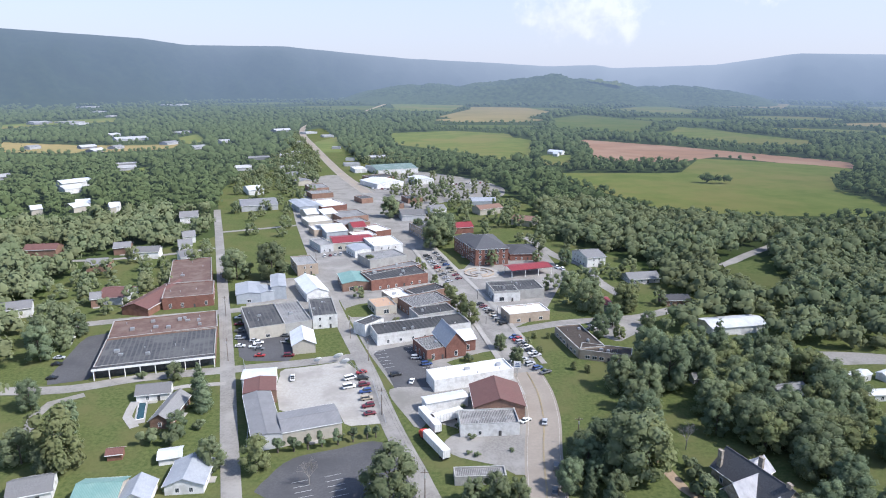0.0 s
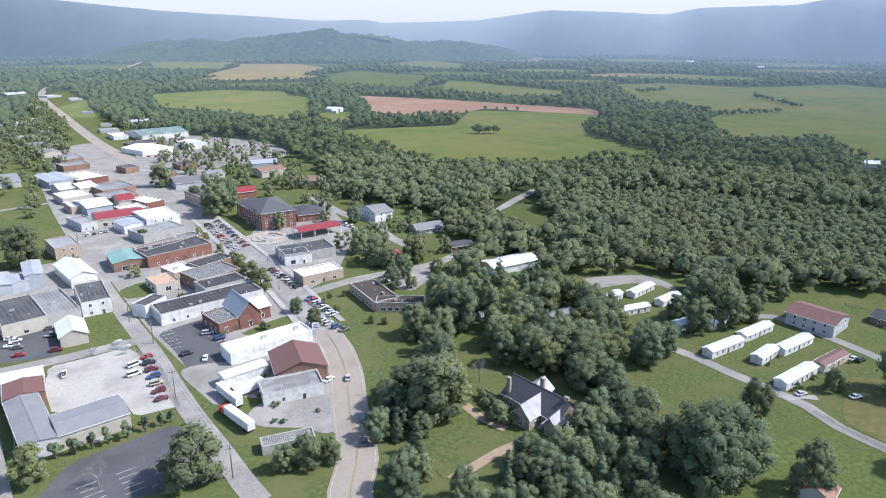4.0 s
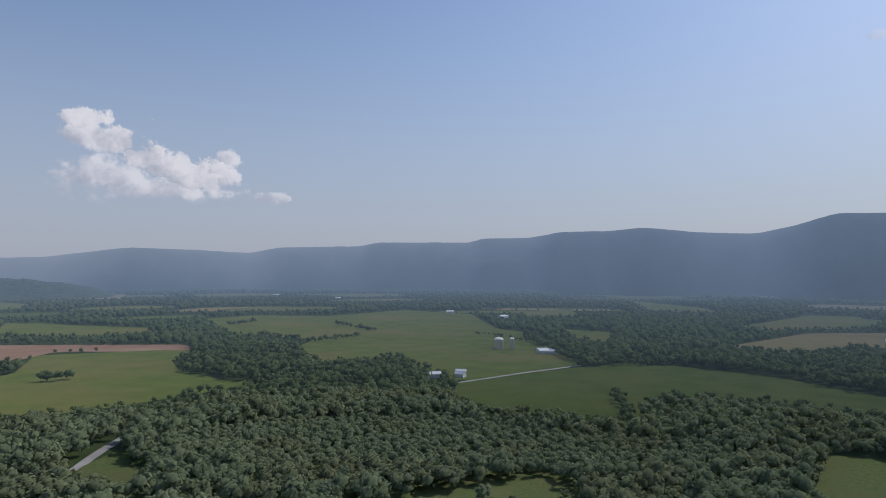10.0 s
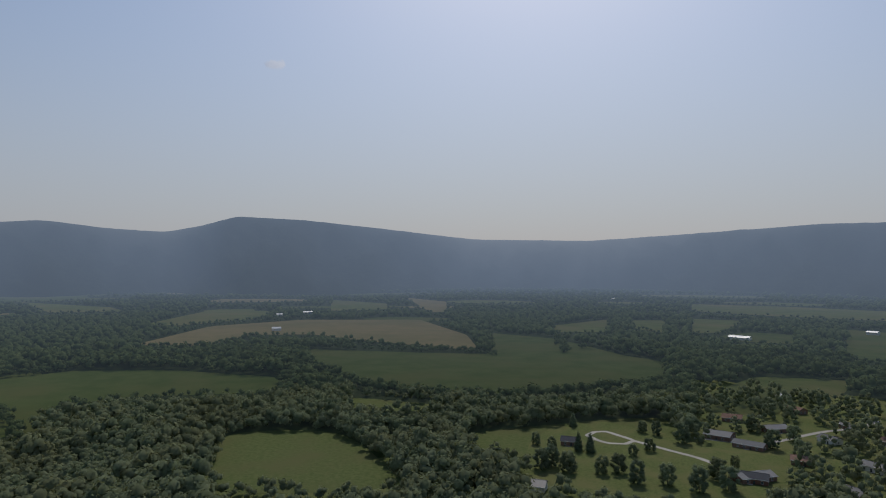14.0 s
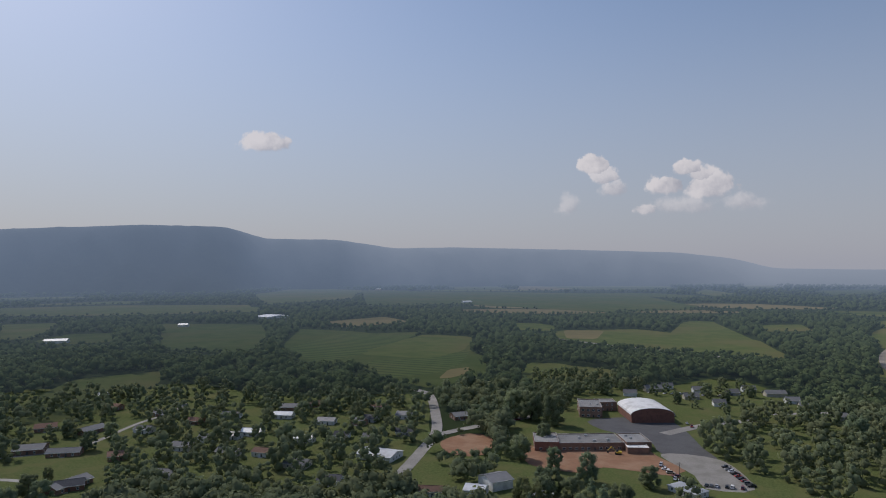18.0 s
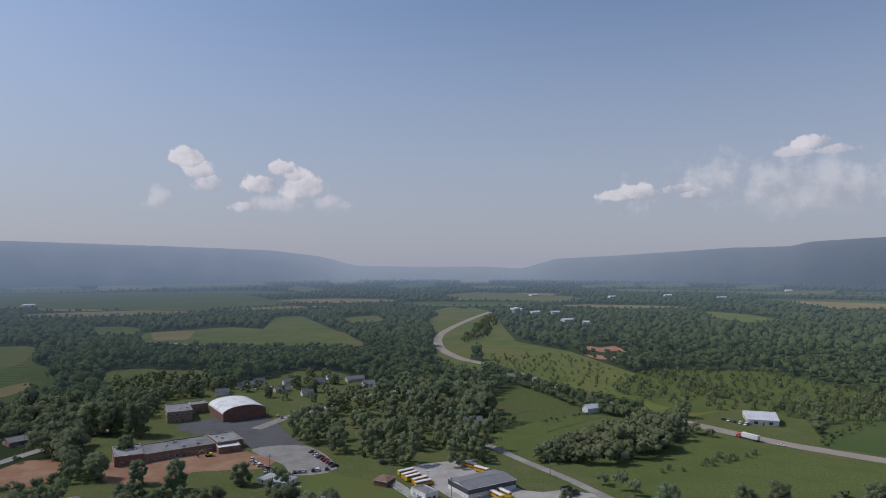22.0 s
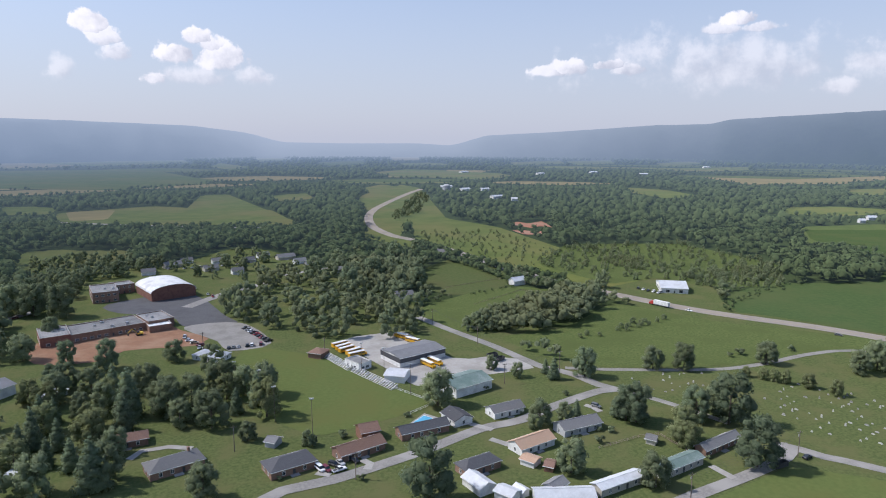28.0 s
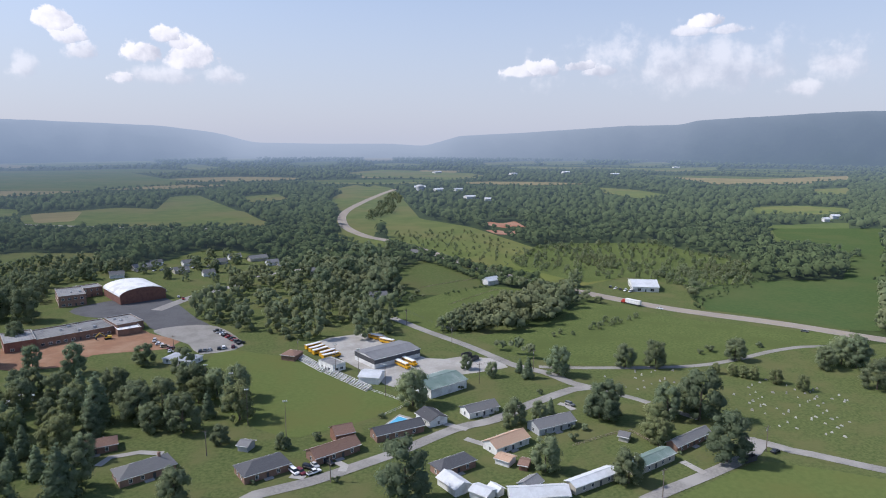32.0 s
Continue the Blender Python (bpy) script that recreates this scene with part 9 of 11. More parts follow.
def pool(pts, water):
    c = sum((Vector((*p, 0)) for p in pts), Vector()) / len(pts)
    root = empty("swimming_pool", pose(c.x, c.y, 0), "rectangular garden swimming pool with pale deck", "pool")
    for name, k, z0, z1, m in (("deck", 1.5, 0.0, 0.32, "concrete"), ("coping", 1.08, 0.32, 0.38, "trim white"), ("water", 1.0, 0.38, 0.4, water)):
        bm = bmesh.new()
        q = [((p[0] - c.x) * k, (p[1] - c.y) * k) for p in pts]
        n = len(q)
        lo = [bm.verts.new((a, b, z0)) for a, b in q]
        hi = [bm.verts.new((a, b, z1)) for a, b in q]
        for i in range(n):
            bm.faces.new((lo[i], lo[(i + 1) % n], hi[(i + 1) % n], hi[i]))
        bm.faces.new(hi), bm.faces.new(lo[::-1])
        bmesh.ops.recalc_face_normals(bm, faces=bm.faces)
        part(name, bm, m, root)
    return root


def dish(x, y, d):
    root = empty("satellite_dish", pose(x, y, ROAD_Z, 0, 0, -150), "large white satellite dish on a ground mount", "dish", "satellite dishes")
    bm = bmesh.new()
    tube(bm, 0.16, 0.12, 0, d * 0.5, 8)
    part("mount", bm, "steel", root)
    bm = bmesh.new()
    n, rows = 20, []
    for j in range(5):
        r = d / 2 * j / 4
        z = 0.9 * (j / 4) ** 2 * d * 0.18
        rows.append([bm.verts.new((0, 0, 0))] if j == 0 else [bm.verts.new((r * math.cos(6.2832 * i / n), r * math.sin(6.2832 * i / n), z)) for i in range(n)])
    for i in range(n):
        bm.faces.new((rows[0][0], rows[1][i], rows[1][(i + 1) % n]))
        for j in range(1, 4):
            bm.faces.new((rows[j][i], rows[j + 1][i], rows[j + 1][(i + 1) % n], rows[j][(i + 1) % n]))
    bmesh.ops.solidify(bm, geom=list(bm.faces), thickness=0.06)
    b = part("reflector", bm, "trim white", root, smooth=True)
    b.matrix_basis = Matrix.Translation((0, 0, d * 0.5)) @ Matrix.Rotation(radians(50), 4, "X")
    bm = bmesh.new()
    tube(bm, 0.05, 0.05, 0.05, d * 0.4, 6), tube(bm, 0.12, 0.12, d * 0.4, d * 0.45, 6)
    f = part("feed_horn", bm, "steel", root)
    f.matrix_basis = b.matrix_basis
    return root


def plaza(x, y):
    root = empty("memorial_plaza", pose(x, y, 0), "round paved plaza with low pale rings before the courthouse", "plaza")
    for name, r, z in (("paving", 13, ROAD_Z + 0.06), ("plinth", 2.2, ROAD_Z + 0.5)):
        bm = bmesh.new()
        tube(bm, r, r, 0.0, z, 40)
        part(name, bm, "concrete", root)
    for r0, r1, z in ((8.6, 9.6, 0.7), (5.2, 5.8, 0.55)):
        for q in range(4):
            bm = bmesh.new()
            rows = []
            for k in range(9):
                a = q * 1.5708 + 0.16 + k * (1.5708 - 0.32) / 8
                rows.append([bm.verts.new((r * math.cos(a), r * math.sin(a), ROAD_Z + h)) for r, h in ((r0, 0.0), (r1, 0.0), (r1, z), (r0, z))])
            for k in range(8):
                for m in range(4):
                    bm.faces.new((rows[k][m], rows[k][(m + 1) % 4], rows[k + 1][(m + 1) % 4], rows[k + 1][m]))
            bm.faces.new(rows[0][::-1]), bm.faces.new(rows[-1])
            part("ring_wall", bm, "brick tan", root)
    bm = bmesh.new()
    tube(bm, 0.07, 0.04, 0.5, 10, 8)
    part("flagpole", bm, "trim white", root)
    return root


def excavator(x, y, turn):
    root = empty("excavator", pose(x, y, 0.25, 0, 0, turn), "yellow tracked excavator on bare orange earth", "excavator")
    for s in (-1.1, 1.1):
        bm = bmesh.new()
        prism(bm, [(-1.9, 0.1), (-1.6, 0), (1.6, 0), (1.9, 0.1), (1.9, 0.7), (1.6, 0.85), (-1.6, 0.85), (-1.9, 0.7)], "y", s - 0.3, s + 0.3)
        part("track", bm, "rubber", root)
    bm = bmesh.new()
    box(bm, -2.2, 1.2, -1.3, 1.3, 0.95, 1.9)
    part("engine_house", bm, "machine yellow", root)
    bm = bmesh.new()
    box(bm, 0.1, 1.5, 0.2, 1.25, 1.9, 2.9)
    part("cab", bm, "glass", root)
    bm = bmesh.new()
    prism(bm, [(1.0, 1.6), (1.4, 1.6), (4.0, 4.2), (6.4, 2.0), (6.6, 2.3), (4.0, 4.7)], "y", -0.6, -0.2)
    part("boom", bm, "machine yellow", root)
    bm = bmesh.new()
    prism(bm, [(6.2, 2.2), (6.7, 2.0), (6.9, 0.9), (6.0, 0.5), (5.7, 1.1)], "y", -0.9, 0.1)
    part("bucket", bm, "trim dark", root)
    return root


def dumpster(x, y, turn):
    root = empty("dumpster", pose(x, y, ROAD_Z, 0, 0, turn), "dark green roll-off dumpster on gravel, one standing for a black trailer", "dumpster", "dumpsters")
    bm = bmesh.new()
    for q in ((-3, 3, -1.2, -1.1), (-3, 3, 1.1, 1.2), (-3, -2.9, -1.1, 1.1), (2.9, 3, -1.1, 1.1)):
        box(bm, *q, 0.2, 2.1)
    box(bm, -2.9, 2.9, -1.1, 1.1, 0.2, 0.3)
    part("bin", bm, "trim dark", root)
    bm = bmesh.new()
    for i in range(5):
        for s in (-1.27, 1.2):
            box(bm, -2.6 + i * 1.25, -2.5 + i * 1.25, s, s + 0.07, 0.2, 2.1)
    part("ribs", bm, "trim dark", root)
    return root


def sign_board(x, y, turn):
    root = empty("roadside_sign", pose(x, y, 0, 0, 0, turn), "white roadside sign board on a steel post", "sign")
    bm = bmesh.new()
    tube(bm, 0.14, 0.14, 0, 6.5, 8)
    part("post", bm, "steel", root)
    bm = bmesh.new()
    box(bm, -1.5, 1.5, -0.25, -0.1, 4.2, 7.2)
    b = part("board", bm, "trim white", root)
    for i in range(3):
        bm = bmesh.new()
        box(bm, -1.1 + 0.2 * i, 1.1 - 0.2 * i, -0.28, -0.25, 4.8 + i * 0.7, 5.1 + i * 0.7)
        part("text_bar", bm, "car blue", b)
    return root


def silo(x, y, r, h, m="steel", label="pale round farm silo with domed roof"):
    root = empty("silo" if m == "steel" else "water_tank", pose(x, y, 0), label, "silo" if m == "steel" else "tank")
    bm = bmesh.new()
    tube(bm, r, r, 0, h, 24)
    part("wall", bm, m, root)
    bm = bmesh.new()
    for j in range(4):
        a, b = j / 4 * 1.5708, (j + 1) / 4 * 1.5708
        tube(bm, r * math.cos(a) * 1.03, r * math.cos(b) * 1.03 + 0.02, h + 0.002 + math.sin(a) * r * 0.5, h + math.sin(b) * r * 0.5, 24)
    part("roof", bm, "membrane white" if m == "steel" else m, root)
    return root


STONES = []
for k in range(4):
    bm = bmesh.new()
    ww, hh = ((0.45, 0.8), (0.35, 0.65), (0.6, 0.55), (0.3, 1.2))[k]
    prism(bm, [(-ww, 0.18), (ww, 0.18), (ww, hh * 0.8), (ww * 0.5, hh), (-ww * 0.5, hh), (-ww, hh * 0.8)], "y", -0.11, 0.11)
    slab = bpy.data.meshes.new("slab")
    bm.to_mesh(slab), bm.free()
    bm = bmesh.new()
    box(bm, -ww - 0.12, ww + 0.12, -0.22, 0.22, -0.1, 0.18)
    foot = bpy.data.meshes.new("plinth")
    bm.to_mesh(foot), bm.free()
    for me in (slab, foot):
        me.materials.append(MATS["headstone"])
    STONES.append((slab, foot))
grave_rng = np.random.default_rng(4)


def graves(pts):
    """Headstones in loose rows over the cemetery lawn."""
    poly = np.array(pts)
    a, b = poly.min(0), poly.max(0)
    turn = 20.0
    c, s = math.cos(radians(turn)), math.sin(radians(turn))
    far = float(np.hypot(b[0] - a[0], b[1] - a[1]))
    mid = (a + b) / 2
    u, v = np.meshgrid(np.arange(-far / 2, far / 2, 3.6), np.arange(-far / 2, far / 2, 5.2))
    u, v = u.ravel() + grave_rng.normal(size=u.size) * 0.5, v.ravel() + grave_rng.normal(size=u.size) * 0.3
    xy = np.stack([mid[0] + u * c - v * s, mid[1] + u * s + v * c], 1)
    xy = xy[inside(poly, xy)]
    xy = xy[grave_rng.random(len(xy)) < 0.42]
    for p in grave_rng.permutation(xy)[:125]:
        k = grave_rng.uniform(0.7, 1.25)
        root = empty("headstone", pose(p[0], p[1], 0.2, 0, 0, turn + 90 + grave_rng.normal() * 4) @ Matrix.Scale(k, 4), "pale stone grave marker on mown grass", "headstone", "graves in the cemetery")
        slab, foot = STONES[grave_rng.integers(4)]
        share("slab", slab, root), share("plinth", foot, root)



def fence(pts, tall=1.2, step=3.0, m="weathered wood", label="weathered wooden post-and-rail fence"):
    """Posts along a line with two rails between each pair."""
    root = empty("fence", pose(pts[0][0], pts[0][1], 0), label, "fence")
    o = Vector((*pts[0], 0))
    for a, b in zip(pts, pts[1:]):
        A, B = Vector((*a, 0)) - o, Vector((*b, 0)) - o
        n = max(1, int((B - A).length / step))
        turn = math.atan2((B - A).y, (B - A).x)
        for i in range(n):
            p = A.lerp(B, i / n)
            bm = bmesh.new()
            box(bm, -0.07, 0.07, -0.07, 0.07, 0, tall)
            q = part("post", bm, m, root)
            q.matrix_basis = Matrix.Translation(p) @ Matrix.Rotation(turn, 4, "Z")
        for z in (0.45, 0.95):
            bm = bmesh.new()
            box(bm, 0, (B - A).length, -0.03, 0.03, tall * z - 0.06, tall * z + 0.06)
            q = part("rail", bm, m, root)
            q.matrix_basis = Matrix.Translation(A) @ Matrix.Rotation(turn, 4, "Z")
    return root


def bare_tree(x, y, tall):
    """A dead tree: forking grey boughs and no leaves."""
    root = empty("dead_tree", pose(x, y, 0), "leafless grey dead tree beside the drive", "tree")
    r = random.Random(2)
    bm = bmesh.new()

    def bough(p, d, ln, w, depth):
        q = p + d * ln
        s = d.orthogonal().normalized() * w
        t = d.cross(s)
        lo = [bm.verts.new(p + s), bm.verts.new(p - s * 0.5 + t * 0.87), bm.verts.new(p - s * 0.5 - t * 0.87)]
        hi = [bm.verts.new(q + s * 0.6), bm.verts.new(q - s * 0.3 + t * 0.52), bm.verts.new(q - s * 0.3 - t * 0.52)]
        for k in range(3):
            bm.faces.new((lo[k], lo[(k + 1) % 3], hi[(k + 1) % 3], hi[k]))
        if depth:
            for k in range(4 if depth > 2 else 3):
                e = (d + Vector((r.uniform(-1, 1), r.uniform(-1, 1), r.uniform(-0.2, 0.7))) * 0.75).normalized()
                bough(q, e, ln * r.uniform(0.55, 0.8), w * 0.55, depth - 1)

    bough(Vector((0, 0, 0)), Vector((0, 0, 1)), tall * 0.28, tall * 0.022, 5)
    part("bough", bm, "bare twigs", root)
    return root


bus(-82.1, -328.7, 112)
bus(-86.7, -331.8, 113)
bus(-40.8, -374.9, -153)
bus(-42.2, -369.6, -149)
bus(-43.5, -364.9, -150)
bus(-46.9, -359.8, -149)
bus(-47.9, -354.4, -157)
bus(-78.8, -381.1, 127)
bus(-83.7, -370.9, 129)
trailer(-4.6, 211.2, -65)
trailer(-2.1, 194.9, -62, label="white box semi-trailer with a red tractor cab", cab=True)
trailer(1.4, 213.8, 29, 12.2, "white shipping trailer beside the derelict building")
trailer(-277.2, -409.1, 112, 12.2, "white box truck trailer on the highway", cab=True)
bleachers(-34.2, -345.3, 111.6, 27.1)
bleachers(-48.4, -315.5, 116.3, 35.6)
pool([(-58.0, -259.9), (-61.4, -258.4), (-67.7, -262.7), (-64.6, -266.6)], "pool water")
pool([(-110.4, 214.9), (-108.1, 215.8), (-112.3, 227.7), (-114.7, 227.3)], "dark water")
dish(-53.5, 262.3, 3.6)
dish(-45.1, 264.7, 4.6)
dish(-41.4, 258.9, 4.6)
plaza(22.9, 399.0)
excavator(76.3, -429.1, 20)
dumpster(-120.4, -334.6, -162)
dumpster(-122.1, -327.3, -149)
sign_board(30.6, 250.4, -7)
silo(840.4, 535.1, 7, 14)
silo(846.6, 515.9, 3.5, 16)
silo(-419.0, -1498.5, 9, 11, "grey siding", "grey round water tank on the hill")
graves([(-176.5, -286.5), (-189.5, -286.5), (-221.4, -281.4), (-204.7, -261.4), (-174.9, -263.4)])
graves([(-241.4, -265.9), (-260.2, -252.8), (-275.6, -226.5), (-227.5, -184.3), (-216.3, -207.8), (-213.2, -228.0), (-224.9, -248.6)])
stalls(-24.6, 183.7, -20.1, 169.0, 7, 5.2, 15)
stalls(-36.5, 179.7, -32.8, 169.5, 5, 5.2, 21)
stalls(-46.1, 176.5, -42.8, 169.0, 4, 5.2, 20)
stalls(-30.6, 275.6, -25.5, 258.4, 6, 5.0, 19)
stalls(-17.9, 279.5, -8.5, 259.0, 7, 5.0, 26)
THIN = []
# plots that stay open, and the even young plantation
NO_TREES = [np.array(q) for q in (
    [(185.4, 420.4), (233.1, 450.7), (213.7, 408.9), (204.0, 370.2), (193.9, 351.8), (180.6, 373.5), (171.0, 397.3)],
    [(78.7, 212.9), (87.5, 235.5), (98.5, 240.7), (99.9, 231.9), (86.6, 208.7)],
    [(132.2, 184.4), (138.4, 191.4), (158.1, 192.0), (156.7, 176.4), (134.7, 162.1), (126.5, 170.9)],
    [(52.9, 183.9), (60.2, 185.7), (69.3, 183.5), (76.5, 171.4), (68.9, 149.9), (56.3, 155.4), (53.5, 166.6)],
    [(150.8, 273.4), (170.2, 277.9), (188.0, 278.3), (207.3, 274.2), (217.0, 252.9), (211.0, 241.3), (182.8, 221.3), (159.4, 221.6), (150.2, 235.0), (160.1, 261.4)],
    [(132.1, 244.7), (144.5, 238.0), (133.4, 217.1), (119.8, 224.4)],
    [(373.1, -122.7), (435.9, -143.2), (478.4, -179.9), (483.2, -213.1), (412.0, -261.1), (430.6, -356.7), (401.0, -361.9), (361.0, -283.9), (305.7, -216.4), (332.3, -160.0)],
    [(91.8, -399.6), (37.6, -378.9), (21.6, -319.3), (40.1, -301.2), (58.6, -330.7), (76.3, -361.4)],
)]
PLANTATION = np.array([(246.3, 420.4), (314.8, 420.5), (368.9, 369.5), (413.5, 317.3), (421.4, 213.9), (461.0, 124.4), (427.7, 92.9), (369.9, 99.7), (341.0, 170.9), (324.6, 196.5), (320.0, 241.7), (277.7, 289.3), (235.5, 318.5), (221.3, 362.5)])
THIN.append((np.array([(351.3, -216.2), (635.4, -389.8), (563.0, -452.6), (521.0, -504.7), (393.7, -497.2), (278.7, -548.3), (213.7, -438.7), (139.2, -312.0)]), 0.06))
THIN.append((np.array([(-228.4, 321.3), (-1485.4, 2260.9), (-770.1, 2274.9), (-167.0, 495.0), (-194.3, 444.7), (-231.2, 403.2)]), 0.96))
THIN.append((np.array([(-323.7, -665.7), (-375.0, -548.7), (-357.3, -430.9), (-442.3, -451.8), (-545.6, -504.3), (-634.0, -627.9), (-564.8, -805.3), (-409.6, -844.7)]), 0.7))
THIN.append((np.array([(-360.5, -1667.2), (-668.2, -1836.0), (-472.0, -974.5), (-334.4, -751.8), (-259.2, -1027.9)]), 0.5))
THIN.append((np.array([(-677.0, -1401.7), (-1194.0, -1277.3), (-634.0, -627.9), (-438.8, -532.1), (-361.7, -744.8)]), 0.72))
fence([(-56.8, -268.1), (-72.9, -278.7), (-58.7, -300.4)], tall=1.4, m='trim white', label='pale fence at the edge of the sports field')
fence([(-123.7, -218.5), (-144.2, -223.3), (-153.5, -223.5)])
fence([(-153.5, -223.5), (-155.2, -212.6)])
fence([(-147.3, -448.9), (-196.6, -483.2), (-227.4, -465.0)], step=6.0)
fence([(-142.3, -508.0), (-176.0, -521.5), (-208.3, -532.3)], step=6.0)
fence([(267.2, 207.1), (273.2, 195.4), (273.9, 179.2)], tall=1.7, m='weathered wood')
fence([(178.5, 141.5), (181.6, 125.1), (185.0, 103.2)], step=5.0)
fence([(-64.8, 194.3), (-74.1, 234.2), (-86.8, 265.7)], tall=1.8, m='steel', label='grey chain-link yard fence')
fence([(-42.1, 265.8), (-28.1, 244.1), (-19.9, 210.7)], tall=1.8, m='steel', label='grey chain-link yard fence')
bare_tree(80.8, 195.7, 11)
bare_tree(-40.3, 175.6, 10)
wire((-118.5, -358.4, 10.1), (-111.4, -293.9, 10.1))
wire((-119.6, -358.3, 10.1), (-112.5, -293.8, 10.1))
wire((-120.7, -358.2, 10.1), (-113.6, -293.7, 10.1))
wire((-134.6, -174.3, 10.1), (-178.9, -186.3, 10.1))
wire((-134.3, -175.4, 10.1), (-178.6, -187.4, 10.1))
wire((-134.0, -176.5, 10.1), (-178.3, -188.5, 10.1))
wire((-178.9, -186.4, 10.1), (-194.2, -191.4, 10.1))
wire((-178.6, -187.4, 10.1), (-193.9, -192.4, 10.1))
wire((-178.3, -188.4, 10.1), (-193.6, -193.4, 10.1))
wire((-23.2, 218.5, 10.1), (-6.1, 167.2, 10.1))
wire((-22.2, 218.8, 10.1), (-5.1, 167.5, 10.1))
wire((-21.2, 219.1, 10.1), (-4.1, 167.8, 10.1))
wire((-33.4, 265.7, 10.1), (-23.3, 218.6, 10.1))
wire((-32.3, 265.9, 10.1), (-22.2, 218.8, 10.1))
wire((-31.2, 266.1, 10.1), (-21.1, 219.0, 10.1))
wire((-92.2, 266.0, 10.1), (-110.9, 321.9, 10.1))
wire((-93.2, 265.7, 10.1), (-111.9, 321.6, 10.1))
wire((-94.2, 265.4, 10.1), (-112.9, 321.3, 10.1))
wire((121.0, 147.7, 10.1), (183.7, 92.9, 10.1))
wire((121.7, 148.5, 10.1), (184.4, 93.7, 10.1))
wire((122.4, 149.3, 10.1), (185.1, 94.5, 10.1))
wire((-103.2, -405.8, 10.1), (-118.6, -358.0, 10.1))
wire((-104.2, -406.1, 10.1), (-119.6, -358.3, 10.1))
wire((-105.2, -406.4, 10.1), (-120.6, -358.6, 10.1))
wire((-112.8, -292.8, 10.1), (-148.0, -304.5, 10.1))
wire((-112.5, -293.8, 10.1), (-147.7, -305.5, 10.1))
wire((-112.2, -294.8, 10.1), (-147.4, -306.5, 10.1))
# a dumpster put in place of the black trailer beside the lane
dumpster(-181.5, -187.7, -170)

# ---- poles ----
utility_pole(-22.2, 218.8)
utility_pole(-5.1, 167.5)
utility_pole(-82.8, 416.7)
utility_pole(-32.3, 265.9)
utility_pole(-93.2, 265.7)
utility_pole(-111.9, 321.6)
utility_pole(-22.8, 298.6)
utility_pole(-43.6, 291.4)
utility_pole(45.2, 197.9)
utility_pole(-119.6, -358.3)
utility_pole(-112.5, -293.8)
utility_pole(-134.3, -175.4)
utility_pole(14.3, -253.1)
utility_pole(-178.6, -187.4)
utility_pole(-193.9, -192.4)
utility_pole(-28.2, -219.3)
utility_pole(36.0, -388.6)
utility_pole(-30.4, -360.6)
utility_pole(121.7, 148.5)
utility_pole(190.5, 204.3)
utility_pole(184.4, 93.7)
field_light(15.9, -314.4)
field_light(4.7, -299.4)
field_light(-1.5, -276.8)
field_light(-16.0, -259.3)
field_light(-46.3, -328.1)
field_light(-56.2, -317.0)
field_light(-64.0, -290.1)
street_lamp(5.9, 298.7)
street_lamp(14.2, 284.8)
street_lamp(21.6, 310.0)
street_lamp(28.2, 322.0)
street_lamp(34.8, 266.0)
street_lamp(19.3, 348.9)
street_lamp(-6.9, 416.9)
street_lamp(2.2, 385.8)
street_lamp(28.7, 254.7)
utility_pole(-104.2, -406.1)
utility_pole(-147.7, -305.5)

# ---- vehicles ----
cars(13.3, -426.4, -0.2, -395.7, 9, -153, "school car park", 0.9)
cars(45.4, -407.8, 34.6, -390.4, 4, -177, "school car park", 0.9)
cars(-103.4, 317.6, -92.6, 281.2, 5, 5, "town car park", 0.9)
cars(-92.0, 307.3, -80.7, 270.5, 6, 5, "town car park", 0.9)
cars(-79.4, 309.7, -67.8, 270.6, 6, 5, "town car park", 0.9)
cars(-11.1, 438.0, 3.9, 380.1, 9, 33, "main street parking", 0.9)
cars(20.4, 339.5, 30.0, 310.0, 8, 37, "main street parking", 0.9)
cars(32.8, 295.1, 41.1, 270.8, 9, 30, "main street parking", 0.9)
cars(-170.4, 274.6, -159.6, 247.9, 5, 10, "store car park", 0.9)
cars(-172.9, 283.0, -175.5, 291.1, 3, 10, "store car park", 0.9)
cars(-33.8, 253.5, -26.6, 218.8, 7, 20, "yard vans", 0.9)
cars(-87.5, 759.2, -41.1, 747.2, 14, 80, "sales yard", 0.9)
cars(-76.9, 719.7, -45.2, 708.8, 10, 80, "sales yard", 0.9)
cars(-8.8, 739.4, 43.3, 760.1, 14, 80, "sales yard", 0.8)
cars(-49.6, 684.0, 3.8, 701.8, 10, 80, "sales yard", 0.7)
cars(72.2, 302.5, 82.3, 310.1, 5, 10, "bank car park", 0.9)
cars(65.4, 417.2, 76.6, 406.8, 5, 100, "canopy car park", 0.9)
vehicle("car", "silver", 36.4, 212.8, 79)
vehicle("suv", "grey", 35.9, 184.7, 78)
vehicle("car", "grey", 33.5, 172.1, 77)
vehicle("suv", "black", -19.3, 251.3, 23)
vehicle("car", "white", -12.5, 245.4, 83)
vehicle("suv", "silver", -11.6, 268.3, 0)
vehicle("suv", "blue", -6.9, 261.9, 19)
vehicle("van", "white", -37.7, 247.9, 31)
vehicle("van", "white", -37.1, 240.1, 25)
vehicle("pickup", "white", -61.3, 248.1, 102)
vehicle("car", "white", 29.7, 213.8, 41)
vehicle("car", "white", 224.0, 165.8, 14)
vehicle("suv", "black", 225.4, 163.9, 10)
vehicle("car", "silver", 183.6, 151.8, -0)
vehicle("car", "white", 200.0, 144.2, -3)
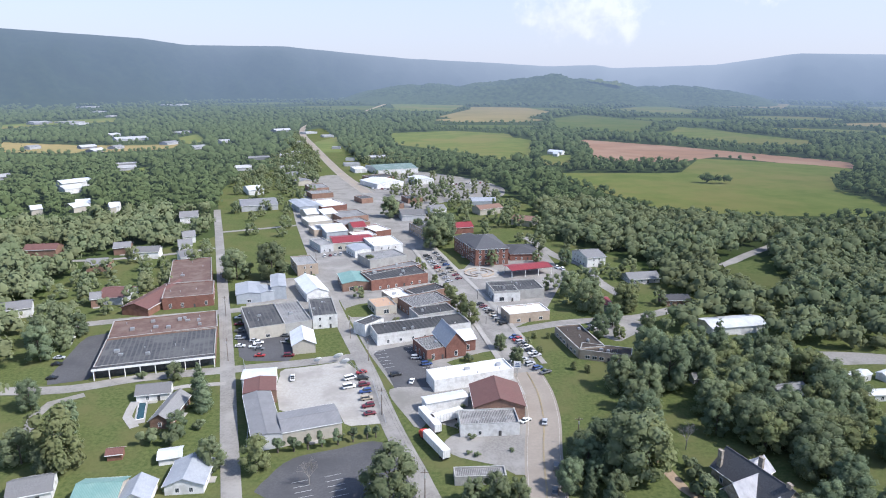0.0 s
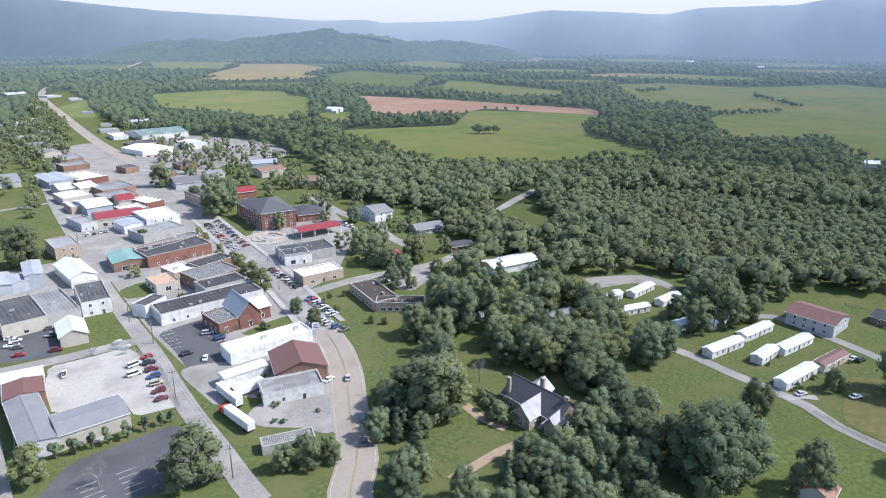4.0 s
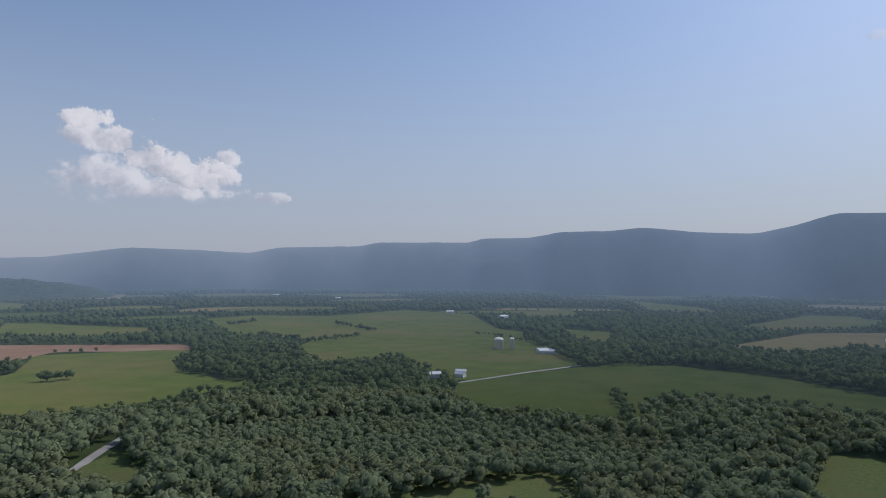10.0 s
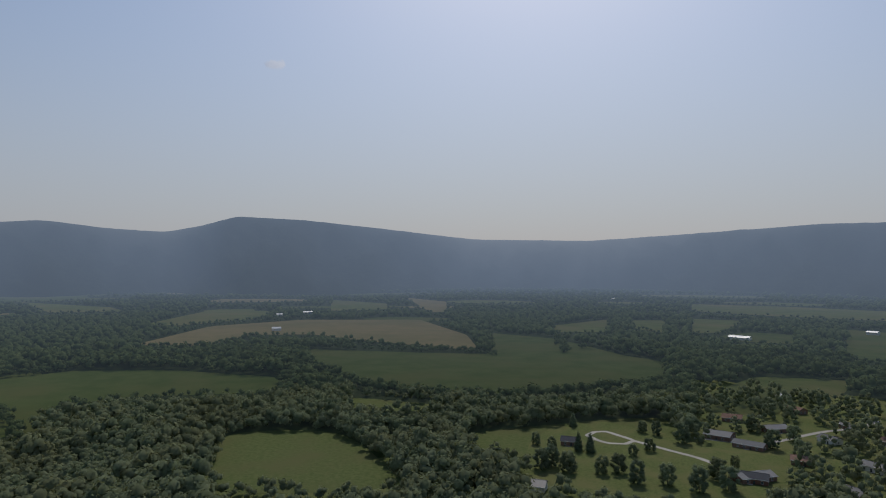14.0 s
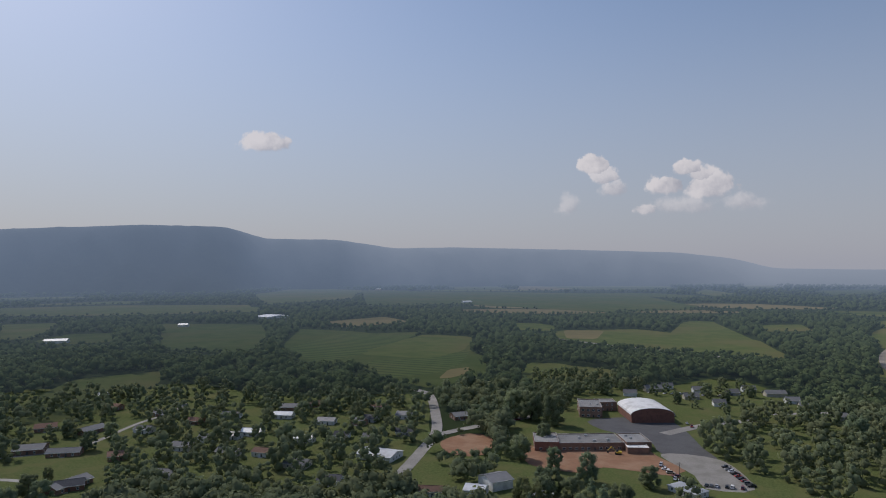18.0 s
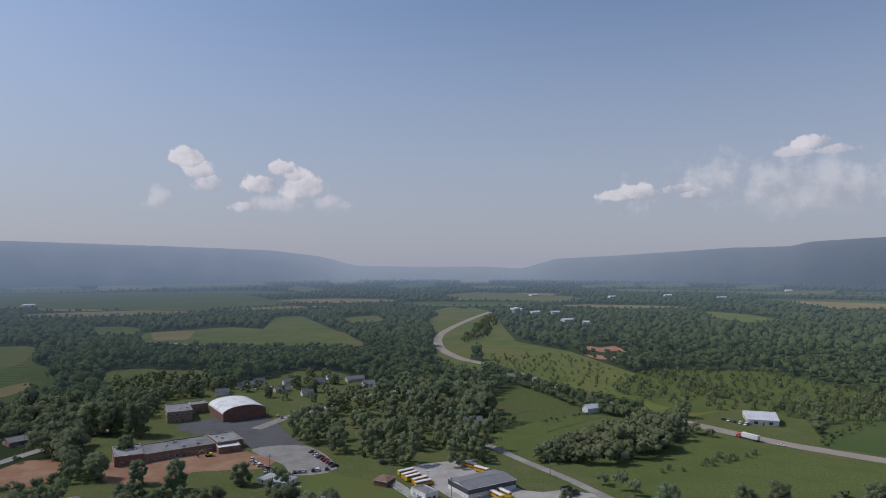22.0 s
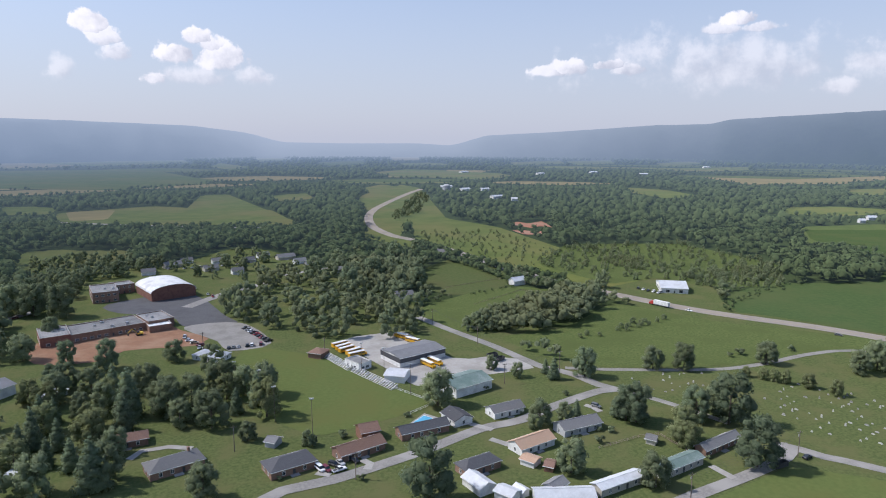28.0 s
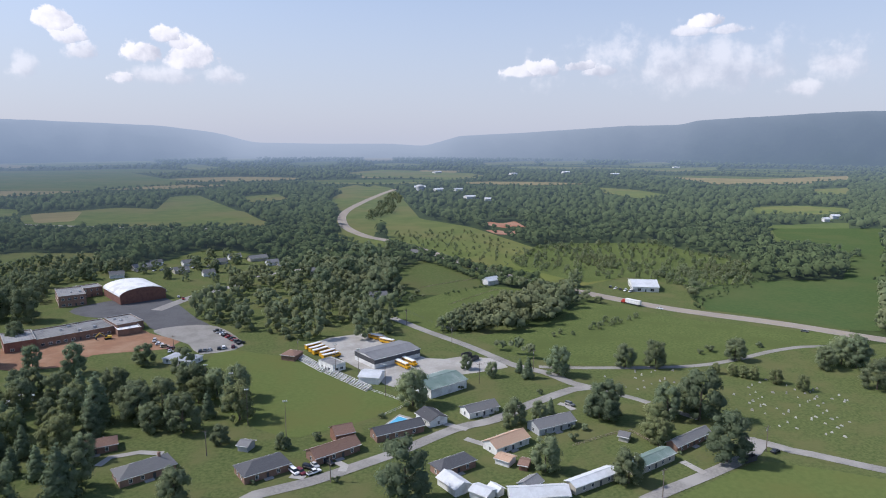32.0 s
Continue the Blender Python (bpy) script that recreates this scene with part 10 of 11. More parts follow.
vehicle("van", "white", -16.4, -229.7, 113)
vehicle("suv", "maroon", -18.8, -228.6, 119)
vehicle("suv", "black", -21.8, -231.3, 135)
vehicle("car", "silver", -24.3, -232.4, 112)
vehicle("pickup", "white", -23.3, -227.0, -158)
vehicle("suv", "black", -29.4, -232.7, 122)
vehicle("car", "black", -196.6, -190.7, -161)
vehicle("car", "white", -288.3, -392.5, 115)
vehicle("car", "grey", -341.7, -317.0, 125)
vehicle("suv", "grey", -142.4, -255.7, 123)
vehicle("car", "white", -299.4, -453.2, -140)
vehicle("suv", "silver", -302.1, -447.4, -161)
vehicle("suv", "black", -321.6, -451.5, -141)
cars(-5.4, 445.5, 9.8, 385.8, 9, 33, "main street parking", 0.9)
cars(34.8, 266.0, 42.8, 253.6, 4, 30, "main street parking", 0.9)
cars(-91.9, 302.1, -81.4, 265.8, 6, 5, "town car park", 0.8)
cars(-80.9, 437.7, -57.2, 449.8, 8, 95, "car park behind shops", 0.5)
cars(22.0, -387.1, 1.5, -390.4, 9, -93, "school car park", 0.6)
cars(-292.3, -464.4, -298.8, -446.2, 5, 40, "restaurant car park", 0.8)
cars(151.1, -516.7, 167.7, -482.2, 5, 40, "road by the school", 0.5)
cars(85.1, -645.5, 25.4, -652.9, 10, 60, "street behind the gymnasium", 0.6)
cars(15.1, -662.3, -30.0, -703.8, 8, 100, "street cars", 0.6)
cars(55.1, -555.6, 35.5, -514.9, 6, 100, "school car park", 0.7)
cars(48.8, -415.5, 38.5, -391.7, 5, 90, "school car park", 0.8)

# ---- trees, hedges and woods ----
FILL = []
grove_rng = np.random.default_rng(21)


def grove(pts, gap, lo, hi, kinds):
    """Single trees over a plot, clear of houses and roads."""
    poly = np.array(pts)
    a, b = poly.min(0), poly.max(0)
    n = int((b[0] - a[0]) * (b[1] - a[1]) / gap ** 2 * 2.2)
    xy = grove_rng.uniform(a, b, (n, 2))
    xy = xy[inside(poly, xy)]
    xy = xy[free_of(xy, 2.5, False)]
    for plot in NO_TREES:
        xy = xy[~inside(plot, xy)]
    kept = []
    for p in xy:
        if all((p[0] - q[0]) ** 2 + (p[1] - q[1]) ** 2 > (gap * 0.72) ** 2 for q in kept):
            kept.append(p)
    for p in kept:
        if math.hypot(*p) > 345:
            FILL.append((p[0], p[1], grove_rng.uniform(lo, hi)))
            continue
        tree(kinds[grove_rng.integers(len(kinds))], p[0], p[1], grove_rng.uniform(lo, hi))


tree("broad", -125.3, 385.4, 20.2)
tree("broad", -103.9, 385.5, 24.0)
tree("broad", -72.6, 183.9, 11.1)
tree("broad", -15.4, 168.8, 18.5)
tree("broad", -178.3, 284.3, 21.5)
tree("broad", -109.3, 248.0, 7.9)
tree("broad", 70.5, 353.9, 15.9)
tree("broad", 76.8, 330.7, 18.1)
tree("broad", 26.1, 279.6, 7.7)
tree("broad", 32.0, 263.1, 8.6)
tree("broad", -47.7, 416.8, 7.7)
tree("broad", -5.6, 461.1, 24.0)
tree("broad", -46.6, 569.4, 20.1)
tree("broad", 32.0, 417.1, 11.5)
tree("dark", -91.4, 204.1, 9.9)
tree("dark", -174.6, 265.5, 17.8)
tree("dark", -183.5, 298.2, 15.5)
tree("dark", 1.0, 477.8, 24.0)
tree("light", -120.1, 182.9, 21.7)
tree("light", -58.2, 183.0, 12.3)
tree("light", 95.2, 329.0, 16.1)
tree("light", 5.0, 339.4, 10.6)
tree("light", 13.2, 312.3, 12.0)
tree("light", 9.3, 325.3, 11.2)
tree("light", 2.0, 352.7, 8.6)
tree("fir", -93.2, 231.8, 15.1)
tree("fir", -88.3, 221.6, 15.2)
tree("round", -54.2, 193.6, 6.6)
tree("round", -49.1, 194.3, 6.6)
tree("round", -44.7, 195.7, 6.2)
tree("round", -40.3, 197.1, 6.3)
tree("round", -35.2, 198.5, 6.3)
tree("round", -30.3, 200.3, 5.9)
tree("round", -25.7, 202.1, 5.6)
tree("round", -22.9, 203.2, 4.9)
tree("shrub", -123.2, 248.0, 3.7)
tree("shrub", -85.0, 208.7, 3.9)
tree("shrub", -98.9, 199.4, 6.2)
tree("shrub", -91.5, 197.7, 6.2)
tree("shrub", 11.4, 266.0, 4.0)
tree("dark", 118.5, 127.9, 24.0)
tree("dark", 127.0, 125.1, 23.6)
tree("dark", 132.5, 123.8, 19.1)
tree("dark", 117.6, 119.4, 24.0)
tree("dark", 145.0, 188.2, 15.7)
tree("dark", 158.1, 192.6, 13.7)
tree("dark", 37.6, 173.0, 10.7)
tree("dark", 51.9, 193.6, 13.2)
tree("broad", 144.8, 111.2, 15.7)
tree("broad", 217.5, 140.1, 20.3)
tree("broad", 266.4, 148.5, 14.9)
tree("broad", 197.5, 150.5, 9.2)
tree("broad", 159.6, 146.9, 13.0)
tree("broad", 58.0, 179.7, 24.0)
tree("broad", 56.7, 196.1, 10.9)
tree("broad", 200.4, 206.2, 17.6)
tree("broad", 183.0, 204.8, 15.8)
tree("broad", 128.1, 99.0, 2.6)
tree("light", 187.9, 105.1, 19.1)
tree("light", 62.7, 179.1, 19.6)
tree("shrub", 77.4, 185.3, 4.4)
tree("shrub", 77.4, 171.5, 7.4)
tree("shrub", 77.8, 179.0, 5.4)
tree("shrub", 78.5, 167.2, 5.2)
tree("shrub", 140.0, 123.2, 2.9)
tree("shrub", 187.1, 155.9, 2.3)
grove([(61.2, 206.8), (79.8, 251.7), (102.2, 276.1), (135.0, 275.7), (158.2, 239.2), (151.1, 214.7), (136.2, 192.8), (122.8, 184.3), (117.1, 164.7), (113.3, 180.7), (104.1, 194.0), (94.2, 200.1), (90.0, 206.3), (106.4, 244.6), (94.9, 250.5), (84.6, 230.8), (73.7, 202.6)], 7.2, 11, 17, ['dark', 'broad', 'broad', 'fir', 'light'])
grove([(112.1, 179.5), (128.4, 181.4), (115.6, 157.4), (124.8, 152.6), (114.6, 136.4), (96.1, 142.7), (97.4, 157.4)], 7.2, 9, 14, ['dark', 'broad'])
grove([(67.4, 149.8), (76.4, 152.9), (112.8, 134.0), (100.8, 102.4), (44.7, 131.5), (56.1, 140.2)], 7.0, 9, 12, ['dark', 'broad', 'fir', 'broad'])
grove([(24.9, 141.8), (31.4, 173.1), (41.8, 195.7), (53.2, 197.9), (54.5, 177.8), (47.1, 158.8), (43.4, 132.2)], 7.5, 8, 13, ['dark', 'broad', 'fir'])
grove([(109.4, -299.6), (107.8, -337.5), (73.3, -335.7), (51.1, -363.0), (25.5, -365.6), (20.6, -321.6), (-0.4, -308.6), (-2.4, -281.4), (13.7, -268.4), (32.1, -278.9), (54.5, -296.6)], 12, 11, 18, ['light', 'broad', 'broad', 'fir'])
grove([(89.1, -237.4), (101.9, -276.6), (90.0, -306.2), (70.8, -289.3), (46.2, -243.5), (52.1, -225.6)], 12, 11, 18, ['light', 'broad', 'fir'])
grove([(27.0, -462.5), (9.2, -570.0), (-45.6, -605.9), (-72.4, -572.8), (-94.6, -480.7), (-107.2, -459.4), (-89.2, -390.2), (-72.0, -384.9), (-1.9, -395.3), (1.1, -427.2)], 18, 12, 18, ['dark', 'broad'])
grove([(-53.1, -577.8), (-94.2, -652.9), (-169.7, -725.8), (-134.2, -532.5), (-101.4, -514.5), (-71.9, -501.9)], 26, 11, 17, ['dark', 'broad'])
grove([(-119.0, -384.9), (-146.4, -409.2), (-199.0, -444.1), (-269.8, -478.9), (-246.3, -440.7), (-178.0, -396.5), (-138.8, -377.1)], 6.5, 9, 13, ['broad', 'dark'])
grove([(-181.4, -353.5), (-224.4, -374.3), (-261.3, -378.8), (-249.6, -367.6), (-206.3, -356.7), (-178.8, -348.3)], 7, 3, 5, ['broad'])
tree("fir", 60.2, -235.2, 20.3)
tree("fir", 59.3, -297.9, 22.9)
tree("fir", -138.8, -293.3, 11.9)
tree("fir", -138.0, -301.9, 8.2)
tree("fir", -129.3, -249.2, 8.1)
tree("fir", 89.3, -273.3, 12.5)
tree("broad", 23.1, -219.6, 14.1)
tree("broad", -73.6, -276.4, 18.3)
tree("broad", -109.1, -242.7, 13.0)
tree("broad", -121.9, -245.1, 9.0)
tree("broad", -104.4, -203.9, 13.8)
tree("broad", -128.8, -187.4, 13.0)
tree("broad", -195.3, -292.8, 13.3)
tree("broad", -211.2, -288.6, 15.4)
tree("broad", -259.7, -284.9, 13.5)
tree("broad", -295.8, -259.8, 13.2)
tree("broad", -310.3, -262.2, 16.8)
tree("broad", -113.1, -314.7, 8.4)
tree("broad", -122.0, -301.1, 8.4)
tree("broad", 153.4, -495.9, 24.0)
tree("broad", 134.0, -487.8, 24.0)
tree("broad", -13.5, -250.6, 7.1)
tree("broad", 9.2, -261.8, 8.4)
tree("broad", 49.3, -371.9, 12.7)
tree("broad", 25.8, -323.0, 14.2)
tree("dark", -49.9, -198.1, 24.0)
tree("dark", -151.0, -236.7, 18.5)
tree("dark", -188.3, -224.4, 24.0)
tree("dark", -173.1, -189.7, 21.0)
tree("dark", -155.5, -292.1, 16.2)
tree("dark", -196.4, -242.2, 10.7)
tree("dark", 82.0, -366.7, 17.4)
tree("dark", 104.4, -381.8, 14.0)
tree("dark", 99.6, -342.7, 14.0)
tree("dark", -146.4, -242.8, 10.3)
tree("light", -159.8, -215.4, 15.2)
tree("light", -253.9, -249.8, 8.0)
tree("light", -258.9, -238.0, 8.3)
tree("light", -241.4, -265.9, 6.5)
tree("light", -244.6, -261.7, 7.0)
tree("light", -235.3, -270.8, 6.0)
tree("light", -247.8, -257.7, 7.3)
tree("shrub", -30.2, -218.8, 2.6)
tree("shrub", -248.7, -300.5, 3.3)
tree("shrub", -257.5, -302.2, 4.3)
tree("shrub", -290.1, -299.8, 4.0)
tree("shrub", -135.1, -272.6, 2.8)
tree("shrub", -130.2, -235.4, 3.8)
tree("shrub", -57.3, -267.9, 2.6)
tree("shrub", -101.1, -289.1, 2.9)
tree("shrub", -27.4, -254.7, 3.7)
tree("shrub", -15.7, -250.0, 4.3)
tree("shrub", -126.1, -222.9, 3.6)
tree("shrub", -135.7, -231.1, 3.2)
grove([(-167.0, 495.0), (-231.4, 738.0), (-312.0, 1398.8), (-168.4, 878.7), (-113.3, 581.3), (-106.1, 495.3)], 22, 8, 13, ['broad', 'dark'])
grove([(-108.3, 879.1), (-16.0, 781.1), (47.4, 720.5), (85.9, 558.2), (100.4, 461.5), (60.0, 380.3), (49.0, 478.0), (15.8, 495.8), (-11.1, 535.5), (-48.4, 667.4)], 18, 8, 13, ['broad', 'dark'])
grove([(-211.0, 321.4), (-224.7, 390.9), (-194.3, 444.7), (-169.7, 477.1), (-128.4, 358.3), (-151.1, 339.0), (-166.3, 313.4), (-167.7, 265.6)], 15, 8, 13, ['broad', 'dark'])
grove([(-127.0, 169.9), (-161.7, 225.0), (-140.6, 225.0), (-121.7, 201.2), (-118.4, 181.4)], 14, 9, 13, ['broad', 'dark'])
grove([(-82.8, 416.7), (-53.2, 416.8), (-8.0, 380.1), (16.5, 322.0), (31.1, 291.6), (-22.3, 291.5), (-50.1, 339.3)], 30, 5, 8, ['light', 'broad'])
grove([(53.2, 380.3), (114.0, 404.4), (121.6, 339.8), (92.6, 291.8), (74.9, 322.2), (59.5, 335.1)], 14, 8, 13, ['broad', 'dark'])
grove([(179.8, 220.6), (219.8, 231.7), (266.0, 216.5), (244.7, 218.7), (216.8, 216.6), (183.0, 204.8)], 12, 9, 14, ['broad', 'dark'])
grove([(267.2, 207.1), (321.3, 162.3), (294.7, 146.8), (281.2, 160.7), (281.3, 183.1)], 18, 7, 12, ['broad', 'dark'])
grove([(84.4, -639.8), (27.4, -718.6), (-18.0, -689.4), (-45.6, -605.9), (4.5, -568.8), (32.2, -576.0)], 22, 7, 11, ['broad', 'dark'])
grove([(175.6, -501.8), (188.3, -616.9), (152.9, -631.6), (119.3, -648.9), (145.2, -562.9), (153.4, -495.9)], 16, 9, 13, ['broad', 'dark'])
grove([(-196.4, -839.6), (-297.3, -813.8), (-307.5, -631.9), (-297.5, -519.0), (-267.3, -548.1), (-226.5, -618.6), (-187.3, -742.8)], 11, 1.5, 5.0, ['shrub'])
grove([(-348.2, -701.4), (-375.0, -548.7), (-348.6, -433.1), (-353.4, -499.3), (-321.9, -562.5)], 7, 3, 6, ['broad'])
grove([(-244.1, 737.9), (-227.2, 937.0), (-306.1, 1398.9), (-205.9, 1081.1), (-151.7, 826.7), (-155.2, 738.5), (-183.8, 700.7)], 15, 8, 13, ['broad', 'dark'])
grove([(-190.3, 1220.7), (-131.0, 1152.1), (-18.0, 879.8), (-63.1, 879.5), (-115.3, 937.9)], 13, 8, 12, ['broad', 'dark'])
tree("broad", -68.8, -628.4, 16.5)
tree("broad", -85.8, -595.5, 15.8)
tree("broad", 35.8, -655.6, 12.1)
tree("broad", -0.9, -661.2, 11.2)
tree("broad", 19.5, -622.9, 10.5)
tree("broad", 57.3, -606.7, 10.1)
tree("broad", 109.4, -646.3, 13.1)
tree("broad", 124.2, -624.2, 15.1)
tree("broad", 168.2, -499.8, 23.4)
tree("broad", 126.8, -435.3, 14.0)
tree("broad", 129.3, -393.2, 15.7)
tree("dark", -121.3, -614.7, 22.0)
tree("dark", -87.9, -544.6, 21.9)
tree("dark", -63.9, -507.9, 22.6)
tree("dark", -120.0, -513.9, 18.8)
tree("dark", 1.0, 474.4, 24.0)
tree("dark", 73.8, 291.7, 12.7)
tree("dark", -19.4, 505.1, 13.6)
tree("dark", 80.2, 417.3, 11.5)
tree("light", 39.4, 283.5, 3.9)
tree("light", 43.5, 275.2, 3.5)
tree("light", 49.8, 291.7, 3.4)
tree("light", 43.1, 291.6, 3.4)
tree("light", -28.4, 380.0, 5.3)
tree("light", -46.3, 358.6, 4.1)
tree("light", -12.1, 403.9, 5.6)
tree("light", -4.6, 380.1, 5.3)
tree("light", -16.2, 416.9, 5.8)
grove([(339.0, -208.7), (551.0, -338.2), (557.5, -370.5), (538.4, -432.9), (497.2, -481.8), (385.3, -486.6), (272.8, -536.6), (213.7, -438.7), (148.4, -294.9)], 20, 11, 17, ['broad', 'dark'])
grove([(176.0, -455.6), (160.5, -501.8), (129.8, -505.1), (150.1, -605.4), (191.6, -617.3), (203.5, -540.7)], 13, 9, 14, ['broad', 'dark'])
grove([(212.7, -701.6), (149.7, -732.8), (88.0, -669.2), (124.1, -600.1), (188.3, -616.9)], 16, 9, 14, ['broad', 'dark'])
tree("broad", 9.0, 166.7, 8.7)
tree("broad", 15.8, 165.9, 10.7)
tree("broad", 22.1, 166.7, 8.7)
tree("light", 88.1, 322.2, 7.7)
tree("light", 83.2, 291.7, 7.1)
tree("light", 55.3, 257.5, 3.9)
tree("light", 60.7, 254.7, 3.8)
tree("shrub", 8.6, 192.7, 1.9)
tree("shrub", 11.3, 191.1, 2.1)
tree("shrub", 22.7, 194.4, 1.7)
tree("shrub", 5.7, 208.8, 2.6)

tree("fir", 409.5, -168.7, 13)
tree("fir", 405.0, -174.9, 13.5)
tree("fir", 472.8, -190.7, 11)
tree("broad", 430.1, -146.8, 9)
tree("broad", 419.8, -154.3, 8)
tree("dark", 438.0, -239.3, 11)
tree("dark", 414.8, -246.0, 15)
tree("broad", 392.7, -198.9, 8)
tree("broad", 400.3, -214.1, 9)
tree("dark", 323.0, -218.5, 14)
tree("broad", 199.9, 215.9, 22)
tree("dark", 181.9, 218.1, 13)
tree("dark", 147.5, 190.9, 17)
tree("broad", 212.8, 207.5, 13)
tree("dark", 87.0, 261.6, 19)
tree("dark", 89.5, 240.5, 22)
tree("broad", 69.5, 239.2, 15)
tree("light", 64.7, 188.3, 17)
tree("dark", 123.7, 188.9, 13)
grove([(-253.3, -585.5), (-338.8, -693.2), (-468.2, -663.9), (-482.5, -517.0), (-409.7, -440.2), (-352.5, -457.4), (-331.2, -500.1), (-278.4, -486.7)], 12, 3, 7, ['broad'])
grove([(-365.9, -516.5), (-482.5, -517.0), (-409.7, -440.2), (-352.5, -457.4)], 9, 4, 8, ['broad'])
grove([(-191.7, -990.2), (-321.4, -1389.4), (-330.3, -1315.6), (-261.1, -1087.6), (-202.3, -957.7)], 14, 8, 12, ['broad'])
tree("broad", 361.7, -174.0, 12)
tree("dark", 341.6, -175.0, 14)
tree("broad", 336.7, -190.5, 13)
tree("dark", 322.9, -201.0, 15)
tree("broad", 369.0, -145.7, 13)
tree("dark", 379.7, -139.7, 14)
tree("dark", 376.4, -131.9, 13)
tree("broad", 362.5, -163.7, 11)
tree("broad", 339.9, -223.6, 13)
tree("light", 355.1, -244.5, 9)
tree("dark", 390.7, -296.7, 14)
tree("broad", 404.3, -323.6, 12)
tree("dark", 435.5, -313.5, 13)
tree("broad", 446.7, -233.1, 9)
tree("dark", -313.3, -255.7, 18)
tree("broad", -295.6, -229.0, 16)
tree("dark", 94.2, -341.7, 14)
tree("fir", 58.7, -283.6, 17)
tree("broad", 11.4, -312.5, 15)
tree("dark", -176.5, -231.1, 17)
tree("light", -156.5, -209.0, 12)
tree("dark", -148.1, -239.8, 16)
tree("broad", -189.6, -236.7, 13)

# garden shrubs at the corners of the nearer houses
shrub_rng = random.Random(31)
for x, y, c, q, a, b in KEEP_OFF:
    if math.hypot(x, y) < 300 and 6 < max(a, b) < 13:
        for u, v in ((1, -1), (-1, -1), (-1, 1), (1, 1)):
            if shrub_rng.random() < 0.42:
                du, dv = u * a * shrub_rng.uniform(0.5, 1.0), v * (b + 1.3)
                spot = np.array([[x + du * c - dv * q, y + du * q + dv * c]])
                if free_of(spot, 0.6, False)[0]:
                    tree("shrub", spot[0][0], spot[0][1], shrub_rng.uniform(1.2, 2.4))


rng = np.random.default_rng(8)
DOME = dict(spread=(0.05, 0.42), bulk=(0.50, 0.74))
ROUGH = dict(spread=(0.12, 0.55), bulk=(0.42, 0.64))
LUMPY = dict(spread=(0.25, 0.72), bulk=(0.32, 0.50))
MID = [crown_arrays(rng, 5, 84, 1.0, 0.62, False, (0.028, 0.075), ICO1, lift=0.6, **LUMPY) for i in range(10)]
MID2 = [crown_arrays(rng, 2, 26, 1.0, 0.63, False, (0.05, 0.12), ICO1, lift=0.6, **ROUGH) for i in range(8)]
YOUNG = [crown_arrays(rng, 3, 34, 1.0, 0.58, False, (0.04, 0.09), ICO1, lift=0.6, **ROUGH) for i in range(8)]
FAR = [crown_arrays(rng, 1, 4, 1.0, 0.8, False, (0.07, 0.16), ICO1, lift=0.6, **DOME) for i in range(8)]
LOW = [crown_arrays(rng, 1, 0, 1.0, 1.0, False, (0.1, 0.2), ICO1, **DOME) for i in range(8)]


def hedge(pts, gap, lo, hi):
    """A ragged line of trees between two fields."""
    line = smooth_line(pts, False, gap)
    for q in line:
        for k in range(2):
            HEDGE.append((q.x + rng.normal() * gap * 0.35, q.y + rng.normal() * gap * 0.35, rng.uniform(lo, hi)))


HEDGE = []


def hides_view(xy):
    """Points where trees would hide far fields or houses from the camera."""
    low = np.zeros(len(xy), bool)
    for poly in CLEAR:
        q = np.array(poly)
        if np.median(np.hypot(q[:, 0], q[:, 1])) > 400:
            for k in (1.03, 1.06, 1.09, 1.12):
                low |= inside(q, xy * k)
    for x, y, c, s, a, b in KEEP_OFF:
        far = math.hypot(x, y)
        if far > 450:
            t = (xy @ np.array([x, y])) / far
            side = np.abs(xy @ np.array([-y, x])) / far
            low |= (far - t > -4) & (far - t < far * 0.11) & (side < max(a, b) + 2)
    return low


def wood(name, label, r0, r1, gap, lo, hi, templates, mat_name, squat=1.0, az=(38, -236), planted=False):
    xy = scatter(rng, az[0], az[1], r0, r1, gap)
    xy = xy[free_of(xy, 4.0)]
    for poly, keep in THIN:
        poly = np.array(poly)
        xy = xy[~(inside(poly, xy) & (rng.random(len(xy)) > keep))]
    for poly in NO_TREES:
        xy = xy[~inside(poly, xy)]
    rows = inside(PLANTATION, xy)
    xy = xy[rows if planted else ~rows]
    # the canopy rises and falls gently, with few deep holes
    swell = np.array([noise.noise(Vector((x * 0.012, y * 0.012, 4.0))) for x, y in xy])
    mid, half = (lo + hi) / 2, (hi - lo) / 2
    size = mid + half * (1.1 * swell + 0.5 * rng.uniform(-1, 1, len(xy)))
    # trees shrunk so that far fields and houses show from the camera
    edge = hides_view(xy)
    size[edge] *= rng.uniform(0.35, 0.65, edge.sum())
    stand(name, label, xy, size, rng, templates, mat_name, squat)


hedge([(225.5, 923.1), (320.1, 889.4)], 8, 8, 13)
hedge([(301.5, 764.5), (325.4, 758.4)], 5, 9, 12)
hedge([(754.9, 988.5), (741.3, 874.4)], 9, 6, 11)
hedge([(727.7, 829.5), (848.8, 831.9)], 9, 6, 10)
hedge([(998.6, 1046.0), (934.7, 886.3)], 9, 6, 11)
hedge([(845.9, 1211.3), (925.5, 1233.5)], 9, 6, 11)
hedge([(1002.2, 686.1), (993.6, 637.5), (943.7, 549.1)], 14, 5, 9)
hedge([(1039.3, 604.5), (895.4, 487.9), (786.3, 381.5), (846.6, 364.4)], 8, 9, 14)
hedge([(1053.0, 266.6), (1045.5, 164.3), (1184.1, 104.4)], 10, 5, 9)
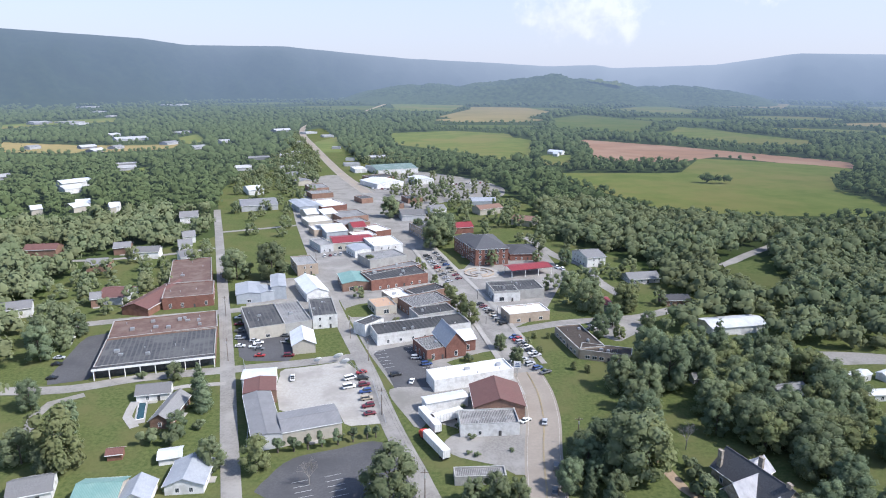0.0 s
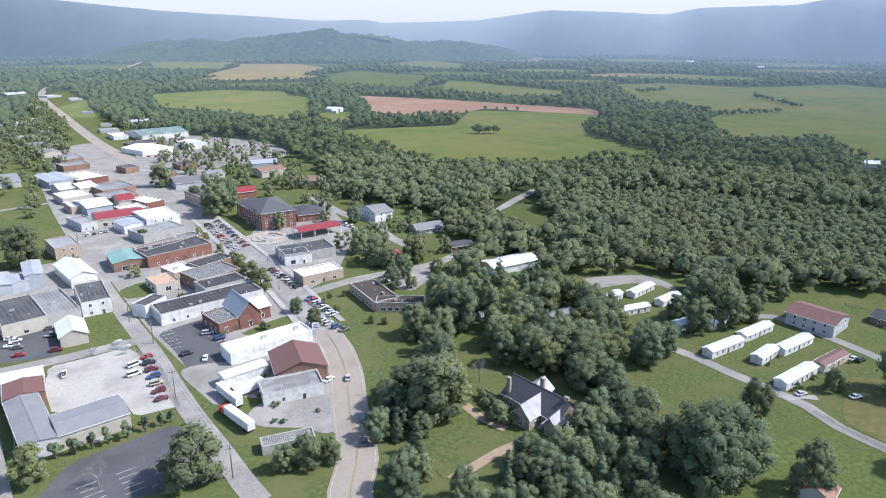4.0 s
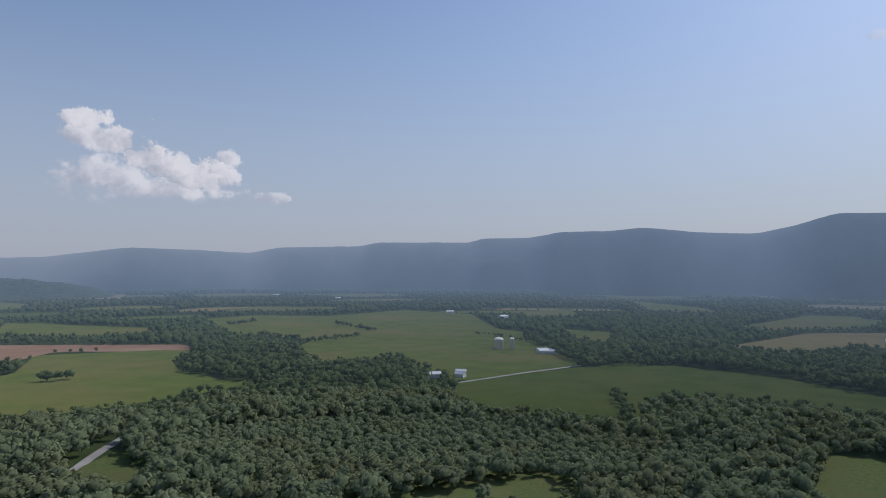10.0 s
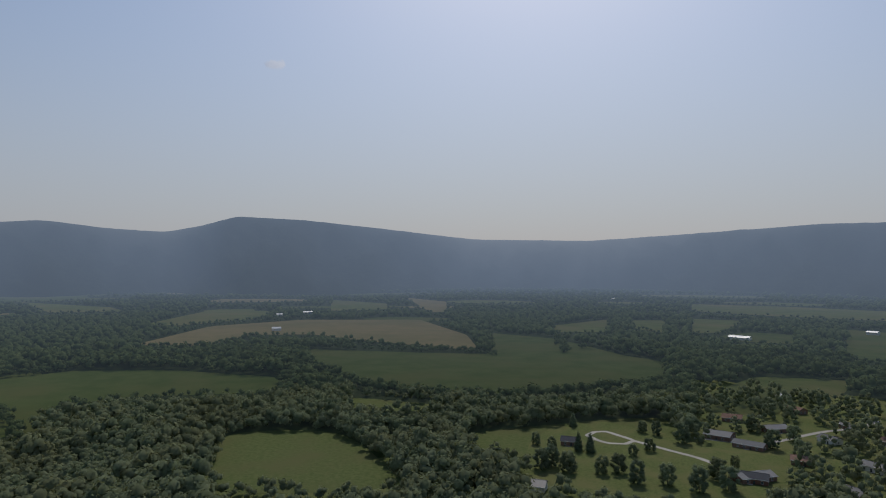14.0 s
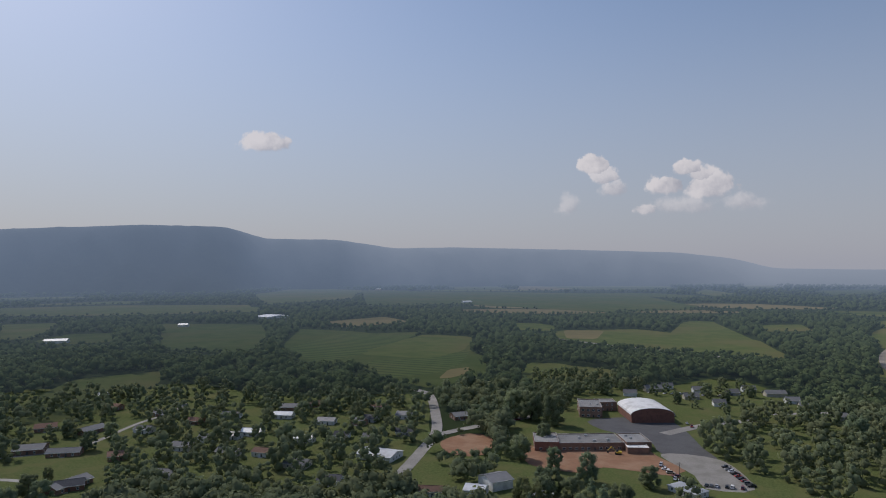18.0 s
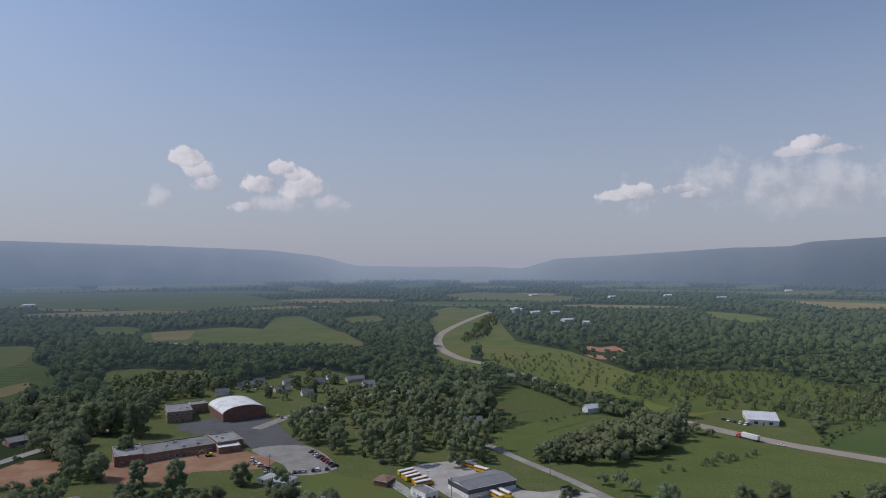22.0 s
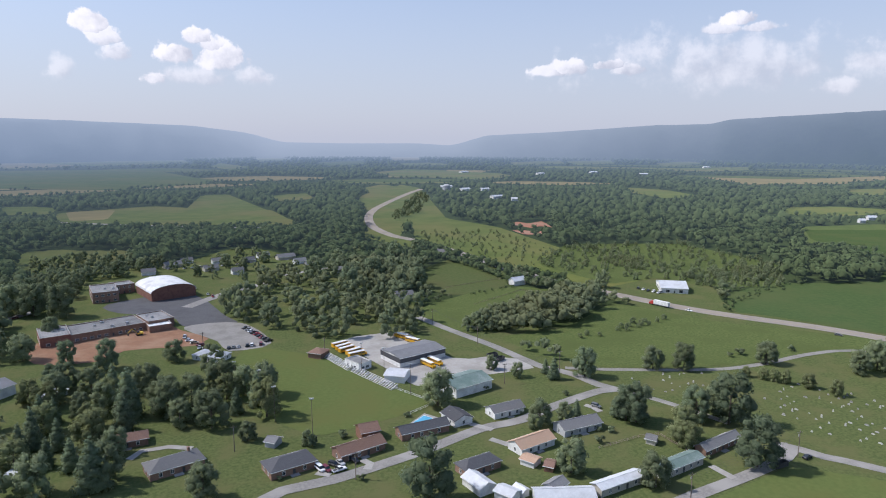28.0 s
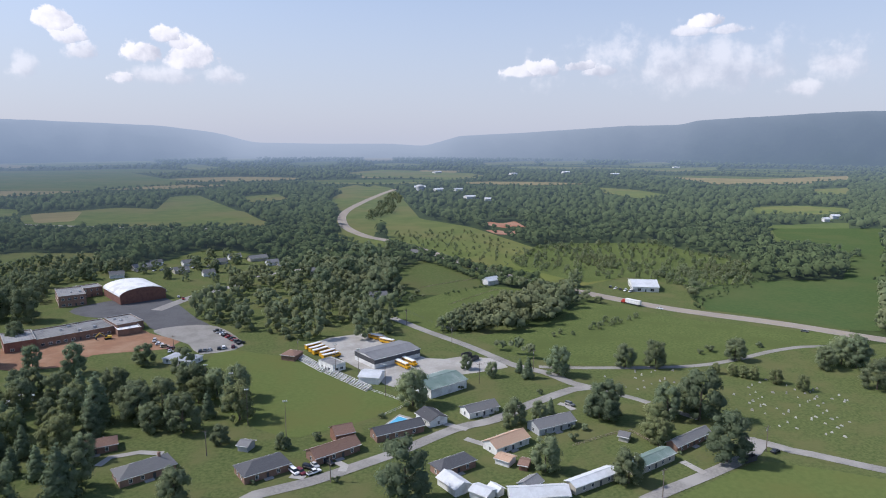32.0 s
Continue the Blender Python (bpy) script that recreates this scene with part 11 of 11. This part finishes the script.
hedge([(1100.1, 3.2), (1027.4, -74.9), (965.1, -150.6), (889.1, -222.5)], 9, 5, 9)
hedge([(1142.9, -300.2), (869.3, -235.2)], 9, 7, 11)
hedge([(605.6, 249.8), (506.2, 204.1)], 10, 7, 10)
hedge([(1032.1, -391.5), (878.2, -343.4)], 8, 9, 12)
hedge([(924.3, -383.6), (914.0, -393.8)], 6, 8, 10)
hedge([(824.5, 9.4), (658.3, -47.8), (596.0, -112.3), (578.2, -179.4), (595.7, -256.1), (622.4, -349.4)], 7, 9, 14)
hedge([(750.8, 357.6), (799.4, 315.8), (826.8, 282.3)], 8, 8, 13)
hedge([(-166.6, -726.6), (-197.0, -619.8), (-214.9, -556.4), (-240.9, -493.1)], 6, 7, 11)
hedge([(-212.5, -536.2), (-193.0, -499.1), (-157.3, -479.5)], 9, 2.5, 4)
hedge([(-442.3, -451.8), (-363.6, -419.4), (-315.3, -384.5)], 9, 2.5, 5)
hedge([(-555.2, -586.4), (-600.1, -556.2)], 7, 7, 10)
hedge([(300.3, -1706.7), (131.4, -1826.6), (59.2, -1766.6)], 9, 7, 11)
hedge([(346.8, -1024.3), (191.4, -949.6), (32.8, -898.0), (-52.2, -865.4)], 8, 8, 12)
hedge([(823.3, -1096.4), (676.8, -1075.0), (436.9, -1079.7)], 8, 7, 12)
hedge([(403.9, -998.2), (259.7, -691.6)], 9, 5, 9)
hedge([(652.8, -796.6), (871.1, -1085.5)], 8, 7, 11)
hedge([(-245.4, -443.7), (-234.9, -473.2), (-215.2, -496.6), (-199.3, -534.7), (-186.4, -593.3), (-169.6, -653.1)], 6, 6, 10)
hedge([(-91.7, -784.1), (-120.9, -940.2), (-164.7, -1173.5)], 9, 9, 14)
hedge([(-609.5, -575.0), (-587.6, -521.7), (-628.0, -520.2)], 8, 7, 11)
if HEDGE:
    stand("hedgerow_trees", "ragged hedgerow trees between the fields", [f[:2] for f in HEDGE], [f[2] for f in HEDGE], rng, MID2, "far woods")
FULL = [crown_arrays(rng, 12, 130, 1.0, 0.50, False, (0.022, 0.058), ICO1, bulk=(0.24, 0.40), oval=True) for i in range(9)]
if FILL:
    stand("grove_trees", "groves of leafy shade trees beyond the lawns", [f[:2] for f in FILL], [f[2] for f in FILL], rng, FULL, "woods")
wood("woodland", "dense green deciduous woodland", 200, 620, 9.4, 11.0, 19.0, MID, "woods")
wood("plantation", "even stand of young green trees", 200, 700, 6.0, 8.6, 9.8, YOUNG, "woods", planted=True)
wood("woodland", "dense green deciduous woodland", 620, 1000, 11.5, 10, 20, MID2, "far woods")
wood("distant_woods", "dark green woods with painted haze between the fields", 1000, 1700, 17.0, 11, 17, FAR, "far woods", 1.0)
wood("distant_woods", "dark green woods with painted haze between the fields", 1700, 2700, 25.0, 12, 17, LOW, "far woods", 0.9)
wood("distant_woods", "dark green woods with painted haze between the fields", 2700, 4200, 42.0, 15, 21, LOW, "far woods", 0.8)
